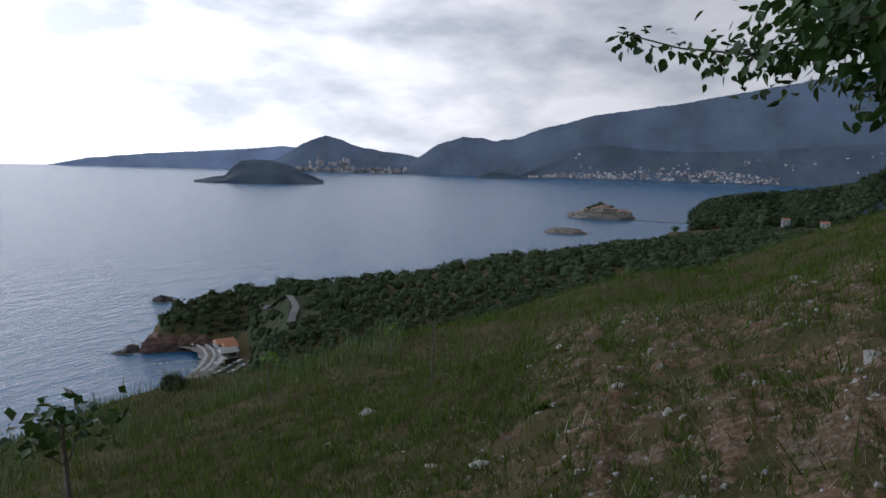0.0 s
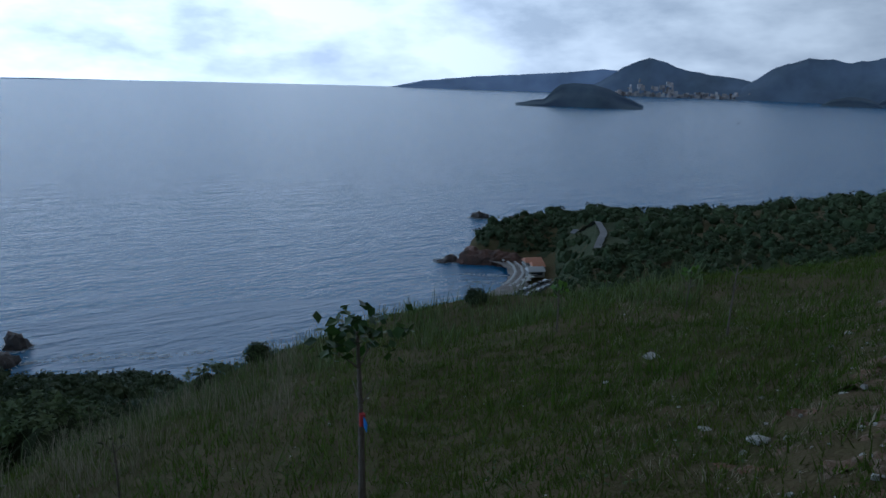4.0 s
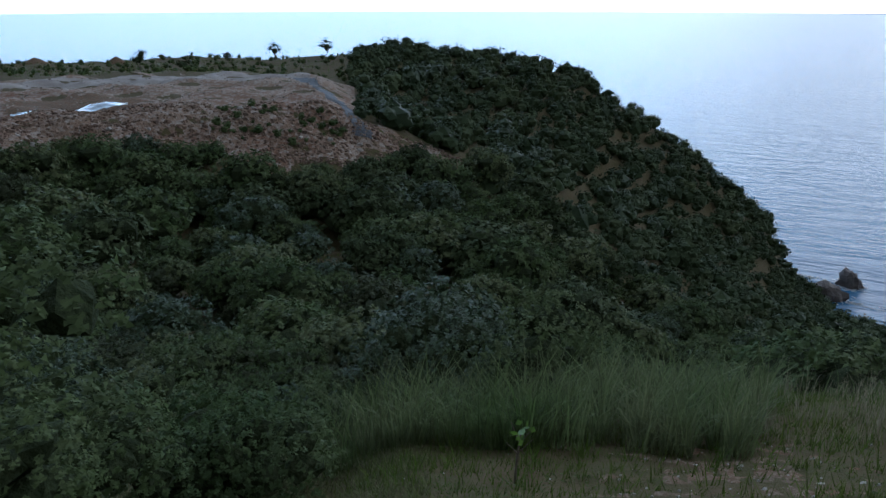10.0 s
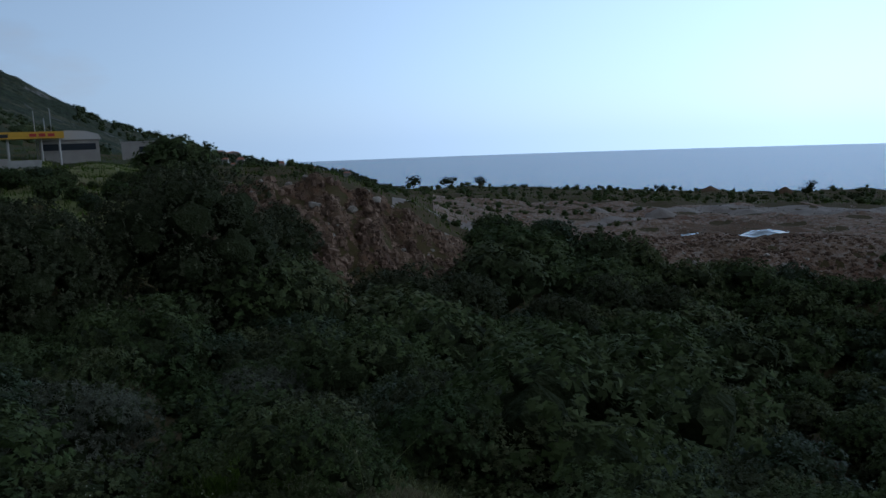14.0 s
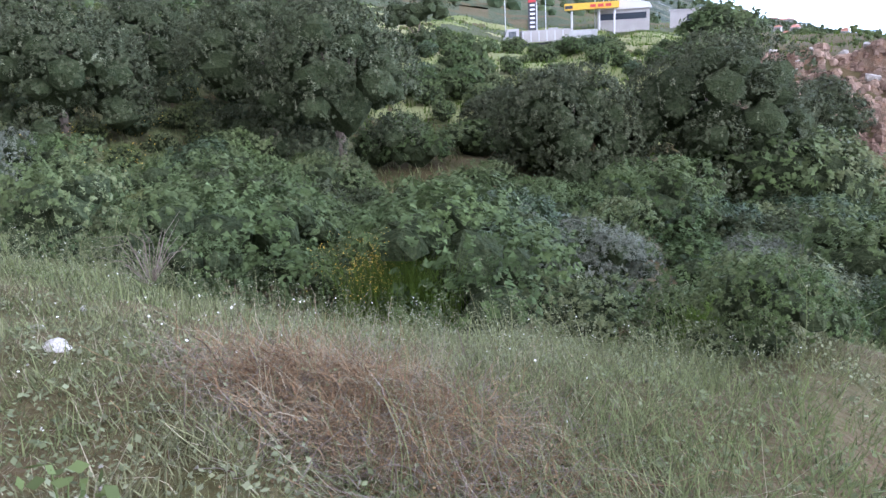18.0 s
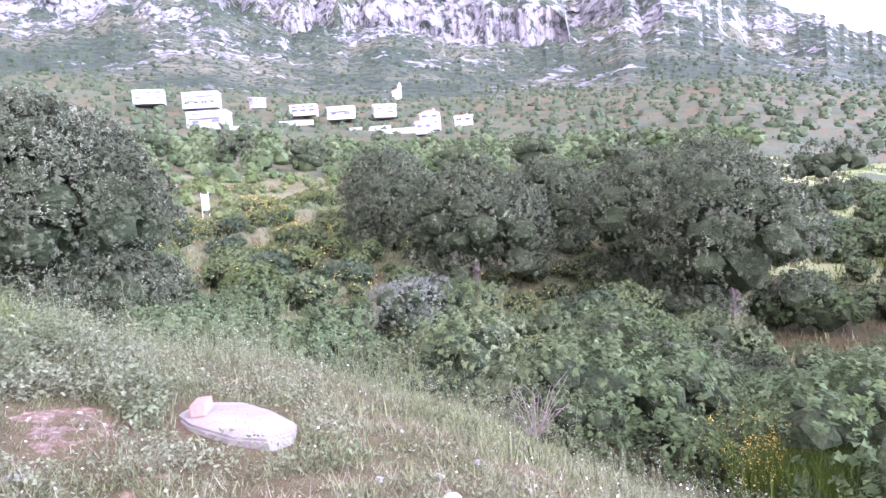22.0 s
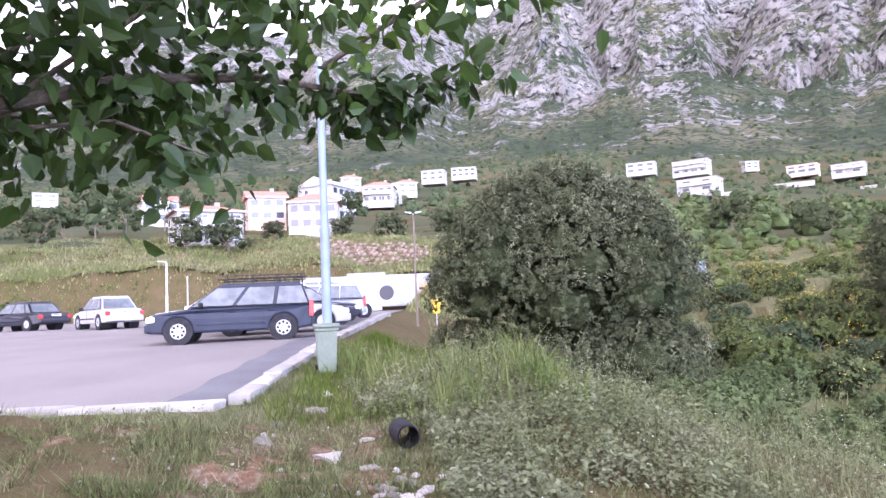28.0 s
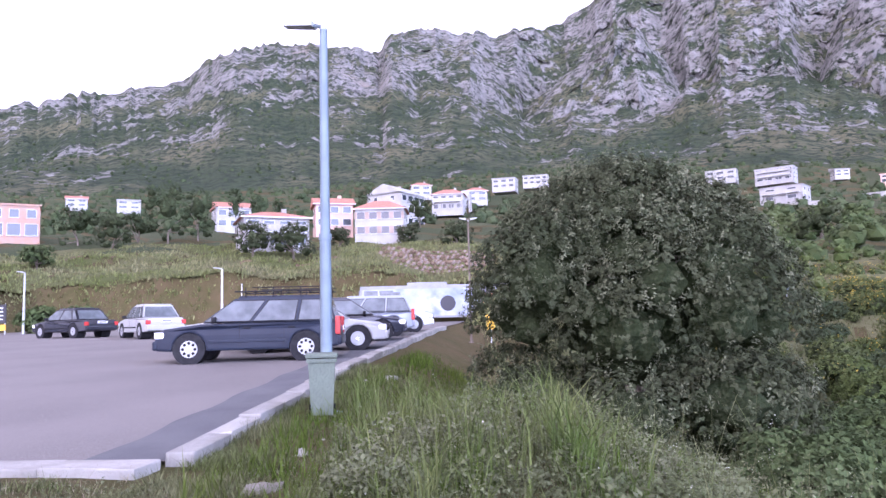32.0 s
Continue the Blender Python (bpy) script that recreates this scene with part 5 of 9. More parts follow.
        zt = H + 0.10
        for s in (-1, 1):
            part("side_rail", tube((rear_top - 0.1, s * wt, zt), (front_top + 0.05, s * wt, zt), 0.016, seg=8), "black_plastic", r)
            part("upper_rail", tube((rear_top - 0.1, s * wt, zt + 0.09), (front_top - 0.35, s * wt, zt + 0.09), 0.012, seg=8), "black_plastic", r)
            for k in range(4):
                x = rear_top + (front_top - rear_top - 0.2) * k / 3
                part("foot", tube((x, s * wt, H - 0.04), (x, s * wt, zt + 0.09), 0.014, seg=6), "black_plastic", r)
        for k in range(9):
            x = rear_top - 0.05 + (front_top - rear_top) * k / 8
            part("cross_bar", tube((x, -wt, zt), (x, wt, zt), 0.012, seg=6), "black_plastic", r)
    return c


def on_lot(x, y):
    return (x, y, float(lot_z(x)))


car("estate", on_lot(20.9, 7.5), 102, "paint_navy", "dark navy estate car with a black roof rack", 4.2, 1.68, 1.50, rack=True)
car("sedan", on_lot(34.7, 17.9), 46, "paint_white", "white saloon car seen from behind", 4.4, 1.70, 1.46)
car("sedan", on_lot(37.4, 23.4), 66, "paint_black", "black saloon car parked across the open asphalt", 4.5, 1.75, 1.42)
car("hatch", on_lot(24.1, 7.1), -78, "paint_white", "white hatchback parked nose to the kerb", 4.25, 1.76, 1.45)
car("hatch", on_lot(28.4, 7.3), -78, "paint_black", "black hatchback parked nose to the kerb", 4.1, 1.74, 1.46)
car("suv", on_lot(31.6, 7.7), 100, "paint_grey", "grey car parked tail to the kerb", 4.4, 1.8, 1.52)
car("hatch", on_lot(35.0, 7.4), -80, "paint_silver", "silver hatchback with a sloping nose", 4.2, 1.76, 1.52)
car("sedan", on_lot(26.8, 10.0), 100, "paint_white", "white car half hidden behind the navy estate", 4.2, 1.7, 1.38)

# bus
bus = thing("bus", (63.6, 9.4, float(lot_z(63)) - 0.02), 95, "white and blue painted single-deck bus", "bus")
BL, BW, BH = 12.0, 2.5, 3.0
part("body", prism([(-BL / 2, 0.35), (BL / 2, 0.35), (BL / 2 + 0.05, 1.3), (BL / 2 - 0.12, BH), (-BL / 2, BH)], BW, 0.08), "bus_body", bus)
for s in (-1, 1):
    part("mural_panel", boxed((0.9, s * (BW / 2 + 0.004), 1.62), (9.6, 0.012, 2.2)), "bus_blue", bus, "pale blue and white mural over the whole side")
    part("rear_panel", boxed((-4.9, s * (BW / 2 + 0.004), 1.35), (1.9, 0.012, 1.75)), "orange_paint", bus, "pale orange rear panel")
    for k in range(2):
        part("side_window", boxed((5.0 - k * 1.25, s * (BW / 2 + 0.008), 2.15), (1.12, 0.02, 0.95), 0, 0.004), "car_glass", bus)
    part("passenger_door", boxed((3.2, s * (BW / 2 + 0.013), 1.45), (1.15, 0.02, 2.1), 0, 0.006), "car_glass", bus, "dark glazed double door")
    part("logo_disc", tube((-1.2, s * (BW / 2 + 0.006), 1.5), (-1.2, s * (BW / 2 + 0.022), 1.5), 0.62, seg=24), "print_dark", bus, "round dark emblem")
    part("lettering_bar", boxed((-4.6, s * (BW / 2 + 0.014), 1.75), (1.3, 0.012, 0.22)), "print_dark", bus)
    for x in (3.9 - 0.3 + 1.0, -3.1):
        wheel(bus, x, s * (BW / 2 - 0.16), s, 0.48, 0.28)
part("windscreen", boxed((BL / 2 - 0.02, 0, 2.0), (0.10, 2.2, 1.3), 0, 0.02), "car_glass", bus)
part("roof_unit", boxed((0.5, 0, BH + 0.12), (3.2, 1.7, 0.26), 0, 0.06), "bus_body", bus)

# street lamps
def lamp_post(loc, h, label, double=False, mat="galvanised", turn=90):
    p = thing("street_lamp", loc, turn, label, "street lamp")
    part("base_plate", boxed((0, 0, 0.02), (0.34, 0.34, 0.04), 0, 0.006), mat, p)
    part("pole", tube((0, 0, 0), (0, 0, h * 0.45), 0.085, 0.078, 16), mat, p)
    part("upper_pole", tube((0, 0, h * 0.45), (0, 0, h), 0.070, 0.058, 16), mat, p)
    part("collar", tube((0, 0, h * 0.45 - 0.04), (0, 0, h * 0.45 + 0.04), 0.09, seg=16), mat, p)
    for d in ((1, -1) if double else (1,)):
        arm = part("arm", tube((0, 0, h + 0.05), (d * 0.22, 0, h + 0.10), 0.03, seg=8), mat, p)
        head = hexa([(d * 0.15, -0.10, h + 0.06), (d * 0.62, -0.07, h + 0.13), (d * 0.62, 0.07, h + 0.13), (d * 0.15, 0.10, h + 0.06)],
                    [(d * 0.15, -0.08, h + 0.14), (d * 0.62, -0.05, h + 0.17), (d * 0.62, 0.05, h + 0.17), (d * 0.15, 0.08, h + 0.14)])
        bmesh.ops.recalc_face_normals(head, faces=head.faces)
        part("lamp_head", head, "pole_grey", p)
    part("cap", tube((0, 0, h), (0, 0, h + 0.07), 0.045, seg=12), "pole_grey", p)
    return p


lamp_post((13.92, 3.62, 0.6), 5.45, "tall blue-grey galvanised street lamp", turn=80)
lamp_post((33.5, 3.5, 0.9), 4.9, "slim dark grey street lamp with two heads", True, "wood_pole", 100).scale = (0.6, 0.6, 1.0)
lamp_post((50, 21.5, 1.3), 4.2, "thin pale lamp pole at the car park's far edge", False, "frame_white", 90)
lamp_post((51, 36.5, 1.4), 4.4, "thin grey lamp pole by the shed", False, "pole_grey", 90)

# wheelie bin at the foot of the lamp
wb_ = thing("wheelie_bin", (13.58, 3.58, 0.60), 195, "faded green plastic wheelie bin beside the lamp post", "bin")
part("bin_body", hexa([(-0.21, -0.20, 0.06), (0.21, -0.20, 0.06), (0.21, 0.20, 0.06), (-0.21, 0.20, 0.06)], [(-0.28, -0.25, 0.92), (0.26, -0.25, 0.92), (0.26, 0.25, 0.92), (-0.28, 0.25, 0.92)]), "bin_green", wb_)
part("rim_band", boxed((-0.01, 0, 0.91), (0.60, 0.56, 0.07), 0, 0.012), "bin_green", wb_)
part("lid", boxed((0.0, 0, 0.985), (0.66, 0.60, 0.07), 0, 0.02), "bin_green", wb_)
part("lid_handle", boxed((0.33, 0, 0.97), (0.04, 0.34, 0.035), 0, 0.01), "bin_green", wb_)
part("rear_handle", tube((-0.34, -0.22, 0.93), (-0.34, 0.22, 0.93), 0.014, seg=8), "bin_green", wb_)
for s in (-1, 1):
    part("bin_wheel", tube((-0.24, s * 0.20, 0.10), (-0.24, s * 0.26, 0.10), 0.10, seg=16), "rubber", wb_)
    part("lid_hinge", boxed((-0.31, s * 0.18, 0.96), (0.06, 0.06, 0.05), 0, 0.01), "bin_green", wb_)

wb_.scale = (0.66, 0.70, 0.84)

litter = thing("litter_bin", (31.5, 2.55, 0.95), 90, "small yellow litter bin on a post", "bin")
part("post", tube((0, 0, 0), (0, 0, 0.9), 0.025), "pole_grey", litter)
part("bucket", hexa([(-0.13, -0.10, 0.5), (0.13, -0.10, 0.5), (0.13, 0.10, 0.5), (-0.13, 0.10, 0.5)], [(-0.19, -0.14, 1.02), (0.19, -0.14, 1.02), (0.19, 0.14, 1.02), (-0.19, 0.14, 1.02)]), "yellow_paint", litter)
part("rim_band", boxed((0, 0, 1.03), (0.42, 0.32, 0.05), 0, 0.01), "yellow_paint", litter)

# shed, notice board and signpost at the far edge
shed = thing("shed", (54, 43.5, 1.5), 0, "small grey sheet-metal shed beside the car park", "shed")
part("wall", boxed((0, 0, 1.1), (2.6, 3.2, 2.2), 0, 0.01), "concrete", shed)
part("roof", boxed((0, 0, 2.26), (2.9, 3.5, 0.12), 0, 0.01), "pole_grey", shed)
part("door", boxed((-1.32, 0.3, 0.95), (0.04, 0.9, 1.9), 0, 0.01), "print_dark", shed)
part("window", boxed((-1.32, -0.9, 1.35), (0.04, 0.7, 0.6), 0, 0.01), "window_dark", shed)
board = thing("notice_board", (50.5, 38.2, 1.5), 0, "dark notice board with a yellow foot", "sign")
part("panel", boxed((0, 0, 1.5), (0.1, 1.5, 1.3), 0, 0.01), "print_dark", board)
part("yellow_panel", boxed((-0.02, 0, 0.55), (0.1, 1.5, 0.4), 0, 0.01), "yellow_paint", board)
for k in range(4):
    part("text_bar", boxed((-0.056, 0, 1.9 - k * 0.26), (0.012, 1.1, 0.07)), "plate_white", board)
for s in (-1, 1):
    part("post", tube((0, s * 0.7, 0), (0, s * 0.7, 2.2), 0.04), "pole_grey", board)
sign = thing("sign_post", (48.5, 19.5, 1.45), 0, "thin pole with a small white plate", "sign")
part("pole", tube((0, 0, 0), (0, 0, 3.0), 0.035), "frame_white", sign)
part("plate", boxed((-0.05, 0, 0.9), (0.03, 0.36, 0.30), 0, 0.005), "frame_white", sign)

# drain pipe end in the bank
pipe_ob = thing("drain_pipe", (8.05, 1.78, 0.50), 196, "black corrugated drain pipe sticking out of the bank", "pipe")
pipe_ob.scale = (0.8, 0.72, 0.72)
rings = [(-0.45 + 0.06 * k + dx, rr) for k in range(9) for dx, rr in ((0.0, 0.135), (0.012, 0.15), (0.036, 0.15), (0.048, 0.135))]
pv = [(x, r_ * math.cos(a), r_ * math.sin(a)) for x, r_ in rings for a in [2 * math.pi * j / 24 for j in range(24)]]
pf = [(i * 24 + j, i * 24 + (j + 1) % 24, (i + 1) * 24 + (j + 1) % 24, (i + 1) * 24 + j) for i in range(len(rings) - 1) for j in range(24)]
array_part("ribbed_wall", (pv, pf), "black_plastic", pipe_ob)
part("inner_wall", add_tube(bmesh.new(), (-0.45, 0, 0), (0.10, 0, 0), 0.122, seg=24, caps=False), "rubber", pipe_ob)

# stone slab with a brick on it
slab = thing("stone_slab", (5.65, -1.15, float(ground_z(5.65, -1.15)) + 0.02), 0, "flat whitish stone slab lying in the grass", "stone")
bm = bmesh.new()
rim = [bm.verts.new((x, y, -0.09)) for x, y in ((0.62, 0.33), (0.20, 0.33), (-0.40, 0.20), (-0.74, 0.02), (-0.66, -0.20), (-0.40, -0.32), (0.10, -0.33), (0.55, -0.26), (0.86, -0.02), (0.84, 0.22))]
low = bm.faces.new(rim)
up_ = bmesh.ops.extrude_face_region(bm, geom=[low])
bmesh.ops.translate(bm, vec=(0, 0, 0.15), verts=[g for g in up_["geom"] if isinstance(g, bmesh.types.BMVert)])
bmesh.ops.recalc_face_normals(bm, faces=bm.faces)
bmesh.ops.bevel(bm, geom=[e for e in bm.edges if e.verts[0].co.z > 0 and e.verts[1].co.z > 0], offset=0.02, segments=2, affect="EDGES")
for v_ in bm.verts:
    v_.co += Vector((0.02, 0.02, 0.012)) * noise.noise(v_.co * 5)
part("slab_block", bm, "white_stone", slab)
brick = part("brick", boxed((0, 0, 0), (0.13, 0.31, 0.10), 0, 0.012), "terracotta")
brick.matrix_basis = pose(6.15, -1.02, float(ground_z(5.65, -1.15)) + 0.13, 0, 3, 62)
tagged(brick, "pale clay brick lying on the white slab", "brick")


# ---------------------------------------------------------------- houses
def house(loc, rz, w, d, h, label, roof="hip", walls="wall_white", storeys=2, cols=4, balcony=False, roof_mat="roof_tile", sink=1.5, shutters=False, arches=False, pitch=0.24):
    """A house facing its -y side; w along x, d deep, h to the eaves."""
    b = thing("house", loc, rz, label, "house", "village houses")
    part("wall", boxed((0, 0, (h - sink) / 2), (w, d, h + sink)), walls, b)
    o = 0.45
    if roof == "flat":
        part("roof", boxed((0, 0, h + 0.14), (w + 0.5, d + 0.5, 0.28)), walls, b, "flat white roof slab")
    elif roof == "shed":
        part("roof", hexa([(-w / 2 - o, -d / 2 - o, h), (w / 2 + o, -d / 2 - o, h), (w / 2 + o, d / 2 + o, h), (-w / 2 - o, d / 2 + o, h)],
                          [(-w / 2 - o, -d / 2 - o, h + 0.2), (w / 2 + o, -d / 2 - o, h + 0.2), (w / 2 + o, d / 2 + o, h + 1.6), (-w / 2 - o, d / 2 + o, h + 1.6)]), roof_mat, b)
    else:
        rise = min(w, d) * pitch
        ins = 0.0 if roof == "gable" else min(w, d) * 0.42
        bm = bmesh.new()
        e = [bm.verts.new(p) for p in ((-w / 2 - o, -d / 2 - o, h), (w / 2 + o, -d / 2 - o, h), (w / 2 + o, d / 2 + o, h), (-w / 2 - o, d / 2 + o, h))]
        r0, r1 = bm.verts.new((-w / 2 - o + ins, 0, h + rise)), bm.verts.new((w / 2 + o - ins, 0, h + rise))
        for f in ((e[0], e[1], r1, r0), (e[2], e[3], r0, r1), (e[1], e[2], r1), (e[3], e[0], r0), (e[3], e[2], e[1], e[0])):
            bm.faces.new(f)
        bmesh.ops.recalc_face_normals(bm, faces=bm.faces)
        rf = part("roof", bm, roof_mat, b)
        part("chimney", boxed((w * 0.2, 0.3, h + rise * 0.9), (0.6, 0.5, 1.2)), walls, rf)
        part("eaves_board", boxed((0, -d / 2 - o + 0.03, h - 0.08), (w + 2 * o, 0.06, 0.16)), "frame_white", rf)
    sh = h / storeys
    for s in range(storeys):
        for k in range(cols):
            x = -w / 2 + w * (k + 0.5) / cols
            z = s * sh + sh * 0.52
            ww, wh = min(1.3 if max(loc[0], -loc[1]) < 150 else 2.6, w / cols * 0.62), sh * 0.48
            if arches and s == 0:
                ww, wh = w / cols * 0.72, sh * 0.7
            win = part("window", boxed((x, -d / 2 - 0.01, z), (ww + 0.16, 0.08, wh + 0.16)), "frame_white", b)
            part("pane", boxed((x, -d / 2 - 0.045, z), (ww, 0.03, wh)), "window_dark", win)
            part("sill", boxed((x, -d / 2 - 0.08, z - wh / 2 - 0.1), (ww + 0.3, 0.16, 0.06)), "frame_white", win)
            if shutters:
                for q in (-1, 1):
                    part("shutter", boxed((x + q * (ww / 2 + 0.22), -d / 2 - 0.06, z), (0.36, 0.05, wh)), "shutter", win)
        for k in range(2):
            y = -d / 2 + d * (k + 0.5) / 2
            for q in (-1, 1):
                win = part("window", boxed((q * (w / 2 + 0.01), y, s * sh + sh * 0.52), (0.08, 1.1, sh * 0.45)), "frame_white", b)
                part("pane", boxed((q * (w / 2 + 0.045), y, s * sh + sh * 0.52), (0.03, 0.95, sh * 0.4)), "window_dark", win)
        if balcony and s > 0:
            bal = part("balcony", boxed((0, -d / 2 - 0.7, s * sh + 0.05), (w * 0.9, 1.4, 0.18)), "frame_white", b)
            part("railing", boxed((0, -d / 2 - 1.36, s * sh + 0.6), (w * 0.9, 0.06, 0.9)), walls, bal)
            for k in range(4):
                part("pillar", boxed((-w * 0.43 + w * 0.86 * k / 3, -d / 2 - 1.25, s * sh - sh / 2 + 0.05), (0.25, 0.25, sh)), walls, bal)
    return b



def village(az, r, w, d, h, label, turn=0.0, lift=0.0, **k):
    p = at(az, r)
    w, d, h = (w * 0.78, d * 0.82, h * 0.66) if r > 240 else (w * 0.84, d * 0.9, h * 0.9)
    if r > 240:
        k["cols"] = max(2, k.get("cols", 4) - 2)
    return house((p.x, p.y, p.z + lift), az + turn, w, d, h, label, **k)


village(290.3, 103, 9.8, 9.0, 4.7, "stone-faced house with a shallow terracotta roof", 10, 0.0, pitch=0.15, roof="hip", walls="wall_stone", cols=4, balcony=True)
village(282.2, 118, 8.8, 8.0, 4.9, "white two-storey house with a red tiled hip roof", -6, 0.2, roof="hip", cols=4, shutters=True)
village(285.9, 124, 7.0, 7.0, 4.4, "low pinkish house with a red tiled roof", 6, 1.4, roof="gable", walls="wall_pink", cols=3)
village(281.1, 182, 12, 11, 9.0, "large white gabled house above the village", 55, -1.2, roof="gable", cols=4, storeys=3, roof_mat="wall_white")
village(293.4, 175, 9, 8, 5.2, "white house with terracotta roof behind pines", 10, 1.0, roof="gable", cols=3)
village(277.0, 222, 11, 9, 5.5, "white house with a red tiled roof and terrace", -8, 2.0, roof="hip", cols=4, balcony=True)
village(274.9, 250, 9, 8, 5.5, "white house on the hillside", 5, 2.0, roof="hip", cols=3)
village(279.2, 262, 9, 8, 5.5, "white hillside house with brown roof", 5, 4.0, roof="hip", cols=3)
village(272.6, 300, 12, 9, 6.0, "long white house high on the slope", -10, 4.0, roof="flat", cols=5)
village(270.2, 330, 14, 9, 6.0, "stepped white apartment house on the slope", -6, 4.0, roof="flat", cols=6)
village(300.6, 290, 10, 8, 5.0, "white house among the trees", 0, 4.0, roof="flat", cols=4)
village(307.3, 146, 9, 8, 6.0, "unfinished house of bare brick and concrete", 0, 0.6, roof="flat", walls="brick_block", cols=3, arches=True)
village(304, 330, 10, 8, 5.0, "pale house far up the slope", 0, 4.0, roof="gable", cols=4)
village(310, 300, 10, 8, 5.0, "pale house at the slope's foot", 0, 4.0, roof="gable", cols=4)
village(252.6, 268, 17, 11, 7.0, "modern white two-storey villa with dark windows", -16, 1.6, roof="flat", cols=4, balcony=True)
village(253.0, 352, 20, 10, 8.5, "white and pink terraced apartment house", -14, 4.0, roof="flat", cols=6, storeys=3, balcony=True)
village(256.6, 360, 17, 10, 7.0, "white hillside house half hidden by a tree", -8, 3.0, roof="flat", cols=5)
village(249.0, 372, 8, 7, 4.5, "small white house with a sloping roof", 20, 4.0, roof="shed", cols=2, roof_mat="wall_white")
village(245.6, 345, 15, 9, 5.0, "unfinished pinkish frame house with open floors", -10, 2.4, roof="flat", walls="wall_pink", cols=5, arches=True)
village(242.8, 330, 15, 10, 6.0, "white villa with stepped terraces", -6, 2.6, roof="flat", cols=4, balcony=True)
village(239.5, 345, 13, 9, 5.0, "white house with a low pale gable roof", 8, 3.0, roof="gable", cols=4, roof_mat="concrete")
village(236.0, 262, 8.5, 8, 6.5, "cream house with a red hip roof", -6, 2.5, roof="hip", cols=3)
village(236.5, 246, 7, 6, 3.2, "low white annexe with a red roof", -6, 1.6, roof="gable", cols=2, storeys=1)
village(233.4, 300, 9, 6, 3.0, "low white house at the field's end", -6, 1.6, roof="gable", cols=3, storeys=1)
for az, r in ((251.0, 262), (246.5, 300), (240.8, 270), (238.2, 258)):
    p = at(az, r, 0.7)
    w_ = part("garden_wall", boxed((0, 0, 0), (16, 0.4, 2.0)), "wall_stone")
    w_.matrix_basis = pose(p.x, p.y, p.z, 0, 0, az - 4)
    tagged(w_, "low pale garden wall below the villas", "wall", "garden walls")

chapel_p = at(238.4, 560, 2)
ch = thing("chapel", chapel_p, 238, "small white chapel with a pyramid roof", "chapel")
part("nave", boxed((0, 0, 2), (7, 6, 6)), "wall_white", ch)
part("tower", boxed((2.4, 0, 4.5), (2.6, 2.6, 9)), "wall_white", ch)
part("spire", tube((2.4, 0, 9), (2.4, 0, 12), 1.8, 0.05, 4), "wall_white", ch)
part("roof", prism([(-3.8, 5), (3.8, 5), (0, 7)], 6.4), "roof_tile", ch)
rot = thing("rotunda", at(275.8, 236, 1.5), 276, "small white domed pavilion", "pavilion")
bm = bmesh.new()
bmesh.ops.create_uvsphere(bm, u_segments=16, v_segments=8, radius=2.2, matrix=Matrix.Translation((0, 0, 4.2)))
part("dome", bm, "wall_white", rot)
for k in range(8):
    a = k * math.pi / 4
    part("column", tube((2 * math.cos(a), 2 * math.sin(a), -1), (2 * math.cos(a), 2 * math.sin(a), 4.2), 0.25), "wall_white", rot)

# a few far houses along the southern coast
rngv = np.random.default_rng(31)
for k in range(26):
    az = 172.6 + 13.5 * rngv.random()
    r = 1150 + 480 * rngv.random()
    p = slope_spot(az - 360, r)
    if p.z < SEA + 6:
        continue
    s = 7 + 7 * rngv.random()
    hh = thing("house", (p.x, p.y, p.z + 1), az + 40 * (rngv.random() - 0.5), "pale far house on the wooded coast", "house", "far coast houses")
    part("wall", boxed((0, 0, 3), (s, s * 0.8, 8)), "wall_white", hh)
    part("roof", hexa([(-s * .55, -s * .45, 7), (s * .55, -s * .45, 7), (s * .55, s * .45, 7), (-s * .55, s * .45, 7)], [(-s * .3, -.1, 9.2), (s * .3, -.1, 9.2), (s * .3, .1, 9.2), (-s * .3, .1, 9.2)]), "roof_tile", hh)
    for q in range(3):
        part("window", boxed((-s * 0.3 + s * 0.3 * q, -s * 0.4 - 0.05, 4), (1.4, 0.12, 1.6)), "window_dark", hh)

# terrace walls behind the car park
for row, (r, az0, az1, hgt) in enumerate(((74, 274.5, 281.6, 1.5), (80, 274.0, 282.4, 1.5), (87, 274.0, 281.0, 1.2))):
    tw = thing("terrace_wall", (0, 0, 0), 0, "reddish dry-stone terrace wall on the slope", "wall", "terrace walls")
    blk = [rock_mesh("wall_stone_%d" % k, 20 + k + row * 5, "red_earth" if k % 2 else "gravel", (1.15, 0.6, 0.7), 0.14, 1) for k in range(3)]
    n = int(radians(az1 - az0) * r / 0.5)
    for i in range(n):
        for j in range(3):
            p = at(az0 + (az1 - az0) * (i + 0.5 * (j % 2)) / n, r + 0.10 * j)
            share("stone", blk[(i * 2 + j) % 3], tw, pose(p.x, p.y, p.z + 0.08 + j * hgt * 0.28, 0, 0, az0 + 10 * math.sin(i * 5 + j)) @ Matrix.Diagonal((0.56, 0.6, hgt * 0.5, 1)))


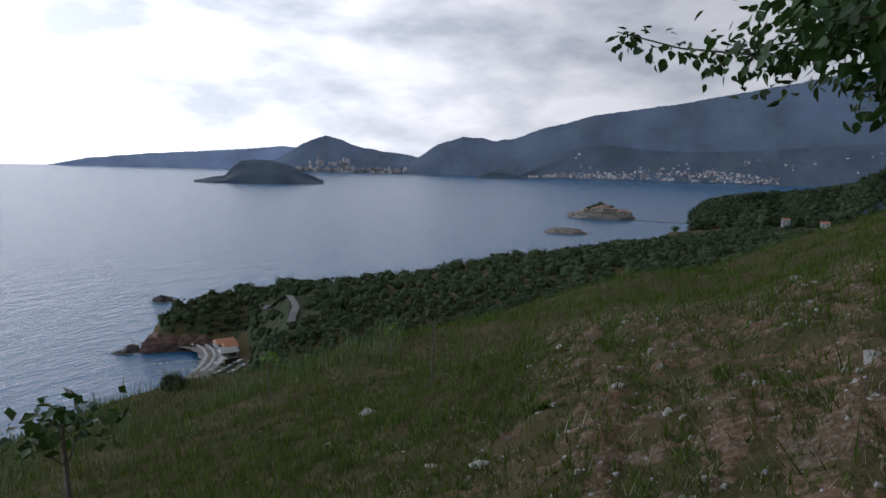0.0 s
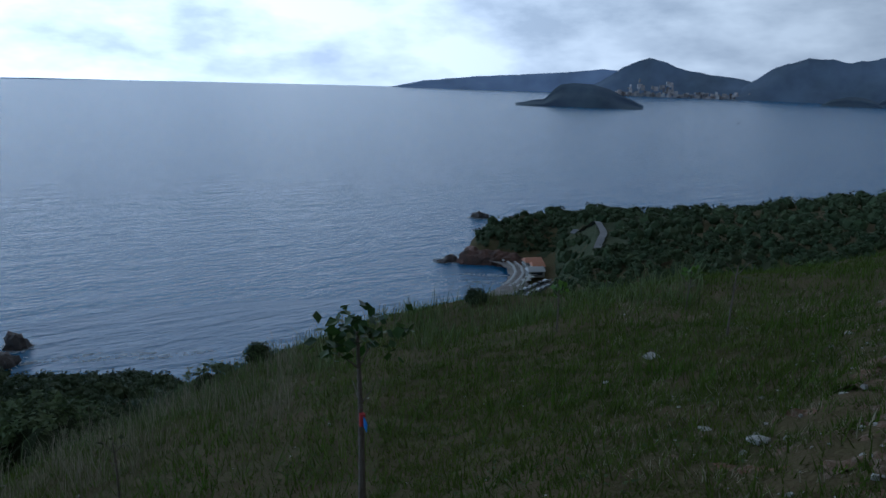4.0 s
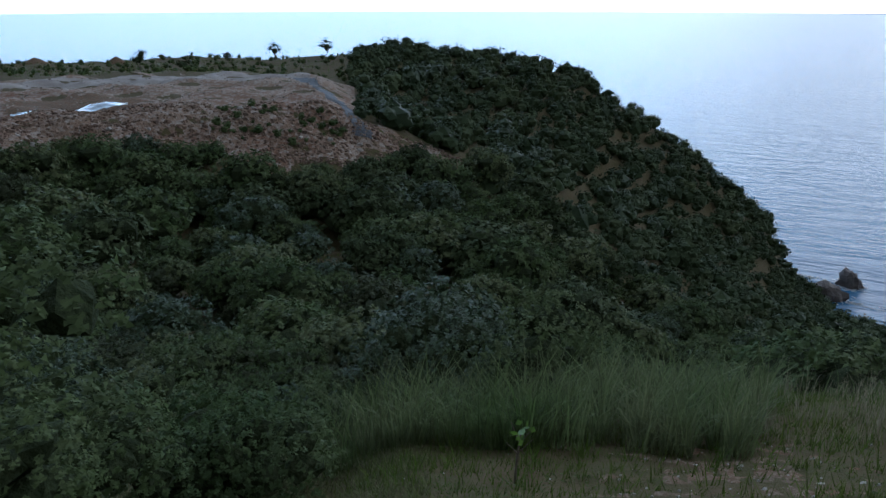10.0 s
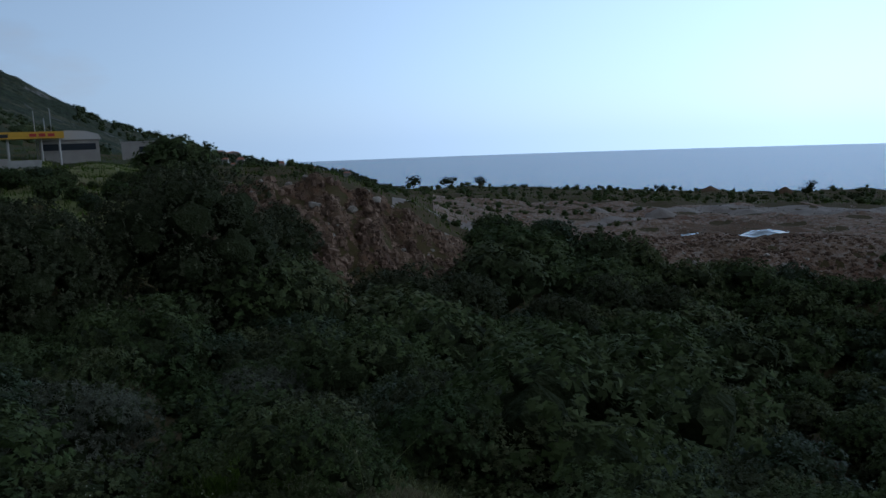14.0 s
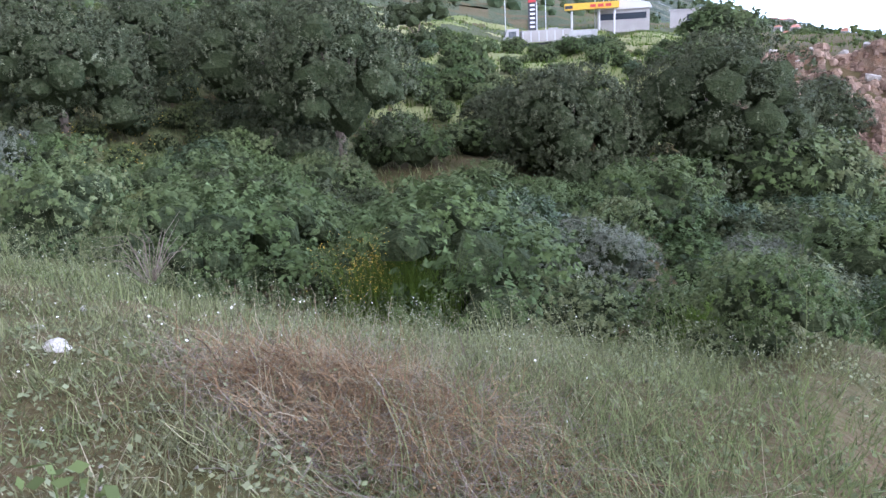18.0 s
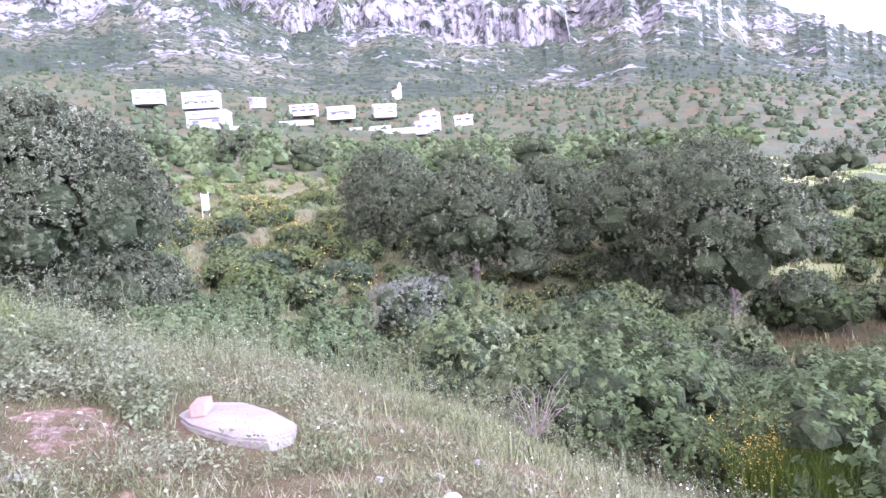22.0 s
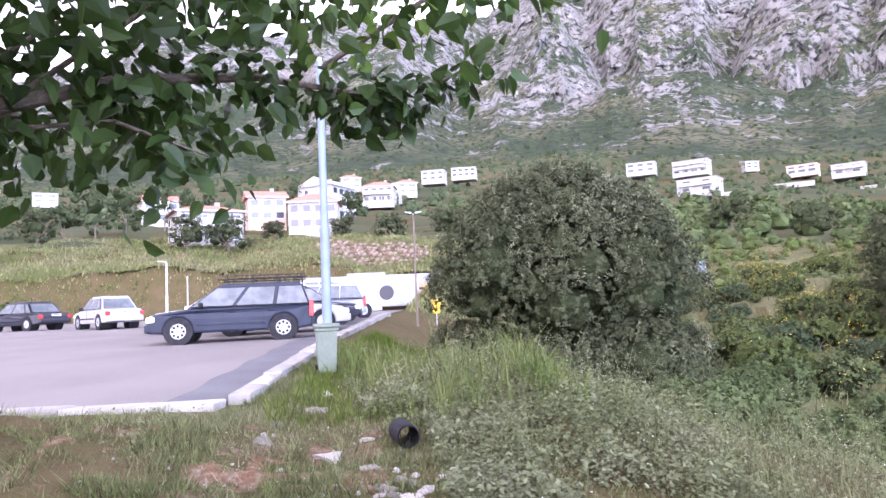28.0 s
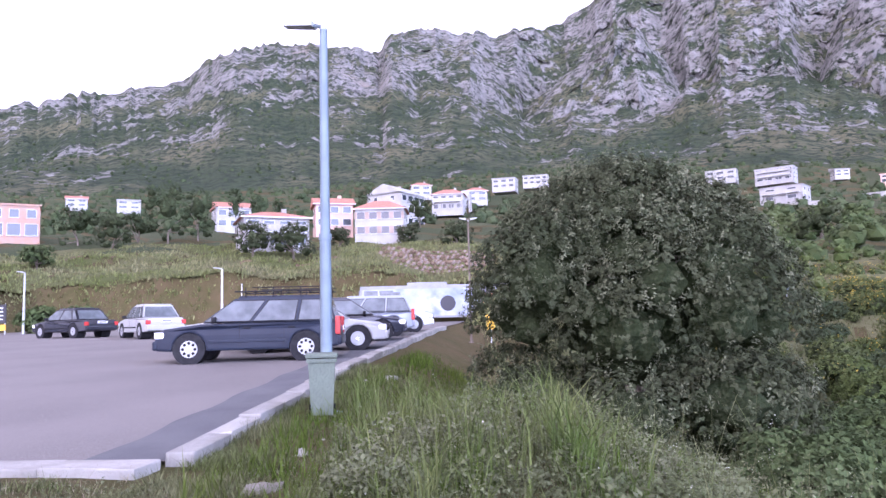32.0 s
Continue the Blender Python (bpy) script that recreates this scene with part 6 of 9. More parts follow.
# ---------------------------------------------------------------- trees and bushes as single things
def tree(loc, height, width, seed, label, leaf="oak_leaf", count=9000, size=0.075, trunk=0.22, lobes=16, low=0.12, category="tree", group="", aspect=0.6, name="tree", stems=4, shell=0.6, flowers=None, tips=0, dome=False):
    rg = np.random.default_rng(seed)
    t = thing(name, loc, rg.random() * 360, label, category, group)
    lb = random_lobes(rg, height, width, lobes, low)
    if dome:
        lb = [tuple(q * height for q in l[:4]) + (l[4],) for l in dome_lobes(rg, width / height, lobes)]
        lb += [(l[0], l[1], l[2] - height * 0.24, l[3], l[4]) for l in lb[1:] if l[2] < height * 0.45]
    # the core under the leaves is coloured dark to stand for inner shade
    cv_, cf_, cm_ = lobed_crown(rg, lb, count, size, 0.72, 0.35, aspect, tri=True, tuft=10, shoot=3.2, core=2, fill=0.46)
    new("crown", mesh_np("crown", cv_, cf_, [M[leaf], M["crown_shade"]], False, cm_)).parent = t
    if tips:
        # pale young shoots standing out of the crown
        pk = rg.integers(0, len(lb), tips)
        d = rg.normal(0, 1, (tips, 3))
        d[:, 2] = np.abs(d[:, 2]) * 0.9 + 0.15
        d /= np.linalg.norm(d, axis=1, keepdims=True)
        L = np.array(lb)[pk]
        base = L[:, :3] + d * L[:, 3:4] * np.stack([np.ones(tips), np.ones(tips), L[:, 4]], 1)
        i = np.repeat(np.arange(tips), 9)
        c = base[i] + (d * 0.5 + np.array([0, 0, 0.9]))[i] * (rg.random((len(i), 1)) * 0.22) + rg.normal(0, 0.03, (len(i), 3))
        array_part("young_foliage", leaf_tris(c, d[i], size * 0.9 * (0.6 + 0.7 * rg.random(len(i))), rg, 0.5), "oak_tip", t, "pale grey-green young shoots")
    bm = bmesh.new()
    fork = height * (0.12 + 0.1 * rg.random())
    add_tube(bm, (0, 0, -0.3), (0, 0, fork), trunk, trunk * 0.8, 8)
    part("trunk", bm, "bark", t)
    for k in range(min(stems, len(lb) - 1)):
        e = lb[1 + k]
        mid = Vector((e[0] * 0.4, e[1] * 0.4, fork + (e[2] - fork) * 0.55))
        bm = bmesh.new()
        add_tube(bm, (0, 0, fork - 0.05), mid, trunk * 0.55, trunk * 0.35, 6)
        add_tube(bm, mid, (e[0], e[1], e[2]), trunk * 0.35, trunk * 0.12, 6)
        part("limb", bm, "bark", t)
    if flowers:
        c = np.array([l[:3] for l in lb])[rg.integers(0, len(lb), flowers[1])] + 0
        rr = np.array([l[3] for l in lb])
        d = rg.normal(0, 1, (flowers[1], 3))
        d[:, 2] = np.abs(d[:, 2]) + 0.4
        d /= np.linalg.norm(d, axis=1, keepdims=True)
        pk = rg.integers(0, len(lb), flowers[1])
        c = np.array([l[:3] for l in lb])[pk] + d * rr[pk][:, None]
        array_part("blossom", leaf_quads(c, d, flowers[2] * (0.6 + 0.8 * rg.random(flowers[1])), rg, 0.8), flowers[0], t)
    return t


def ground_at(x, y, dz=0.0):
    return (x, y, float(ground_z(x, y)) + dz)


# the large evergreen oak beside the car park
tree(ground_at(18.6, -1.1, -0.1), 6.1, 6.6, 11, "large round evergreen oak with grey-green leaves", count=120000, size=0.030, trunk=0.26, lobes=40, low=0.04, stems=8, shell=0.62, tips=3000, dome=True)
# oaks across the ravine head
for i, (x, y, h, w, lab) in enumerate((
        (29.5, -21.5, 6.6, 8.0, "broad dark oak at the edge of the field"), (25.0, -30.5, 9.0, 9.6, "tall spreading oak over dark undergrowth"),
        (18.6, -27.0, 8.6, 8.6, "dense evergreen oak with a rounded crown"), (9.5, -31.0, 5.4, 7.6, "dark evergreen oak above the ravine"),
        (3.6, -34.5, 8.6, 9.4, "dark evergreen oak above the ravine"), (14.0, -37.0, 3.4, 6.0, "dark evergreen oak above the ravine"),
        (34.5, -31.0, 7.5, 8.5, "spreading oak behind the shrubs"), (38.5, -22.5, 5.6, 6.4, "smaller round oak in the field"),
        (30.0, -42.0, 8.0, 9.0, "spreading oak behind the shrubs"), (47.0, -27.0, 6.5, 8.0, "round oak in the rough field"))):
    tree(ground_at(x, y, -0.1), h, w, 40 + i, lab, count=36000, size=0.050, trunk=0.24, lobes=26, group="oaks by the ravine", low=0.03, stems=6, tips=420, dome=True)
for i, (x, y, h, w) in enumerate(((-7.5, -43, 6.2, 7.0), (-13, -48, 5.8, 6.2), (-21, -50, 6.0, 6.6), (-29, -58, 7.6, 8.2), (-37, -62, 6.2, 7), (-1, -50, 6.0, 5.5))):
    tree(ground_at(x, y, -0.1), h, w, 70 + i, "dark evergreen oak in the ravine below the site", count=9000, size=0.095, trunk=0.22, lobes=18, group="oaks in the ravine", low=0.04, dome=True, leaf="oak_leaf")
# grey-leaved bushes
for i, (x, y, h, w) in enumerate(((21.6, -12.6, 2.5, 3.7), (3.2, -12.6, 2.0, 2.3), (5.6, -15.5, 2.2, 2.6), (-20.5, -17.5, 2.6, 3.2), (0.4, -15.8, 2.1, 2.2), (-4.0, -20.5, 2.4, 2.6))):
    tree(ground_at(x, y, -0.1), h, w, 90 + i, "silvery grey-leaved bush with dense upright shoots", "grey_leaf", 12000, 0.034, 0.06, 20, category="bush", name="bush", group="grey bushes", aspect=0.3)
# yellow-green shrubs among the maquis, some in flower
for i, (x, y, h, w, fl) in enumerate(((7.2, -12.0, 1.7, 2.4, None), (9.8, -14.5, 1.9, 2.6, None), (12.5, -13.2, 1.6, 2.6, None), (5.4, -18.5, 2.3, 3.0, None), (-1.5, -17.0, 2.2, 2.6, None), (15.0, -17.8, 2.2, 3.2, None),
                                      (10.5, -19.5, 2.4, 3.0, None), (-5.2, -15.5, 1.9, 2.4, None), (-8.5, -18.0, 2.2, 2.6, None), (44, -18, 1.7, 3.6, 300), (52, -19.5, 1.8, 4.0, 380), (60, -22, 2.0, 4.5, 420), (40, -14.5, 1.3, 2.6, 120), (66, -30, 2.0, 5, 380), (50, -13, 1.6, 3.2, 160), (33.5, -13.5, 1.4, 2.4, None),
                                      (27.0, -9.0, 1.6, 2.8, None), (22.5, -7.2, 1.5, 2.6, None), (17.0, -7.5, 1.5, 2.4, None), (14.2, -5.6, 1.3, 2.3, None), (25.5, -5.2, 1.6, 2.8, None), (30.5, -6.5, 1.8, 2.8, None), (35.5, -3.8, 2.0, 3.2, None), (15.2, -3.0, 1.1, 2.2, None), (17.2, -4.4, 1.3, 2.4, None), (19.8, -4.8, 1.4, 2.6, None), (13.2, -2.4, 0.9, 1.8, None), (21.8, -3.6, 1.3, 2.4, None), (11.6, -3.6, 1.0, 2.0, None), (10.2, -5.4, 1.1, 2.2, None))):
    tree(ground_at(x, y, -0.08), h, w, 120 + i, "yellow flowering broom shrub in the rough field" if fl else "leafy green shrub among the maquis", "field_leaf" if x > 26 else "maquis_leaf", 6500, 0.042 if y > -25 else 0.06, 0.05, 14, category="shrub", name="shrub",
         group="shrubs round the ravine", flowers=("yellow_flower", fl, 0.034) if fl else None)
# skyline trees beyond the building site
for i, (az, r, h, w) in enumerate(((139.4, 196, 5.2, 4.6), (130.0, 238, 5.6, 4.6), (126.2, 236, 6.4, 5.0), (133.4, 240, 3.4, 2.8), (136.4, 215, 3.0, 5.5), (168.2, 205, 4.2, 5.2), (165.5, 214, 3.8, 7.0), (163.0, 216, 4.2, 4.0), (149.5, 220, 3.0, 4.5), (107.6, 250, 4.0, 3.0), (112.4, 251, 3.2, 2.6))):
    p = at(az, r, -0.1)
    tree(p, h, w, 160 + i, "small dark tree on the skyline of the plateau", "far_leaf", 1100, 0.10, 0.12, 9, group="skyline trees", low=0.45)
# conifers and round trees by the red-roofed houses
for i, (az, r, h, w, lf) in enumerate(((297.6, 122, 10.5, 7.5, "far_leaf"), (295.6, 128, 10, 6, "far_leaf"), (299.5, 124, 6.5, 6, "far_leaf"), (293.0, 140, 9.5, 3.2, "far_leaf"), (291.4, 142, 8.5, 3.0, "far_leaf"), (289.9, 145, 8.0, 3.0, "far_leaf"),
                                       (291.6, 93, 4.6, 4.2, "oak_leaf"), (288.7, 93, 4.8, 5.4, "oak_leaf"), (279.3, 150, 6.5, 6, "far_leaf"), (303.4, 128, 7, 7, "far_leaf"), (301.2, 118, 5.5, 6, "oak_leaf"), (283.6, 150, 9, 4, "far_leaf"), (280.2, 112, 3.0, 4.2, "oak_leaf"), (285.4, 106, 2.8, 3.4, "oak_leaf"),
                                       (276.5, 108, 3.5, 5.2, "oak_leaf"), (271.8, 118, 4.6, 7, "oak_leaf"), (266, 96, 5.0, 7, "oak_leaf"), (262, 108, 5.5, 7.5, "oak_leaf"), (257.5, 120, 6, 9, "oak_leaf"), (251, 130, 6, 9, "oak_leaf"), (245.5, 118, 5.5, 9, "oak_leaf"), (240.5, 110, 6, 9, "oak_leaf"), (234, 96, 6, 9, "oak_leaf"), (228.5, 88, 6.5, 9, "oak_leaf"), (222, 84, 7, 9, "oak_leaf"), (215, 82, 6.5, 9, "oak_leaf"), (208, 74, 6, 8, "oak_leaf"),
                                       (305.5, 92, 2.2, 3.6, "maquis_leaf"), (302.4, 66, 1.8, 2.6, "maquis_leaf"), (305.0, 64, 1.9, 2.6, "maquis_leaf"))):
    p = at(az, r, -0.1)
    tree(p, h, w, 200 + i, "dark conifer beside the red-roofed houses" if w < 4 and h > 7 else "round bushy tree on the terraced slope", lf, 2200, 0.11, 0.16, 14, group="slope trees", low=0.1)

# mulberry over the path
mul = thing("mulberry_tree", ground_at(2.7, 3.35, -0.05), 0, "leafy mulberry tree with toothed leaves overhanging the path", "tree")
o = Vector((2.7, 3.35, float(ground_z(2.7, 3.35)) - 0.05))
rgm = np.random.default_rng(5)


def limb(points, r0, r1, name="limb"):
    bm = bmesh.new()
    n = len(points) - 1
    for i in range(n):
        a, b = Vector(points[i]) - o, Vector(points[i + 1]) - o
        add_tube(bm, a, b, r0 + (r1 - r0) * i / n, r0 + (r1 - r0) * (i + 1) / n, 8)
    part(name, bm, "bark", mul)


limb([tuple(o), (2.72, 3.3, 0.9), (2.66, 3.26, 1.75)], 0.11, 0.09, "trunk")
SPRAYS = []


def spray(points, leaves, spread_, size, light=False):
    """A leafy branch: the wood and its leaves hanging to either side."""
    limb(points, 0.010, 0.003, "branch")
    pts = np.array(points, float)
    leaves = int(leaves * 3.1)
    seg = rgm.integers(0, len(pts) - 1, leaves)
    f = rgm.random((leaves, 1))
    c = pts[seg] * (1 - f) + pts[seg + 1] * f
    d = rgm.normal(0, 1, (leaves, 3)) * np.array([1, 1, 0.7])
    c = c + d * spread_ - np.array([0, 0, 0.03])
    SPRAYS.append((c, d, 0.62 * size * (0.6 + 0.6 * rgm.random(leaves)), light))


limb([(2.66, 3.26, 1.7), (3.2, 2.75, 2.12), (3.55, 2.2, 2.36), (3.74, 1.83, 2.41), (3.88, 1.43, 2.36)], 0.035, 0.007)
limb([(2.66, 3.26, 1.7), (1.9, 3.6, 2.1), (0.7, 3.9, 2.35), (-0.5, 4.05, 2.25)], 0.05, 0.012)
limb([(2.66, 3.26, 1.7), (2.9, 3.4, 2.8), (2.6, 3.3, 3.9)], 0.07, 0.02)
limb([(2.66, 3.26, 1.7), (2.2, 2.6, 2.1), (1.75, 1.8, 2.2), (1.45, 1.2, 2.3), (1.43, 0.95, 2.34)], 0.014, 0.004)
limb([(1.9, 3.6, 2.1), (1.0, 2.9, 2.2), (0.3, 2.35, 2.06)], 0.03, 0.008)
# sprays towards the car park
spray([(3.5, 2.3, 2.34), (3.74, 1.83, 2.41), (3.85, 1.54, 2.37), (3.9, 1.3, 2.36)], 92, 0.085, 0.062)
spray([(3.85, 1.5, 2.37), (3.9, 1.25, 2.40), (3.88, 1.05, 2.49)], 26, 0.06, 0.060)
spray([(3.2, 2.6, 2.12), (3.5, 2.2, 2.22), (3.6, 1.95, 2.12)], 50, 0.12, 0.062)
spray([(3.7, 1.6, 2.42), (3.54, 1.1, 2.65), (3.42, 0.98, 3.0)], 26, 0.05, 0.055, True)
spray([(3.2, 2.75, 2.12), (3.4, 2.2, 2.55), (3.5, 1.7, 2.7)], 110, 0.17, 0.064)
spray([(3.2, 2.75, 2.12), (3.0, 2.2, 2.55), (2.9, 1.8, 2.62)], 120, 0.18, 0.064)
spray([(3.0, 2.9, 2.0), (2.9, 2.4, 2.8), (2.8, 1.9, 3.05)], 110, 0.2, 0.064)
spray([(3.4, 2.4, 2.3), (3.6, 1.9, 2.75), (3.7, 1.5, 2.95)], 100, 0.17, 0.062)
spray([(2.9, 2.9, 2.1), (2.4, 2.4, 2.5), (2.2, 2.1, 2.7)], 110, 0.2, 0.064)
spray([(3.3, 2.6, 2.2), (3.9, 2.4, 2.35), (4.3, 2.2, 2.42)], 80, 0.16, 0.062)
spray([(1.75, 1.8, 2.2), (1.45, 1.2, 2.3), (1.43, 0.82, 2.35)], 46, 0.10, 0.066)
spray([(2.3, 1.5, 2.7), (2.28, 0.98, 2.85), (2.2, 0.75, 3.02)], 40, 0.07, 0.055)
spray([(3.0, 2.0, 2.5), (3.4, 1.3, 2.55), (3.45, 0.95, 2.5)], 60, 0.12, 0.060)
spray([(1.7, 1.9, 2.2), (1.45, 1.72, 2.32), (1.25, 1.55, 2.42)], 26, 0.09, 0.066)
spray([(1.9, 2.2, 2.15), (1.7, 2.0, 2.05), (1.55, 1.85, 2.0)], 34, 0.11, 0.064)
# sprays towards the bay
spray([(0.4, 3.95, 2.35), (-0.5, 4.05, 2.13), (-1.0, 4.08, 2.2), (-1.34, 4.03, 2.30)], 34, 0.055, 0.050)
spray([(0.2, 3.95, 2.35), (-0.3, 3.95, 2.2), (-0.75, 3.95, 2.15)], 120, 0.12, 0.050)
spray([(0.2, 3.95, 2.35), (-0.45, 4.0, 2.5), (-0.8, 4.0, 2.75)], 60, 0.08, 0.048)
spray([(0.7, 3.9, 2.35), (0.1, 3.75, 2.28), (-0.3, 3.65, 2.22)], 170, 0.13, 0.050)
spray([(0.9, 3.7, 2.3), (0.3, 3.2, 2.15), (-0.2, 2.8, 2.08)], 150, 0.17, 0.060)
spray([(1.2, 3.7, 2.3), (0.6, 3.1, 2.05), (0.15, 2.95, 1.95)], 130, 0.16, 0.058)
spray([(0.7, 3.9, 2.35), (0.1, 3.9, 2.3), (-0.5, 3.8, 2.3)], 150, 0.15, 0.052)
spray([(1.0, 2.9, 2.2), (0.35, 2.45, 2.1), (0.12, 2.25, 2.02)], 60, 0.12, 0.060)
spray([(0.35, 3.3, 2.2), (0.08, 3.08, 2.0), (-0.08, 3.0, 1.86)], 80, 0.085, 0.046)
spray([(0.5, 3.5, 2.3), (0.0, 3.2, 2.22), (-0.32, 3.05, 2.2)], 120, 0.12, 0.050)
# the rest of the crown
for k in range(14):
    a = rgm.random() * 2 * math.pi
    q = (2.6 + 1.2 * math.cos(a), 3.9 + 1.0 * math.sin(a), 2.5 + 1.6 * rgm.random())
    spray([(2.66, 3.3, 2.2 + 1.2 * rgm.random()), ((q[0] + 2.6) / 2, (q[1] + 3.5) / 2, q[2] - 0.1), q], 130, 0.26, 0.066)


def toothed_leaves(c, d, size):
    """Heart-shaped leaves of six points, folded a little along the midrib and hanging."""
    k = len(c)
    n = d + rgm.normal(0, 0.5, (k, 3)) + np.array([0, 0, 0.8])
    n /= np.linalg.norm(n, axis=1, keepdims=True)
    u = rgm.normal(0, 1, (k, 3)) + np.array([0, 0, -0.9])
    u -= n * np.sum(u * n, 1, keepdims=True)
    u /= np.linalg.norm(u, axis=1, keepdims=True)
    w = np.cross(n, u)
    s = size[:, None]
    pts = [(0, 0, 0), (0.35, 0.62, 0.10), (1.0, 0.66, 0.12), (2.0, 0, -0.1), (1.0, -0.66, 0.12), (0.35, -0.62, 0.10), (1.0, 0, -0.06)]
    v = np.stack([c + u * s * a + w * s * b + n * s * h for a, b, h in pts], 1).reshape(-1, 3)
    o7 = np.arange(k)[:, None] * 7
    tri = np.array([(0, 1, 6), (1, 2, 6), (2, 3, 6), (3, 4, 6), (4, 5, 6), (5, 0, 6)])
    return v, (o7[:, :, None] + tri[None].reshape(1, 1, -1)).reshape(-1, 3)


for flag, mat_, nm in ((False, "mulberry_leaf", "foliage"), (True, "fresh_leaf", "young_shoot")):
    vf = join([toothed_leaves(c - np.array(o), d, s) for c, d, s, l in SPRAYS if l == flag])
    array_part(nm, vf, mat_, mul)["kind"] = "stuff"


# saplings on the slope
def sapling(x, y, h, seed, label, leaves=26, tag=False, leaf=0.09, mat_="oak_leaf", lean=0.08, thick=0.022):
    rg = np.random.default_rng(seed)
    t = thing("sapling", ground_at(x, y, -0.03), 0, label, "sapling", "young trees on the slope")
    bm = bmesh.new()
    pts = [Vector((lean * h * (k / 5) ** 2 * math.cos(seed), lean * h * (k / 5) ** 2 * math.sin(seed), h * k / 5)) for k in range(6)]
    for k in range(5):
        add_tube(bm, pts[k], pts[k + 1], thick * (1 - 0.12 * k), thick * (1 - 0.12 * (k + 1)), 7)
    part("stem", bm, "bark", t)
    for k in range(4):
        a = seed + k * 1.7
        b0 = pts[3 + k % 2]
        b1 = b0 + Vector((0.22 * math.cos(a), 0.22 * math.sin(a), 0.16 + 0.05 * k))
        part("twig", tube(b0, b1, 0.009, 0.004, 6), "bark", t)
    if leaves:
        c = np.array(pts[5]) + rg.normal(0, 1, (leaves, 3)) * np.array([0.17, 0.17, 0.09]) * h / 1.4
        d = rg.normal(0, 0.6, (leaves, 3)) + np.array([0, 0, 0.7])
        array_part("foliage", leaf_quads(c, d, leaf * (0.6 + 0.7 * rg.random(leaves)), rg, 0.75, 0.3), mat_, t)
    if tag:
        part("label_tag", hexa([(0.02, -0.004, h * 0.50), (0.09, -0.004, h * 0.47), (0.09, 0.004, h * 0.47), (0.02, 0.004, h * 0.50)], [(0.03, -0.004, h * 0.55), (0.10, -0.004, h * 0.52), (0.10, 0.004, h * 0.52), (0.03, 0.004, h * 0.55)]), "blue_tag", t, "blue plastic tag")
        part("tie", tube((0, 0, h * 0.49), (0, 0, h * 0.56), 0.03), "sign_red", t, "dark red tie round the stem")
    return t


sapling(-5.66, 3.45, 1.78, 3, "young fig tree with lobed leaves and a blue tag", 110, True, 0.066, "mulberry_leaf", thick=0.040)
sapling(-6.79, 11.04, 1.35, 8, "small dark sapling in the grass", 30, False, 0.08)
sapling(-10.9, 2.1, 1.0, 12, "thin bare sapling beside a stake", 5, False, 0.05)
sapling(-7.9, -2.85, 0.85, 15, "thin sapling with a few bright leaves", 12, False, 0.07, "fresh_leaf")
sapling(-10.6, 10.8, 1.0, 18, "small leafy sapling in tall grass", 20, False, 0.07, "fresh_leaf")
sapling(-9.5, 13.6, 0.9, 19, "small pale green sapling", 26, False, 0.07, "fresh_leaf")


# ---------------------------------------------------------------- grass, weeds and stones round the viewer
rg = np.random.default_rng(77)


def off_site(x, y):
    """The bare levelled ground, its fill slope and the spoil heap."""
    az, r = np.degrees(np.arctan2(-x, y)) % 360, np.hypot(x, y)
    return ((az > 124) & (az < 160) & (r > 96) & (r < 165)) | ((az > 164.5) & (az < 184.5) & (r > 53) & (r < 73))


def cover(name, label, mat_, n, az0, az1, r0, r1, height, width, lean=0.5, wave=0.0, cut=0.0, seed=0, power=0.6, off_scar=False, simple=False):
    x, y = sector(rg, n, az0, az1, r0, r1, power)
    keep = (lot_free(x, y) > 0.15) & ~off_site(x, y) & (np.hypot((x - 5.7) / 0.88, (y + 1.15) / 0.42) > 1)
    if wave:
        keep &= patchy(x, y, wave, seed, cut)
    if off_scar:
        keep &= ~scar(x, y) | (bumps(x, y, 0.8, 61) + 0.6 * bumps(x, y, 0.3, 62) > 0.0)
    x, y = x[keep], y[keep]
    height = height * np.clip(0.75 + 0.55 * bumps(x, y, 1.1, seed + 40) + 0.45 * bumps(x, y, 0.37, seed + 41), 0.25, 2.2)
    ob = new(name, mesh_np(name, *blades(rg, x, y, height, width, lean, None, simple), M[mat_]))
    return tagged(ob, label, "grass", kind="stuff")


def scar_depth(x, y):
    """Below 1 on the bare stony earth of the slope, of the paths and beside the slab."""
    a = 1.0 - 0.6 * np.clip(stony_side(x, y), -2, 1.2) + 1.2 * (np.clip((4 - y) / 2, 0, 1) + np.clip((y - 17) / 3, 0, 1) + np.clip((x - 2.2) / 2, 0, 1)) + 0.2 * bumps(x, y, 1.5, 5)
    b = np.hypot((x + 9.6) / 2.6, (y + 0.3) / 1.6) + 0.2 * bumps(x, y, 1.5, 6)
    c = np.hypot((x - 3.2) / 1.5, (y - 0.2) / 1.0) + 0.2 * bumps(x, y, 1.2, 7)
    d = np.hypot((x - 1.5) / 4.5, (y - 5.5) / 3.0) + 0.25 * bumps(x, y, 2.0, 8)
    e = np.hypot((x - 6.6) / 3.2, (y - 2.7) / 1.4) + 0.2 * bumps(x, y, 1.3, 9)
    f = np.hypot((x - 6.2) / 1.0, (y - 0.05) / 0.5) + 0.2 * bumps(x, y, 0.9, 10)
    return np.minimum(np.minimum(np.minimum(a, b), np.minimum(c, d)), np.minimum(e, f))


def scar(x, y):
    return scar_depth(x, y) < 0.95


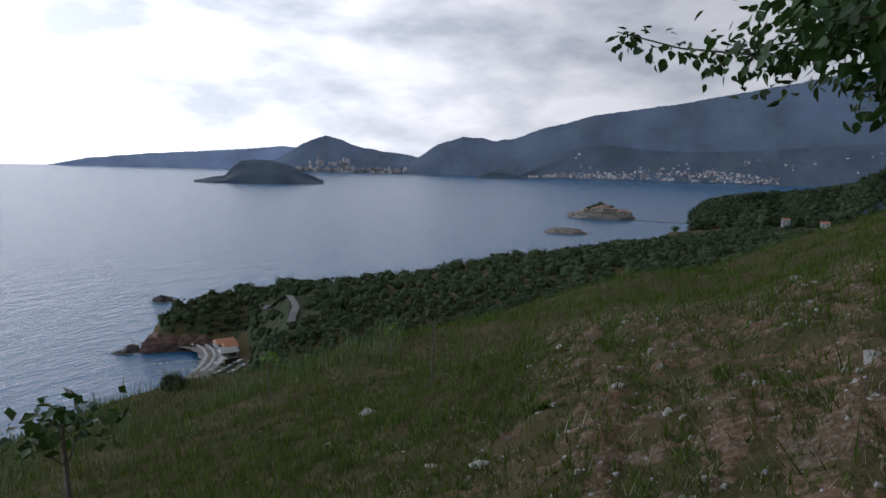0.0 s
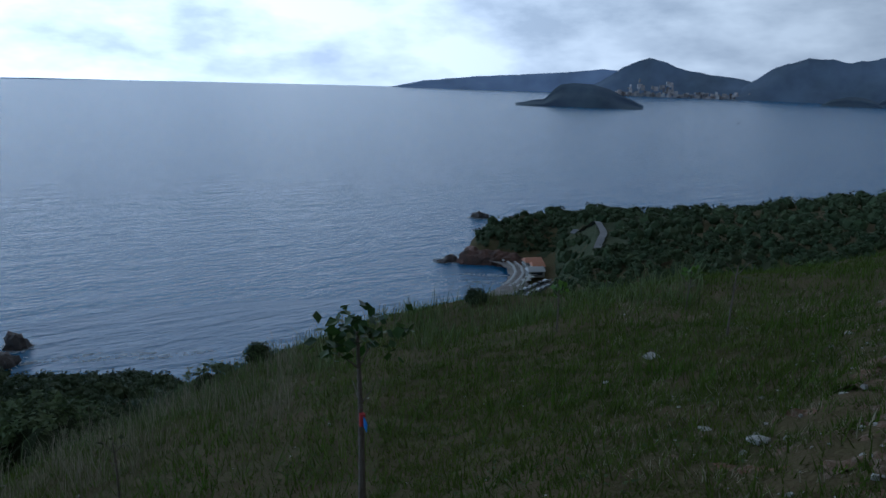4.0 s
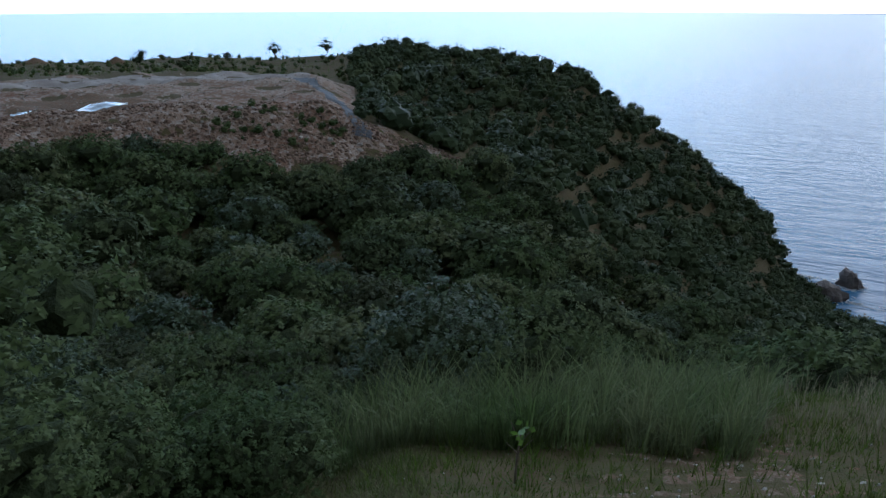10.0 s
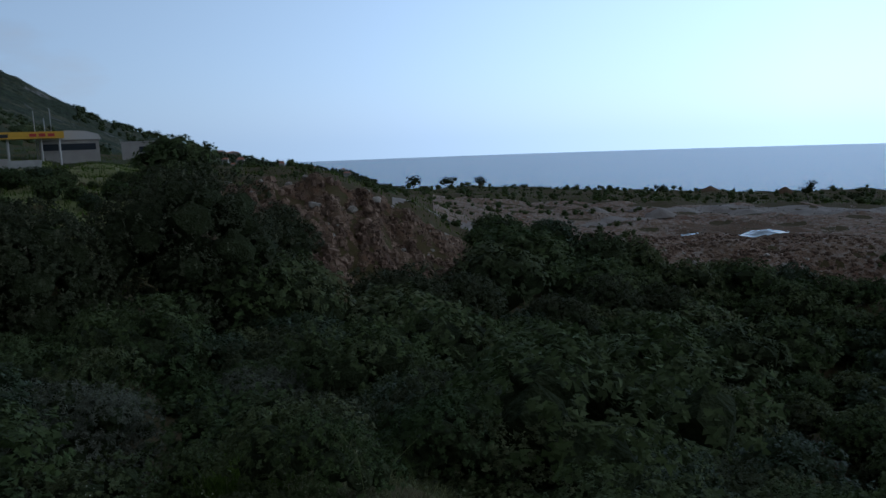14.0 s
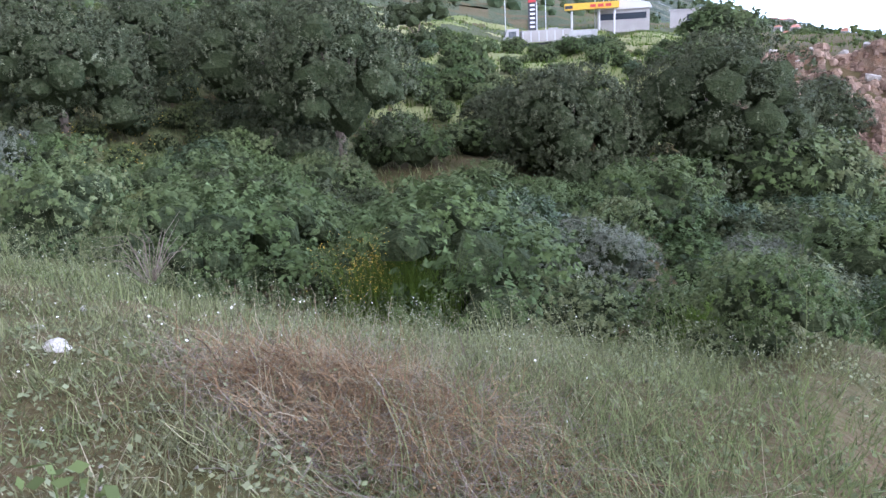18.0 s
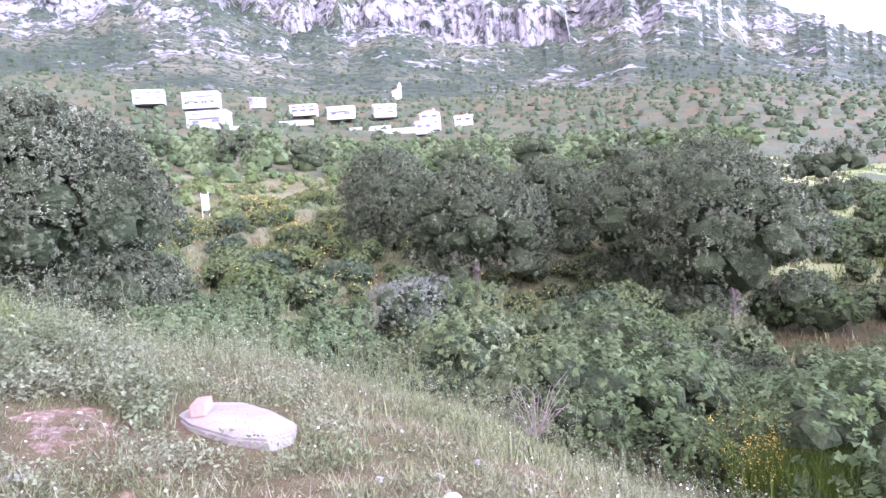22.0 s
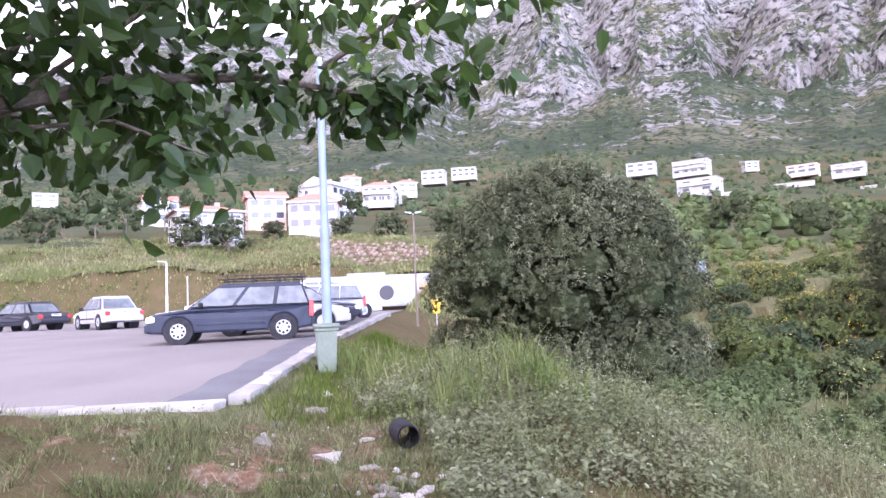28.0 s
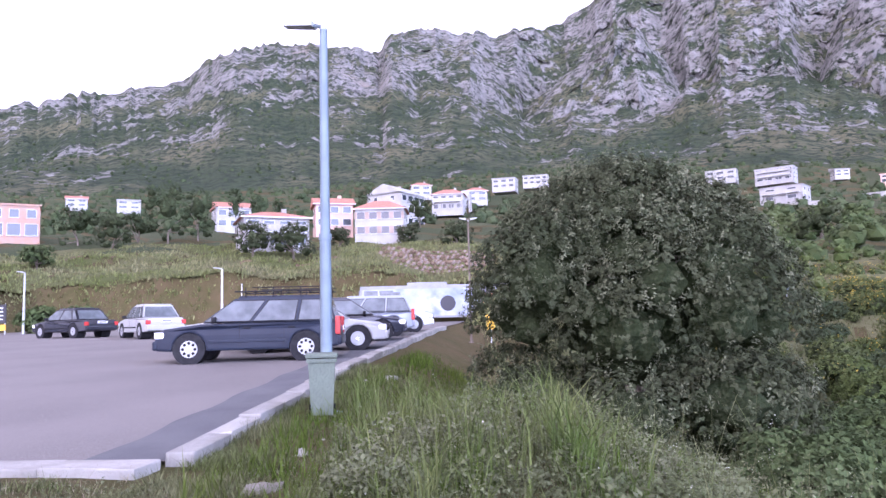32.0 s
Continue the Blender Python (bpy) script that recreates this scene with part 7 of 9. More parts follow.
cover("slope_grass", "short green grass on the slope", "grass", 190000, -8, 128, 2.2, 42, 0.16, 0.007, 0.9, off_scar=True, simple=True)
cover("slope_tufts", "taller green tufts on the slope", "tall_grass", 160000, -8, 125, 8, 40, 0.30, 0.008, 0.8, 2.1, 0.0, 3, off_scar=True, simple=True)
cover("sparse_grass", "thin dry grass over the stony earth", "dry_grass", 40000, -8, 40, 2.2, 19, 0.08, 0.0040, 1.4, 1.2, -0.25, 63, simple=True)
cover("scar_grass", "low green tufts on the stony earth", "grass", 170000, -8, 58, 2.6, 15, 0.075, 0.0045, 1.2, 1.1, -0.25, 15, simple=True)
cover("edge_grass", "tall reedy grass along the edge of the slope", "reed_blade", 20000, 90, 128, 10.5, 17.5, 1.0, 0.013, 0.7, 2.3, -0.2, 21)
cover("edge_reeds", "tall grass along the seaward edge", "reed_blade", 10000, 34, 90, 17, 30, 0.62, 0.012, 0.8, 2.3, 0.1, 5)
cover("pale_grass", "pale dry seed heads along the edge", "dry_grass", 9000, 66, 100, 12, 24, 0.7, 0.005, 0.5, 3.5, 0.1, 4)
cover("bank_grass", "matted green grass on the bank", "bank_blade", 190000, 118, 318, 1.3, 11, 0.10, 0.0038, 1.2, off_scar=True, simple=True)
cover("near_grass", "short matted grass round the stony patch", "bank_blade", 60000, 205, 312, 1.0, 4.8, 0.05, 0.0028, 1.6, simple=True)
cover("near_litter", "short dead grass lying on the stony patch", "dry_grass", 12000, 205, 312, 1.0, 4.8, 0.03, 0.0022, 2.6, simple=True)
cover("oak_grass", "rough grass round the foot of the oak", "tall_grass", 34000, 262, 290, 9.5, 26, 0.24, 0.007, 0.8, 2.2, -0.4, 27, simple=True)
cover("clearing_grass", "tall grass in the clearing by the road", "tall_grass", 16000, 188, 213, 40, 130, 0.5, 0.05, 0.7, 6.0, -0.4, 29, simple=True)
cover("bank_tufts", "tall fresh grass on the bank by the car park", "fresh_blade", 9000, 269, 283, 9.0, 16, 0.46, 0.008, 0.7, 1.1, 0.15, 9)
cover("bank_dry_grass", "pale dry grass stalks on the bank", "dry_grass", 26000, 180, 300, 1.6, 12, 0.10, 0.0028, 1.3, 2.4, -0.1, 11, simple=True)
cover("verge_grass", "long grass falling away to the shrubs", "bank_blade", 30000, 118, 268, 4.8, 14, 0.20, 0.005, 0.8, 2.6, 0.0, 12)
cover("field_grass", "rough grass over the field", "bank_blade", 60000, 205, 275, 14, 80, 0.35, 0.025, 0.6, simple=True)
cover("terrace_grass", "green grass on the terraced slope", "meadow", 70000, 270, 318, 48, 115, 0.40, 0.08, 0.6, 9.0, -0.6, 13, simple=True)

cover("plateau_grass", "rough grass round the building site", "tall_grass", 60000, 116, 196, 54, 262, 0.5, 0.05, 0.6, 13.0, -0.35, 19, simple=True)

# rough grass between the kerb and the bank
x = 6.2 + 13.5 * rg.random(46000)
y = lot_edge(x) - 0.25 - 3.4 * rg.random(46000) ** 1.4
k = (np.hypot((x - 5.7) / 0.88, (y + 1.15) / 0.42) > 1) & (bumps(x, y, 1.6, 51) + 0.5 * bumps(x, y, 0.5, 52) > -0.5)
x, y = x[k], y[k]
tall = 0.10 * np.clip(0.9 + 0.9 * bumps(x, y, 1.9, 53), 0.3, 2.4)
tagged(new("kerb_grass", mesh_np("kerb_grass", *blades(rg, x, y, tall, 0.005, 1.1, None, True), M["bank_blade"])), "rough grass growing along the kerb", "grass", kind="stuff")

# broad-leaved weeds and small flowers
def weeds(name, label, mat_, n, az0, az1, r0, r1, size, rise, wave=1.6, cut=0.0, seed=1, aspect=0.6):
    x, y = sector(rg, n, az0, az1, r0, r1, 0.6)
    k = patchy(x, y, wave, seed, cut) & (lot_free(x, y) > 0.2) & ~scar(x, y) & (np.hypot((x - 5.7) / 0.95, (y + 1.15) / 0.5) > 1)
    x, y = x[k], y[k]
    lump = np.clip(bumps(x, y, wave, seed), 0, 1)
    z = ground_z(x, y) + rise * rg.random(len(x)) * (0.3 + lump)
    c = np.stack([x, y, z], 1)
    ob = new(name, mesh_np(name, *leaf_quads(c, np.tile([0, 0, 1.0], (len(x), 1)), size * (0.5 + rg.random(len(x))), rg, aspect), M[mat_]))
    return tagged(ob, label, "weeds", kind="stuff")


weeds("bank_weeds", "low leafy weeds covering the bank", "weed_leaf", 60000, 130, 300, 1.4, 12, 0.015, 0.16, 1.7, -0.15, 3)
weeds("grey_weeds", "grey-green weeds on the bank", "weed_leaf", 34000, 135, 290, 1.6, 12, 0.011, 0.20, 1.3, -0.2, 5)
weeds("white_blossom", "small white flowers among the weeds", "white_flower", 2600, 190, 285, 2.2, 12, 0.007, 0.45, 1.1, 0.1, 6, 0.9)
weeds("mound_weeds", "bramble and weeds over the mound by the pipe", "weed_leaf", 40000, 262, 284, 6.0, 13, 0.024, 0.42, 2.4, -0.6, 8)
weeds("mound_pale", "grey-green herbs over the mound", "weed_leaf", 30000, 250, 282, 4.5, 13, 0.016, 0.42, 2.0, -0.5, 10)
weeds("slope_weeds", "small leafy weeds on the slope", "maquis_leaf", 24000, -6, 125, 2.4, 16, 0.02, 0.1, 1.5, 0.1, 14)

# broom in flower over the field: small yellow heads on top of the shrubs
x, y = sector(rg, 60000, 224, 268, 26, 95, 0.55)
k = patchy(x, y, 7.0, 17, 0.25) & patchy(x, y, 2.2, 18, 0.1)
x, y = x[k], y[k]
c = np.stack([x, y, ground_z(x, y) + 0.75 + 0.75 * rg.random(len(x))], 1)
tagged(new("field_flowers", mesh_np("field_flowers", *leaf_quads(c, np.tile([0, 0, 1.0], (len(x), 1)), 0.022 + 0.028 * rg.random(len(x)), rg, 0.7), M["yellow_flower"])), "yellow broom flowers over the rough field", "flowers", kind="stuff")

# dry russet bramble heap
def tangle(rng, x, y, z, length, width, steps=5, curl=0.7, rise=0.25, sag=0.5):
    """Thin crooked stems: a flat ribbon of a few bent lengths from every start."""
    k = len(x)
    p = np.stack([x, y, z], 1)
    a, e = rng.random(k) * 6.28, rise * rng.normal(0.6, 1.0, k)
    d = np.stack([np.cos(a), np.sin(a), e], 1)
    w = (width * (0.6 + 0.8 * rng.random(k)))[:, None]
    step = (length * (0.5 + rng.random(k)) / steps)[:, None]
    rows = []
    for i in range(steps + 1):
        d /= np.linalg.norm(d, axis=1, keepdims=True)
        side = np.cross(d, rng.normal(0, 0.15, (k, 3)) + np.array([0.2, 0.1, 1.0]))
        side /= np.linalg.norm(side, axis=1, keepdims=True) + 1e-9
        tw_ = w * (1 - 0.6 * i / steps)
        rows += [p - side * tw_, p + side * tw_]
        p = p + d * step
        d = d + rng.normal(0, curl / steps ** 0.5, (k, 3)) - np.array([0, 0, sag / steps])
    v = np.stack(rows, 1).reshape(-1, 3)
    m = 2 * (steps + 1)
    q = np.array([(2 * i, 2 * i + 1, 2 * i + 3, 2 * i + 2) for i in range(steps)])
    return v, (np.arange(k)[:, None, None] * m + q[None]).reshape(-1, 4)


HX, HY = 1.62, -1.85
heap = thing("bramble_heap", ground_at(HX, HY, 0), 0, "tangled heap of dry russet bramble stems", "brush heap")


def heap_spots(n, sx_, sy_):
    q = rg.normal(0, 1, (n, 2)) * np.array([sx_, sy_])
    a0 = radians(-18)
    q = np.stack([q[:, 0] * math.cos(a0) - q[:, 1] * math.sin(a0), q[:, 0] * math.sin(a0) + q[:, 1] * math.cos(a0)], 1)
    far = np.hypot(q[:, 0] / 0.95, q[:, 1] / 0.55)
    gz_ = ground_z(q[:, 0] + HX, q[:, 1] + HY) - float(ground_z(HX, HY))
    return q[:, 0], q[:, 1], gz_, np.clip(0.36 - 0.26 * far + 0.08 * bumps(q[:, 0], q[:, 1], 0.5, 9), 0.02, 1)


hx, hy, gz_, top_ = heap_spots(5200, 0.52, 0.27)
array_part("dry_tangle", tangle(rg, hx, hy, gz_ + top_ * rg.random(5200) ** 0.6, 0.30, 0.0018), "russet_twig", heap)
hx, hy, gz_, top_ = heap_spots(1500, 0.62, 0.34)
array_part("pale_tangle", tangle(rg, hx, hy, gz_ + top_ * rg.random(1500) ** 0.5, 0.42, 0.0014), "dry_grass", heap, "pale straw-coloured stems")
hx, hy, gz_, top_ = heap_spots(2400, 0.5, 0.3)
array_part("dark_tangle", tangle(rg, hx, hy, gz_ + 0.6 * top_ * rg.random(2400), 0.35, 0.0030), "bark", heap, "dark dead stems inside the heap")
hx, hy, gz_, top_ = heap_spots(5200, 0.55, 0.30)
cl = np.stack([hx, hy, gz_ + top_ * rg.random(5200) ** 0.4], 1)
array_part("dry_foliage", leaf_quads(cl, np.tile([0, 0, 1.0], (5200, 1)), 0.004 + 0.006 * rg.random(5200), rg, 0.6), "russet_twig", heap)
hx, hy, gz_, top_ = heap_spots(1400, 0.75, 0.42)
cl = np.stack([hx, hy, gz_ + 0.03 + top_ * rg.random(1400)], 1)
array_part("green_growth", leaf_quads(cl, np.tile([0, 0, 1.0], (1400, 1)), 0.006 + 0.009 * rg.random(1400), rg, 0.7), "weed_leaf", heap, "grey-green leaves growing through")
for k in range(5):
    a = rg.random() * 3.14
    q = (HX + 0.9 * (rg.random() - 0.3), HY + 0.5 * (rg.random() - 0.5))
    st_ = ground_at(q[0], q[1], 0.12)
    sv, sf = tangle(rg, np.array([0.0]), np.array([0.0]), np.array([0.0]), 0.4, 0.004, 7, 0.5, 0.1)
    stick = thing("dead_stick", st_, 0, "bleached dead stick lying in the brambles", "stick", "dead sticks")
    array_part("twig", (sv, sf), "dry_grass", stick)
rx_, ry_, gz_, top_ = heap_spots(2600, 0.9, 0.5)
wx, wy = rx_ + HX - 0.9, ry_ + HY - 0.1
wk = np.hypot(wx, wy - 0.6) > 1.3
tagged(new("pale_weeds", mesh_np("pale_weeds", *tangle(rg, wx[wk], wy[wk], ground_z(wx[wk], wy[wk]), 0.42, 0.0016, 5, 0.5, 1.6), M["bank_blade"])), "grey-green wiry weeds on the bank's shoulder", "weeds", kind="stuff")

# Spanish broom in flower
for i, (bx, by, s) in enumerate(((4.9, -7.9, 1.0), (0.6, -8.2, 0.6), (2.6, -9.2, 0.5))):
    br = thing("broom_bush", ground_at(bx, by, -0.05), 0, "green rush-like broom bush tipped with yellow flowers" if i == 0 else "low green broom bush below the grassy edge", "bush", "broom bushes")
    n = 2600
    px, py = rg.normal(0, 0.36 * s, n), rg.normal(0, 0.30 * s, n)
    v, f = blades(rg, px, py, 1.05 * s, 0.006, 0.45, np.zeros(n))
    array_part("rush_clump", (v, f), "tall_grass", br)
    tips = v.reshape(-1, 5, 3)[:, 4]
    tips = tips[(tips[:, 2] > 0.75 * s) & (tips[:, 0] > -0.1)][:520]
    if i == 0:
        c = np.repeat(tips, 3, 0) + rg.normal(0, 0.04, (len(tips) * 3, 3))
        array_part("yellow_blossom", leaf_quads(c, np.tile([0, 0, 1.0], (len(c), 1)), np.full(len(c), 0.010), rg, 0.9), "yellow_flower", br, "bright yellow flowers")

# tall wiry herbs with small leaves and pale heads along the brow of the bank
def herbs(name, label, n, az0, az1, r0, r1, height, mat_, flower=0.0, wave=1.4, cut=-0.1, seed=81):
    x, y = sector(rg, n, az0, az1, r0, r1, 0.6)
    k = patchy(x, y, wave, seed, cut) & (lot_free(x, y) > 0.5) & (np.hypot((x - 5.65) / 1.0, (y + 1.15) / 0.6) > 1) & ~scar(x, y)
    x, y = x[k], y[k]
    h = height * (0.45 + 0.8 * rg.random(len(x))) * np.clip(0.8 + 0.6 * bumps(x, y, 1.3, seed + 1), 0.3, 1.6)
    z = ground_z(x, y)
    stems = tangle(rg, x, y, z, h, 0.0022, 4, 0.35, 3.0, 0.2)
    tagged(new(name, mesh_np(name, *stems, M[mat_])), label, "weeds", kind="stuff")
    pts = stems[0].reshape(len(x), -1, 3)
    j = rg.integers(3, 10, (len(x), 9))
    c = pts[np.arange(len(x))[:, None], j].reshape(-1, 3) + rg.normal(0, 0.022, (len(x) * 9, 3))
    tagged(new(name + "_leaves", mesh_np(name + "_leaves", *leaf_quads(c, np.tile([0, 0, 1.0], (len(c), 1)), 0.006 + 0.011 * rg.random(len(c)), rg, 0.45), M["weed_leaf"])), "small leaves of " + label, "weeds", kind="stuff")
    if flower:
        b = rg.random(len(x)) < flower
        c = np.repeat(pts[b][:, -1], 7, 0) + rg.normal(0, 0.02, (int(b.sum()) * 7, 3))
        tagged(new(name + "_blossom", mesh_np(name + "_blossom", *leaf_quads(c, np.tile([0, 0, 1.0], (len(c), 1)), 0.0025 + 0.004 * rg.random(len(c)), rg, 0.9), M["white_flower"])), "small white heads of " + label, "flowers", kind="stuff")


herbs("brow_herbs", "tall wiry herbs along the brow of the bank", 5200, 228, 268, 6.6, 11.5, 0.75, "bank_blade", 0.06)
herbs("slope_herbs", "wiry grey herbs on the falling bank", 4200, 176, 228, 3.2, 8.0, 0.42, "bank_blade", 0.05, seed=85)
herbs("mound_herbs", "rough herbs over the mound by the car park", 6500, 262, 286, 6.5, 16, 0.50, "bank_blade", 0.015, seed=88)

# leafy weed near the feet
wd = thing("weed_plant", ground_at(1.76, -0.48, 0), 0, "pale green broad-leaved weed on stony ground", "plant")
c = rg.normal(0, 1, (26, 3)) * np.array([0.07, 0.07, 0.05]) + np.array([0, 0, 0.13])
array_part("foliage", leaf_quads(c, rg.normal(0, 0.4, (26, 3)) + np.array([0, 0, 1]), 0.032 * (0.6 + 0.6 * rg.random(26)), rg, 0.75), "field_leaf", wd)
for k in range(5):
    part("stem", tube((0, 0, 0), tuple(c[k]), 0.005, 0.003, 5), "field_leaf", wd)

# bare grey twigs on the bank
tw = thing("dead_branch", ground_at(6.4, -4.9, 0.1), 0, "bare grey dead branch among the shrubs", "branch")
for k in range(26):
    a, e = rg.random() * 6.28, 0.5 + 0.8 * rg.random()
    m0 = Vector((0.25 * math.cos(a), 0.25 * math.sin(a), 0.45 * e))
    bm = tube((0, 0, 0), m0, 0.006, 0.004, 5)
    add_tube(bm, m0, m0 + Vector((0.3 * math.cos(a + 0.5), 0.3 * math.sin(a + 0.5), 0.25 * rg.random())), 0.004, 0.0015, 5)
    part("twig", bm, "bark", tw)

# loose stones
STONES = [rock_mesh("stone_shape", k, "limestone", (1, 0.8, 0.55), 0.3, 2) for k in range(6)]
WHITES = [rock_mesh("white_stone_shape", 30 + k, "white_stone", (1, 0.8, 0.55), 0.3, 2) for k in range(4)]


def stone(x, y, s, shape, label, grp, rz=0.0, lift=-0.10, group=""):
    ob = new("stone", shape)
    ob.matrix_basis = pose(x, y, float(ground_z(x, y)) + lift * s, 6, 4, rz) @ Matrix.Diagonal((s, s, s, 1))
    return tagged(ob, label, "stone", grp)


for x, y, s in ((-6.85, 9.33, 0.42), (-3.68, 6.02, 0.17), (-2.93, 5.62, 0.20), (-2.87, 6.01, 0.16), (-2.65, 8.84, 0.24), (-2.44, 9.47, 0.17), (-1.37, 5.97, 0.17), (-2.04, 8.05, 0.15), (-0.84, 9.59, 0.20), (-6.43, 7.76, 0.2), (-4.78, 12.0, 0.24), (-4.98, 11.4, 0.22), (-3.9, 13.2, 0.3), (-3.2, 5.2, 0.12), (-4.4, 6.6, 0.13), (-2.9, 6.9, 0.12), (0.07, 6.63, 0.34), (-10.05, -0.72, 0.16), (-9.2, 0.9, 0.2), (-7.2, 1.6, 0.18), (-4.9, 12.6, 0.3), (-1.8, 9.2, 0.2), (-2.6, 11.4, 0.26), (-0.9, 14.0, 0.4), (0.6, 17.5, 0.6), (-1.6, 19, 0.5), (3.39, -1.66, 0.22), (3.9, -1.9, 0.16), (1.9, -0.62, 0.10)):
    stone(x, y, s, STONES[int(abs(x * 7)) % 6], "pale limestone lying in the grass", "loose stones", x * 50)
for i in range(200):
    x, y = sector(rg, 1, -4, 110, 3.5, 20, 0.7)
    if not scar(x, y)[0] and rg.random() < 0.75:
        continue
    stone(float(x[0]), float(y[0]), 0.05 + 0.12 * rg.random() ** 2, STONES[i % 6], "small pale stone on the bare earth", "small stones", i * 40)
for i, (x, y, s) in enumerate(((6.75, 1.62, 0.34), (6.62, 1.45, 0.24), (6.85, 1.82, 0.26), (6.5, 1.7, 0.2), (7.05, 1.02, 0.32), (6.9, 0.86, 0.25), (7.2, 1.15, 0.24), (6.75, 0.95, 0.18), (7.4, 2.0, 0.3), (7.9, 2.45, 0.42), (8.15, 3.1, 0.36), (7.5, 2.3, 0.24), (8.4, 2.2, 0.26), (9.2, 3.3, 0.36), (10.2, 3.1, 0.5), (11.6, 3.2, 0.42), (13.9, 3.0, 0.5), (14.9, 3.3, 0.45), (14.3, 2.7, 0.4), (16.0, 3.6, 0.4), (17.2, 3.9, 0.36), (18.2, 3.7, 0.5), (5.2, 0.4, 0.22), (5.9, 0.7, 0.16))):
    stone(x, y, s, (WHITES if i % 3 else STONES)[i % 4], "whitish limestone lump beside the kerb", "stones by the kerb", i * 37)
for i in range(64):
    q = (6.72, 1.62, 0.34, 0.20) if i % 2 else (7.12, 0.95, 0.22, 0.16)
    stone(q[0] + q[2] * rg.normal(), q[1] + q[3] * rg.normal(), 0.06 + 0.10 * rg.random() ** 1.5, (WHITES if i % 3 else STONES)[i % 4], "small whitish rubble stone by the bank", "rubble by the bank", i * 53, 0.05)
gx_, gy_ = sector(rg, 9000, -130, 128, 1.2, 17, 0.7)
gk = scar(gx_, gy_) | (rg.random(len(gx_)) < 0.06)
gk &= lot_free(gx_, gy_) > 0.3
gx_, gy_ = gx_[gk], gy_[gk]
bmv, bmf = [], []
cube = np.array([(-1, -1, -1), (1, -1, -1), (0.9, 1, -0.9), (-1, 0.8, -1), (-0.6, -0.5, 0.8), (0.7, -0.6, 0.6), (0.5, 0.6, 0.7), (-0.5, 0.5, 1)], float)
quad = np.array([(0, 3, 2, 1), (4, 5, 6, 7), (0, 1, 5, 4), (1, 2, 6, 5), (2, 3, 7, 6), (3, 0, 4, 7)])
k = len(gx_)
sc = (0.006 + 0.026 * rg.random(k) ** 3)[:, None, None]
ang = rg.random(k) * 6.28
R_ = np.zeros((k, 3, 3))
R_[:, 0, 0], R_[:, 0, 1], R_[:, 1, 0], R_[:, 1, 1], R_[:, 2, 2] = np.cos(ang), -np.sin(ang), np.sin(ang), np.cos(ang), 0.7
vv = np.einsum("kij,nj->kni", R_, cube) * sc + np.stack([gx_, gy_, ground_z(gx_, gy_) + 0.006], 1)[:, None]
tagged(new("pebbles", mesh_np("pebbles", vv.reshape(-1, 3), (quad[None] + np.arange(k)[:, None, None] * 8).reshape(-1, 4), M["limestone"])), "small pale pebbles scattered on bare earth", "pebbles", kind="stuff")

# bare earth between the tufts: a sheet that dips under the turf along its edges
ea, er = np.meshgrid(np.linspace(-140, 128, 640), np.geomspace(1.2, 19, 200), indexing="ij")
ex, ey = polar(ea, er)
em_ = 0.5 * np.clip(1.0 - scar_depth(ex, ey), -0.6, 0.6) + 0.40 * (bumps(ex, ey, 1.3, 31) + 0.7 * bumps(ex, ey, 0.45, 32) + 0.5 * bumps(ex, ey, 0.17, 33)) - 0.30
ef = grid_faces(640, 200)
eok = ((em_ > -0.12) & (lot_free(ex, ey) > 0.5)).ravel()
ef = ef[eok[ef].any(1)]
ez = ground_z(ex, ey) + np.clip(em_ * 0.12, -0.05, 0.014)
tagged(new("bare_earth", mesh_np("bare_earth", np.stack([ex, ey, ez], -1).reshape(-1, 3), ef, M["red_earth"], True)), "bare reddish stony earth on the slope", "earth", kind="structure")


# ---------------------------------------------------------------- building site beyond the ravine
def patch(name, label, mat_, az0, az1, r0, r1, na, nr, inside, lift=0.06, category="ground", level=None):
    """A sheet laid on the ground over part of a sector, with a ragged edge."""
    A, R = np.meshgrid(np.linspace(az0, az1, na), np.linspace(r0, r1, nr), indexing="ij")
    X, Y = polar(A, R)
    Z = ground_z(X, Y) + lift if level is None else np.full_like(X, level)
    F = grid_faces(na, nr)
    ok = inside(A, R, X, Y).ravel()
    F = F[ok[F].all(1)]
    used = np.unique(F)
    re = np.zeros(na * nr, int)
    re[used] = np.arange(len(used))
    V = np.stack([X, Y, Z], -1).reshape(-1, 3)[used]
    return tagged(new(name, mesh_np(name, V, re[F], M[mat_], True)), label, category, kind="structure")


def site_in(A, R, X, Y):
    e = 5 * bumps(X, Y, 17, 2) + 2.5 * bumps(X, Y, 6, 3)
    flat = (A > 124) & (A < 167) & (R > 97 + e) & (R < 163 + e)
    toe = (A > 113.5) & (A <= 128) & (R > 101 + 0.6 * e + (128 - A) * 0.5) & (R < 118 + 0.4 * e - (128 - A) * 0.35)
    return flat | toe


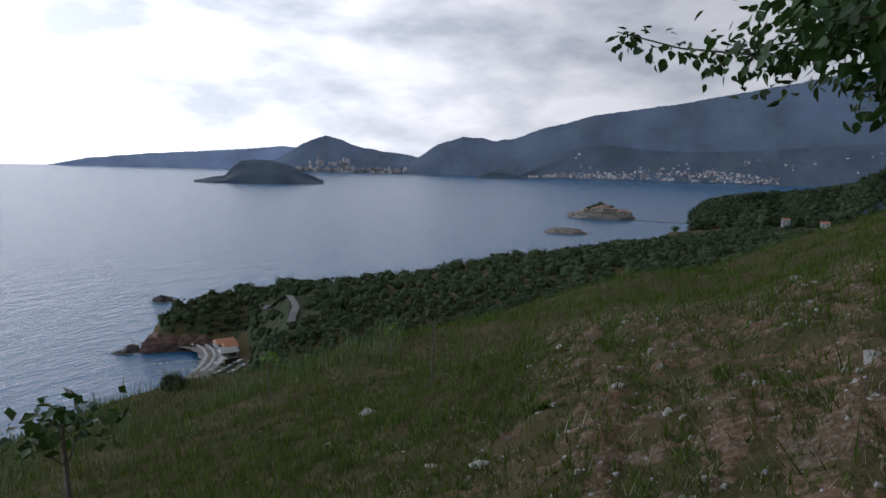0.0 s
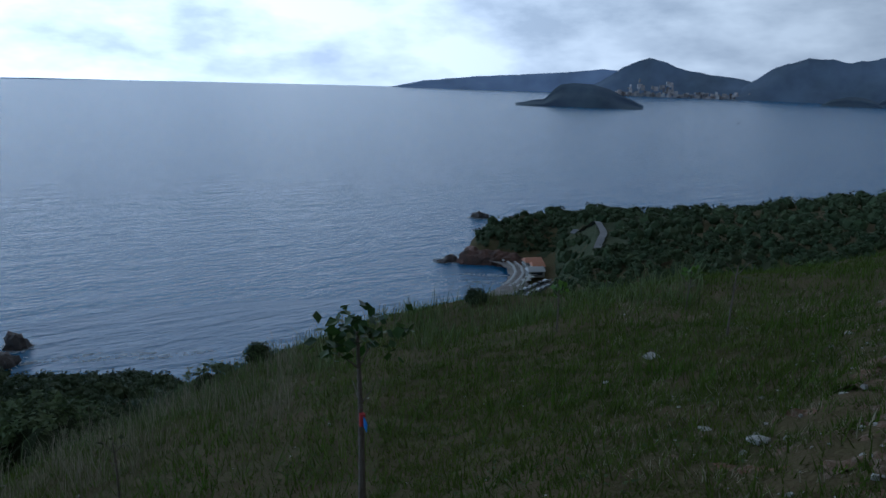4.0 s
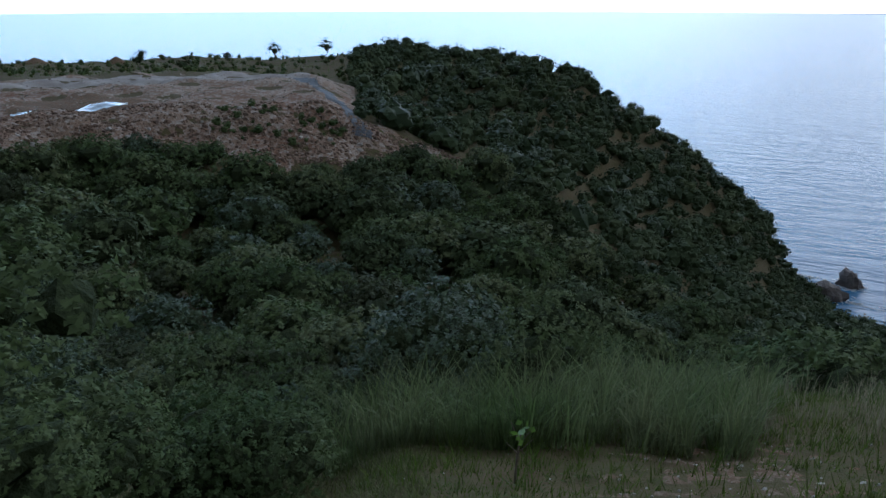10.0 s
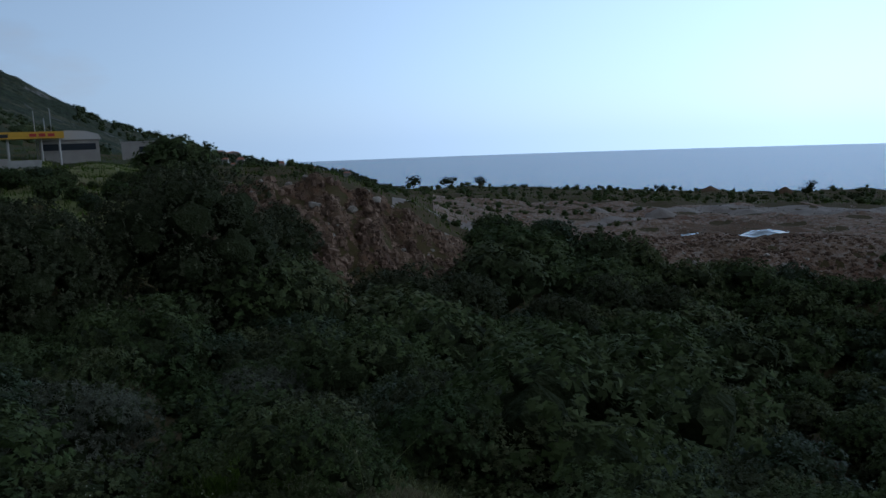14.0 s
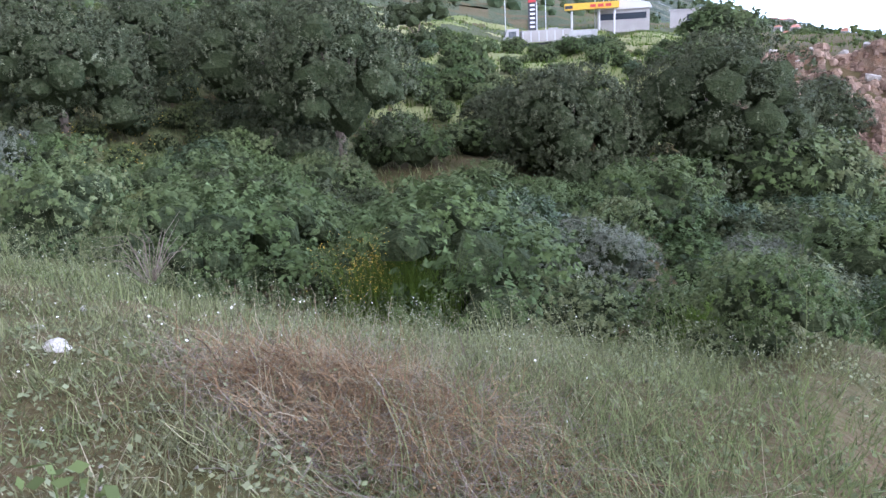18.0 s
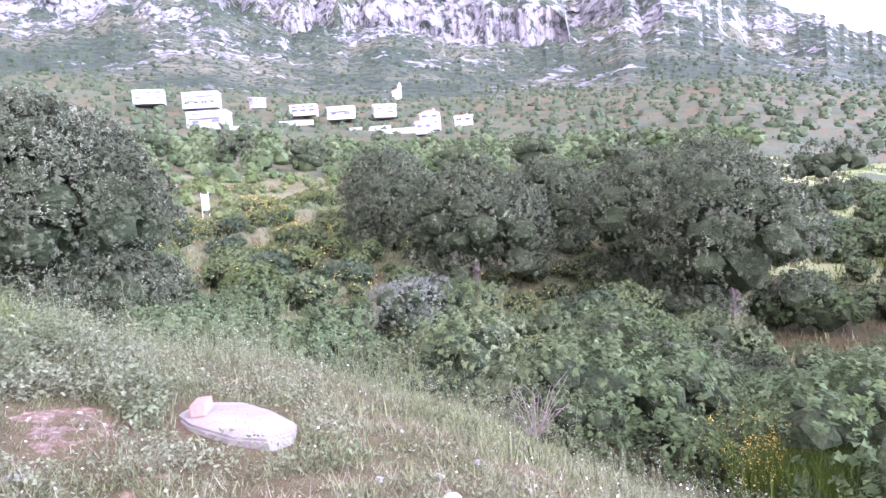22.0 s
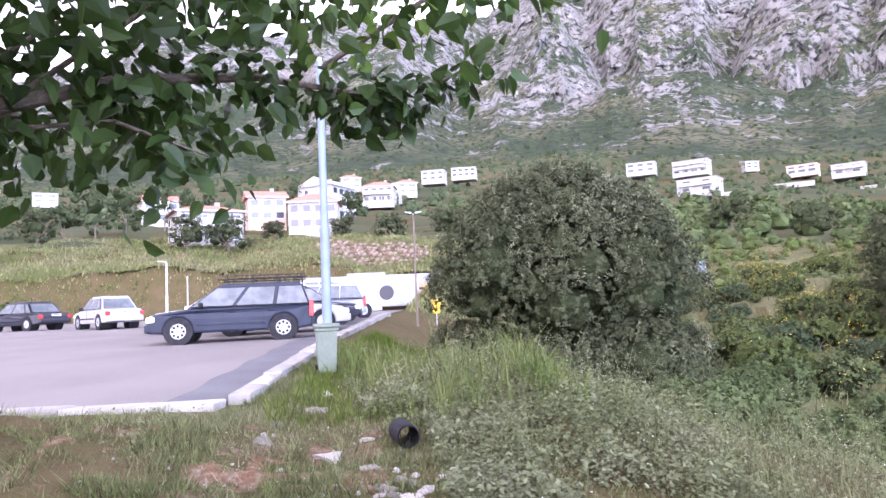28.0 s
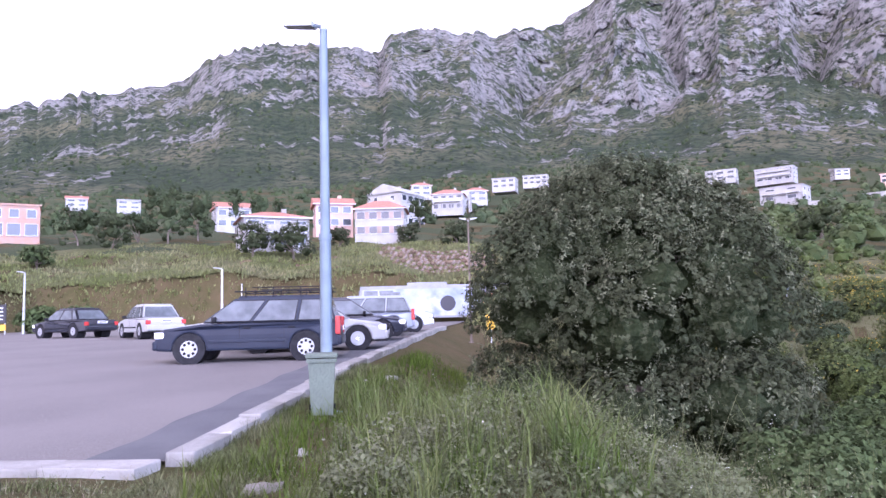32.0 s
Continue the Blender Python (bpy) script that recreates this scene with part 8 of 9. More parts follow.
patch("site_ground", "stony grey and red earth of a levelled building site", "gravel", 112, 168, 92, 175, 230, 120, site_in, 0.07)
patch("red_clay", "patch of red clay on the building site", "red_earth", 136, 152, 112, 138, 70, 50, lambda A, R, X, Y: np.hypot((A - 143.5) / 5.2, (R - 124) / 9) + 0.3 * bumps(X, Y, 9, 4) < 1, 0.11)
patch("gravel_bed", "pale grey gravel spread along the plateau's edge", "shingle", 126, 150, 138, 166, 80, 40, lambda A, R, X, Y: (np.abs(R - 154 - 2 * bumps(X, Y, 20, 6)) < 7) & (A > 127.5), 0.10)
patch("geotextile_drape", "dark slate-coloured sheet draped over the cut edge", "geotextile", 121, 130, 106, 153, 90, 90, lambda A, R, X, Y: (np.abs(A - 123.7 - (R - 109) * 0.112) < 0.75 + 0.25 * bumps(X, Y, 5, 3)) & (R > 108) & (R < 150), 0.16)
patch("dirt_track", "pale dirt track across the scrub", "shingle", 150, 170, 78, 150, 90, 80, lambda A, R, X, Y: np.abs(R - (82 + (170 - A) * 2.9 + 2 * bumps(X, Y, 14, 5))) < 3.2, 0.10)
patch("spoil_slope", "bare rubble face of the terrace", "red_earth", 163, 186, 52, 78, 130, 70, lambda A, R, X, Y: (R > 54 + 3 * bumps(X, Y, 6, 8)) & (R < 72 + 3 * bumps(X, Y, 5, 9)) & (A > 164.5) & (A < 184.5), 0.06)
patch("puddle", "shallow puddle reflecting the sky", "puddle_water", 138, 147.5, 117, 124, 60, 30, lambda A, R, X, Y: np.hypot((A - 142.6) / 2.1, (R - 120.6) / 1.5) + 0.45 * bumps(X, Y, 3.1, 4) < 1.25, 0.16, "puddle")
patch("puddle", "small puddle beside the gravel", "puddle_water", 145, 150, 116, 122, 40, 30, lambda A, R, X, Y: np.hypot((A - 147.3) / 1.2, (R - 118.6) / 0.9) + 0.4 * bumps(X, Y, 2.2, 5) < 0.8, 0.16, "puddle")

rgs = np.random.default_rng(13)
# gravel mounds
for az, r, w, h in ((149.4, 144, 6.5, 1.6), (154.2, 146, 6.0, 1.4), (145.9, 232, 9, 2.6), (140.9, 240, 6, 2.2), (151, 150, 4, 1.0)):
    bm = bmesh.new()
    bmesh.ops.create_grid(bm, x_segments=14, y_segments=14, size=1)
    for v_ in bm.verts:
        q = v_.co.length
        v_.co = Vector((v_.co.x * w / 2, v_.co.y * w / 2, h * max(0, 1 - q) ** 0.8 + 0.15 * noise.noise(v_.co * 4) * max(0, 1 - q) - 0.1))
    m_ = part("gravel_mound", bm, "shingle" if r < 200 else "red_earth", None, smooth=True)
    m_.matrix_basis = Matrix.Translation(at(az, r, 0.02))
    tagged(m_, "low heap of tipped gravel on the site", "gravel heap", "gravel heaps")

# boulders of the spoil heap and the fill slope
rub = [rock_mesh("boulder_shape", 50 + k, "limestone" if k % 4 == 0 else "spoil_rock", (1, 0.85, 0.7), 0.32, 1) for k in range(6)]
spoil = thing("spoil_heap", at(176, 62), 0, "heap of broken rock tipped over the terrace edge", "rubble heap")
inv = spoil.matrix_basis.inverted()
for k in range(210):
    az, r = 165 + 19.5 * rgs.random(), 55 + 15 * rgs.random() ** 0.8
    s = 0.35 + 1.1 * rgs.random() ** 3
    p = at(az, r, s * 0.2)
    share("boulder", rub[k % 6], spoil, inv @ (pose(p.x, p.y, p.z, 30 * rgs.random(), 20 * rgs.random(), 360 * rgs.random()) @ Matrix.Diagonal((s, s, s, 1))))
fill = thing("fill_slope", at(126, 106), 0, "stony fill slope below the plateau's edge", "rubble slope")
inv = fill.matrix_basis.inverted()
for k in range(230):
    az = 114 + 38 * rgs.random()
    base = np.interp(az, [114, 120, 127, 152], [110, 106, 101, 97])
    p0 = base + 11 * rgs.random() ** 1.3
    s = 0.3 + 1.0 * rgs.random() ** 4
    p = at(az, p0, s * 0.2)
    share("boulder", rub[(k * 5) % 6], fill, inv @ (pose(p.x, p.y, p.z, 30 * rgs.random(), 20 * rgs.random(), 360 * rgs.random()) @ Matrix.Diagonal((s, s, s, 1))))


def rubble(name, label, mat_, n, az0, az1, r0, r1, s0, s1, lift=0.05):
    A, R = az0 + (az1 - az0) * rgs.random(n), r0 + (r1 - r0) * rgs.random(n)
    X, Y = polar(A, R)
    a_ = rgs.random(n) * 6.28
    Q = np.zeros((n, 3, 3))
    Q[:, 0, 0], Q[:, 0, 1], Q[:, 1, 0], Q[:, 1, 1], Q[:, 2, 2] = np.cos(a_), -np.sin(a_), np.sin(a_), np.cos(a_), 0.75
    sz = (s0 + (s1 - s0) * rgs.random(n) ** 3)[:, None, None]
    V = np.einsum("kij,nj->kni", Q, cube) * sz + np.stack([X, Y, ground_z(X, Y) + lift], 1)[:, None]
    return tagged(new(name, mesh_np(name, V.reshape(-1, 3), (quad[None] + np.arange(n)[:, None, None] * 8).reshape(-1, 4), M[mat_])), label, "rubble", kind="stuff")


rubble("spoil_rubble", "loose broken stones of the spoil heap", "spoil_rock", 7500, 164.5, 184.5, 54, 71.5, 0.05, 0.34)
rubble("fill_rubble", "loose stones over the fill slope", "spoil_rock", 6500, 114.5, 152, 98, 116, 0.07, 0.42)
rubble("site_rubble", "scattered stones on the levelled site", "pale_rock", 3000, 126, 160, 112, 160, 0.05, 0.28)

# tufts of green on the site
scatter_wood("site_scrub", "low green scrub on the building site", M["maquis_leaf"], rgs, spread(rgs, 150, 182, 74, 170, 3.6, lambda a, r, z: bumps(np.array(polar(a, r)[0]), np.array(polar(a, r)[1]), 21, 4) > -0.1 and abs(r - (82 + (170 - a) * 2.9)) > 5 and not (164 < a < 185 and r < 78)), 1.0, far_crowns, "scrub")
scatter_wood("bank_scrub", "patch of green scrub on the fill slope", M["maquis_leaf"], rgs, spread(rgs, 125, 135, 103, 113, 1.6, lambda a, r, z: bumps(np.array(polar(a, r)[0]), np.array(polar(a, r)[1]), 8, 4) > 0.0), 1.1, far_crowns, "scrub")

# ---------------------------------------------------------------- filling station and lorries on the southern road
p = at(198.9, 92)
lorry = thing("tipper_lorry", p, 198.9 + 186, "white tipper lorry with a dented steel body", "lorry")
part("cab", prism([(2.2, 0.7), (3.9, 0.7), (4.0, 1.6), (3.6, 2.7), (2.2, 2.75)], 2.4, 0.06), "paint_white", lorry)
part("windscreen", boxed((3.86, 0, 2.05), (0.12, 2.0, 0.8), 0, 0.01), "car_glass", lorry)
for s in (-1, 1):
    part("cab_window", boxed((3.0, s * 1.205, 2.1), (0.9, 0.03, 0.7), 0, 0.005), "car_glass", lorry)
    for k in range(6):
        part("body_rib", boxed((-3.0 + k * 0.95, s * 1.24, 1.75), (0.1, 0.08, 1.2)), "paint_silver", lorry)
part("tipper_body", hexa([(-3.6, -1.15, 1.1), (1.9, -1.15, 1.1), (1.9, 1.15, 1.1), (-3.6, 1.15, 1.1)], [(-3.9, -1.25, 2.45), (1.9, -1.25, 2.45), (1.9, 1.25, 2.45), (-3.9, 1.25, 2.45)]), "wall_white", lorry)
part("chassis", boxed((0, 0, 0.8), (7.4, 0.9, 0.35)), "print_dark", lorry)
for x in (2.9, -1.4, -2.6):
    for s in (-1, 1):
        wheel(lorry, x, s * 1.0, s, 0.5, 0.3)
p = at(196.2, 104)
lorry2 = thing("flat_lorry", p, 196 + 186, "grey lorry with a low load body behind the bushes", "lorry")
part("load_body", hexa([(-3, -1.1, 0.9), (2, -1.1, 0.9), (2, 1.1, 0.9), (-3, 1.1, 0.9)], [(-3.2, -1.2, 1.9), (2, -1.2, 1.9), (2, 1.2, 1.9), (-3.2, 1.2, 1.9)]), "pole_grey", lorry2)
part("cab", prism([(2.1, 0.7), (3.6, 0.7), (3.6, 1.7), (3.2, 2.4), (2.1, 2.4)], 2.2, 0.05), "paint_white", lorry2)
part("windscreen", boxed((3.42, 0, 1.95), (0.12, 1.9, 0.6)), "car_glass", lorry2)
for x in (2.7, -1.8):
    for s in (-1, 1):
        wheel(lorry2, x, s * 0.95, s, 0.46, 0.28)

p = at(199.2, 112)
tower = thing("price_tower", p, 199, "tall black price sign with a red top", "sign")
part("panel", boxed((0, 0, 3.4), (1.15, 0.3, 4.4)), "print_dark", tower)
part("red_top", prism([(-0.6, 5.2), (0.6, 5.2), (0.3, 6.0), (-0.45, 5.9)], 0.34), "sign_red", tower)
part("post", tube((0.65, 0, -0.5), (0.65, 0, 5.2), 0.09), "frame_white", tower)
for k in range(6):
    part("price_bar", boxed((0.05, -0.16, 4.8 - k * 0.6), (0.7, 0.02, 0.26)), "plate_white", tower)
p = at(195.3, 128)
st = thing("filling_station", p, 195.3, "filling station with a yellow fascia and a white canopy", "filling station")
part("yellow_fascia", boxed((1.0, 0, 3.6), (8.6, 6.0, 1.0)), "yellow_paint", st, "yellow fascia with red lettering bars")
for k in range(3):
    part("lettering_bar", boxed((2.6 + k * 1.2 - 1.4, -3.03, 3.6), (0.9, 0.06, 0.45)), "sign_red", st)
part("black_panel", boxed((-2.6, -3.03, 3.55), (1.2, 0.06, 0.5)), "print_dark", st)
for x in (-2.2, 2.2, 4.6):
    for y in (-2, 2):
        part("column", tube((x, y, -1), (x, y, 3.2), 0.16), "frame_white", st)
p = at(192.6, 132)
cn = thing("workshop", p, 192.6, "low workshop with a curved white roof", "workshop")
part("wall", boxed((0, 0, 1.5), (8.4, 6, 4.0)), "wall_white", cn)
part("roof", prism([(-4.6, 3.5), (4.6, 3.5), (4.2, 4.3), (2.4, 4.8), (0, 4.95), (-2.4, 4.8), (-4.2, 4.3)], 6.6), "frame_white", cn)
part("window_band", boxed((0, -3.03, 2.4), (7.4, 0.06, 1.0)), "window_dark", cn)
p = at(188.2, 140)
hut_ = thing("cabin", p, 188, "white site cabin beside an orange digger", "cabin")
part("wall", boxed((0, 0, 1.6), (5.4, 3, 3.6)), "wall_white", hut_)
part("roof", boxed((0, 0, 3.5), (5.7, 3.3, 0.2)), "concrete", hut_)
part("window", boxed((0.8, -1.53, 2.2), (1.4, 0.06, 1.0)), "window_dark", hut_)
p = at(185.4, 120)
dg = thing("digger", p, 230, "orange tracked digger on the terrace", "digger")
part("cab", boxed((0, 0.3, 1.9), (1.6, 1.4, 1.6), 0, 0.08), "orange_paint", dg)
part("engine_cover", boxed((-1.5, 0, 1.6), (1.6, 2.2, 1.0), 0, 0.08), "orange_paint", dg)
for s in (-1, 1):
    part("track", boxed((-0.4, s * 1.0, 0.45), (3.4, 0.5, 0.85), 0, 0.2), "rubber", dg)
part("boom", tube((0.8, 0, 1.6), (2.8, 0, 3.4), 0.2, 0.16, 6), "orange_paint", dg)
part("dipper", tube((2.8, 0, 3.4), (4.2, 0, 1.6), 0.16, 0.12, 6), "orange_paint", dg)
part("bucket", boxed((4.3, 0, 1.1), (0.8, 1.0, 0.8), 0, 0.1), "print_dark", dg)
for az, r, h in ((201.2, 112, 7), (198.2, 125, 6.5), (194.6, 130, 7.5), (194.0, 134, 7), (193.6, 150, 8.5)):
    pl = thing("flag_pole", at(az, r, -0.2), 0, "thin bare metal pole by the road", "pole", "poles by the road")
    part("pole", tube((0, 0, 0), (0, 0, h), 0.07, 0.04, 6), "frame_white", pl)
    part("foot", boxed((0, 0, 0.15), (0.4, 0.4, 0.3)), "concrete", pl)
gp = at(253.8, 70, 0)
gs = thing("field_sign", gp, 254, "small lattice sign board in the field", "sign")
part("panel", boxed((0, 0, 1.5), (0.6, 0.06, 1.5)), "galvanised", gs)
for s in (-1, 1):
    part("post", tube((s * 0.3, 0.05, -0.3), (s * 0.3, 0.05, 2.4), 0.04, seg=6), "pole_grey", gs)

# turf of the field and of the terraces above the car park
patch("field_turf", "rough yellow-green turf between the shrubs", "field_sward", 212, 271, 18, 112, 180, 120, lambda A, R, X, Y: (R > 20 + 2 * bumps(X, Y, 5, 3)) & (lot_free(X, Y) > 0.95) & (bumps(X, Y, 11, 6) + 0.5 * bumps(X, Y, 4, 7) > -0.55), 0.05)
patch("hill_sward", "dull green scrubby turf of the lower mountain slope", "hill_sward", 188, 346, 108, 625, 220, 90, lambda A, R, X, Y: (lot_free(X, Y) > 0.95) & (bumps(X, Y, 24, 8) + 0.5 * bumps(X, Y, 9, 9) > -0.85), 0.10)
patch("terrace_turf", "yellow-green grass of the terraced slope", "meadow", 268, 320, 46, 125, 180, 120, lambda A, R, X, Y: (lot_free(X, Y) > 0.95) & (bumps(X, Y, 14, 8) + 0.5 * bumps(X, Y, 5, 9) > -0.6), 0.05)
for k, (r, a0, a1) in enumerate(((66, 284, 316), (76, 283, 318), (88, 283, 318), (99, 280, 316))):
    patch("bare_bank", "bare brown bank between two terraces", "red_earth", a0, a1, r - 2, r + 3, 160, 10, lambda A, R, X, Y, r=r, k=k: (np.abs(R - r - 1.2 * bumps(X, Y, 17, k)) < 0.9) & (bumps(X, Y, 9, k + 2) > -0.2) & (lot_free(X, Y) > 0.95), 0.12)
patch("clearing_turf", "green grass of the clearing by the road", "meadow", 188, 213, 40, 130, 120, 80, lambda A, R, X, Y: (bumps(X, Y, 9, 5) + 0.5 * bumps(X, Y, 4, 6) > -0.7) & (R > 42 + 2 * bumps(X, Y, 6, 2)), 0.05)


# ---------------------------------------------------------------- shore, islands and the far side of the bay
rgc = np.random.default_rng(23)


def crag(name, az, r, w, d, h, seed, mat_, label, category="rock", rz=0.0, sub=4, rough=0.5):
    bm = bmesh.new()
    bmesh.ops.create_icosphere(bm, subdivisions=sub, radius=0.5)
    for v_ in bm.verts:
        q = v_.co.copy()
        n_ = noise.noise(q * 2.3 + Vector((seed, 0, 0))) + 0.6 * noise.noise(q * 5 + Vector((0, seed, 0))) + 0.35 * noise.noise(q * 11 + Vector((0, 0, seed)))
        q *= 1 + rough * n_
        v_.co = Vector((q.x * w, q.y * d, max(q.z, -0.2) * 2 * h * 0.75))
    ob = part(name, bm, mat_)
    x_, y_ = polar(az, r)
    ob.matrix_basis = pose(float(x_), float(y_), SEA - 0.3, 0, 0, az + rz)
    return tagged(ob, label, category)


def foam(az, r, w, d, n, seed):
    """Broken white water round a rock: many small flakes just above the sea."""
    a_ = rgc.random(n) * 6.28
    q = 0.75 + 0.5 * rgc.random(n) ** 2
    x0, y0 = polar(az, r)
    ca, sa_ = math.cos(radians(az)), math.sin(radians(az))
    lx, ly = np.cos(a_) * q * w / 2, np.sin(a_) * q * d / 2
    c = np.stack([x0 + lx * ca - ly * sa_, y0 + lx * sa_ + ly * ca, np.full(n, SEA + 0.12)], 1)
    s = (0.3 + 1.0 * rgc.random(n) ** 2)[:, None]
    th = rgc.random(n) * 6.28
    u = np.stack([np.cos(th), np.sin(th), np.zeros(n)], 1)
    w_ = np.stack([-np.sin(th), np.cos(th), np.zeros(n)], 1)
    V = np.stack([c - u * s, c - w_ * s * 0.5, c + u * s, c + w_ * s * 0.5], 1).reshape(-1, 3)
    return V, np.arange(4 * n).reshape(n, 4)


def pix_r(el):
    return (EYE - SEA) / math.tan(radians(-el))


FOAM = []
for i, (az, r, w, d, h, m_, f_) in enumerate(((52.2, 560, 13, 8, 7, "sea_rock", 90), (51.2, 556, 5, 4, 3, "sea_rock", 20), (49.5, 548, 12, 9, 6, "sea_rock", 50), (54.4, 424, 14, 9, 5, "sea_rock", 130), (55.2, 421, 6, 4, 2, "sea_rock", 40),
                                              (52.3, 436, 17, 12, 8, "red_rock", 120), (86.6, 316, 9, 8, 8, "sea_rock", 60), (88, 300, 14, 10, 7, "sea_rock", 40), (43.9, 586, 16, 12, 7, "pale_rock", 80), (51.6, 352, 9, 5, 2, "sea_rock", 60), (50.2, 362, 8, 5, 3, "sea_rock", 40), (47.4, 545, 9, 7, 4, "sea_rock", 50))):
    crag("sea_rock", az, r, w, d, h, i * 3.7 + 1, m_, "dark wet rock rising from the sea", "rock", 20 * i, 3)
    FOAM.append(foam(az, r, w * 1.25, d * 1.4, f_ * 3, i))
for az, r, n in ((50.8, 380, 120), (51.4, 395, 120), (53.6, 330, 160), (56, 300, 120), (58, 280, 90), (45.6, 600, 160), (41, 640, 120), (91, 318, 160), (80, 290, 120), (84, 296, 120), (76, 285, 90)):
    FOAM.append(foam(az, r, 26, 3, n, 1))
tagged(new("surf", mesh_np("surf", *join(FOAM), M["foam"])), "white surf breaking round the rocks", "surf", kind="stuff")

# cliff of red rock round the small bay
for i, (az, r, w, d, h) in enumerate(((52.6, 421, 20, 10, 9), (51.6, 422, 20, 10, 10), (50.5, 423, 22, 10, 10), (49.4, 421, 20, 10, 8), (48.5, 418, 16, 9, 6))):
    c_ = crag("cliff_rock", az, r, w, d, h, 40 + i * 2.3, "red_rock", "red-brown layered rock face above the beach", "cliff", 12 * i, 4, 0.35)

# beach, jetties and car park by the bay
patch("cape_sward", "dark undergrowth between the trees of the cape", "hill_sward", 38, 54, 290, 480, 110, 110, lambda A, R, X, Y: (bay_floor(A, R)[0] < 0.3) & (ground_z(X, Y) > SEA + 3), 0.35)
patch("beach", "strip of grey shingle beach in the bay", "shingle", 46.5, 53, 340, 420, 120, 110, lambda A, R, X, Y: (A < bay_line(R) + 0.15 * bumps(X, Y, 9, 3)) & (A > bay_line(R) - 2.0 + 0.3 * bumps(X, Y, 12, 4)) & (R > 343) & (R < 417), level=SEA + 2.7)
patch("beach_car_park", "grey asphalt lot behind the beach", "dark_asphalt", 44.5, 50, 340, 391, 80, 80, lambda A, R, X, Y: (np.abs(A - 48.9 + 3.2 * (R - 346) / 36) < 0.85 + 0.1 * bumps(X, Y, 11, 5)) & (R > 342) & (R < 386), level=SEA + 2.85)
rv = []
for k in range(30):
    a_ = float(np.interp(k / 29, np.linspace(0, 1, 8), ROAD_AZ))
    r_ = float(np.interp(k / 29, np.linspace(0, 1, 8), ROAD_R))
    q_ = np.array(polar(np.interp(min(k + 1, 29) / 29, np.linspace(0, 1, 8), ROAD_AZ), np.interp(min(k + 1, 29) / 29, np.linspace(0, 1, 8), ROAD_R)))
    p_ = np.array(polar(a_, r_))
    d_ = (q_ - p_) / max(float(np.hypot(*(q_ - p_))), 1e-6) if k < 29 else d_
    for q in (-1.7, 1.7):
        rv.append((p_[0] - d_[1] * q, p_[1] + d_[0] * q, float(ground_z(*p_)) + 1.6))
tagged(new("road", mesh_np("road", rv, [(2 * i, 2 * i + 1, 2 * i + 3, 2 * i + 2) for i in range(29)], M["road"], True)), "narrow pale road bending down to the beach", "road", kind="structure")
for az, r, l in ((50.9, 352, 18),):
    x_, y_ = polar(az, r)
    j_ = part("jetty", boxed((0, 0, 0), (l, 1.5, 1.5), 0, 0.1), "sea_rock")
    j_.matrix_basis = pose(float(x_), float(y_), SEA + 0.4, 0, 0, az + 3)
    tagged(j_, "short concrete jetty in the bay", "jetty", "jetties")
bz = SEA + 4.6
for i in range(58):
    r = 361 + 51 * (i // 3) / 19.0
    az = float(bay_line(r)) - 0.55 - 0.6 * (i % 3)
    x_, y_ = polar(az, r)
    u_ = thing("parasol", (float(x_), float(y_), SEA + 2.7), 0, "closed-row white beach parasol", "parasol", "beach parasols")
    if i == 0:
        pole_me = part("pole", tube((0, 0, 0), (0, 0, 2.3), 0.05, seg=6), "frame_white", u_).data
        can_me = part("canopy", tube((0, 0, 2.0), (0, 0, 2.5), 1.05, 0.1, 8), "canvas_white", u_).data
    else:
        share("pole", pole_me, u_)
        share("canopy", can_me, u_)
for az, r, w, d, rf in ((47.75, 408, 10, 7, "orange_paint"), (47.35, 399, 7, 6, "orange_paint"), (47.5, 388, 9, 6, "canvas_white")):
    p = at(az, r)
    p.z = SEA + 3.4
    bh = thing("beach_bar", p, az + 20, "beach bar with an orange roof" if rf != "canvas_white" else "beach bar under a white awning", "bar", "beach bars")
    part("wall", boxed((0, 0, 1.2), (w, d, 3.4)), "wall_stone", bh)
    part("roof", hexa([(-w * .55, -d * .58, 2.9), (w * .55, -d * .58, 2.9), (w * .55, d * .58, 2.9), (-w * .55, d * .58, 2.9)], [(-w * .5, -.2, 4.9), (w * .5, -.2, 4.9), (w * .5, .2, 4.9), (-w * .5, .2, 4.9)]), rf, bh)
    part("opening", boxed((0, -d / 2 - 0.05, 1.6), (w * 0.7, 0.12, 1.5)), "window_dark", bh)
for az, r in ((47.9, 379), (48.2, 373), (47.7, 385)):
    p = at(az, r)
    p.z = SEA + 4.8
    aw = part("awning", boxed((0, 0, 0), (5, 2.4, 0.2)), "canvas_white")
    aw.matrix_basis = pose(p.x, p.y, p.z, 6, 0, az + 30)
    tagged(aw, "white awning over the beach terrace", "awning", "awnings")
for i in range(16):
    r = 348 + 4.3 * (i % 8)
    az = 48.9 - 3.2 * (r - 346) / 36 + (0.55 if i < 8 else -0.5)
    p = at(az, r)
    p.z = SEA + 2.85
    cc = thing("car", p, az + 60, "far parked car behind the beach", "car", "cars at the beach")
    part("body", prism([(-2.1, 0.3), (2.1, 0.3), (2.15, 0.8), (1.0, 0.95), (0.4, 1.45), (-1.4, 1.45), (-2.1, 0.95)], 1.75, 0.06), ("paint_white", "paint_grey", "paint_black", "paint_silver")[i % 4], cc)
    part("glass", prism([(-1.5, 0.97), (0.85, 0.97), (0.33, 1.4), (-1.3, 1.4)], 1.78), "car_glass", cc)

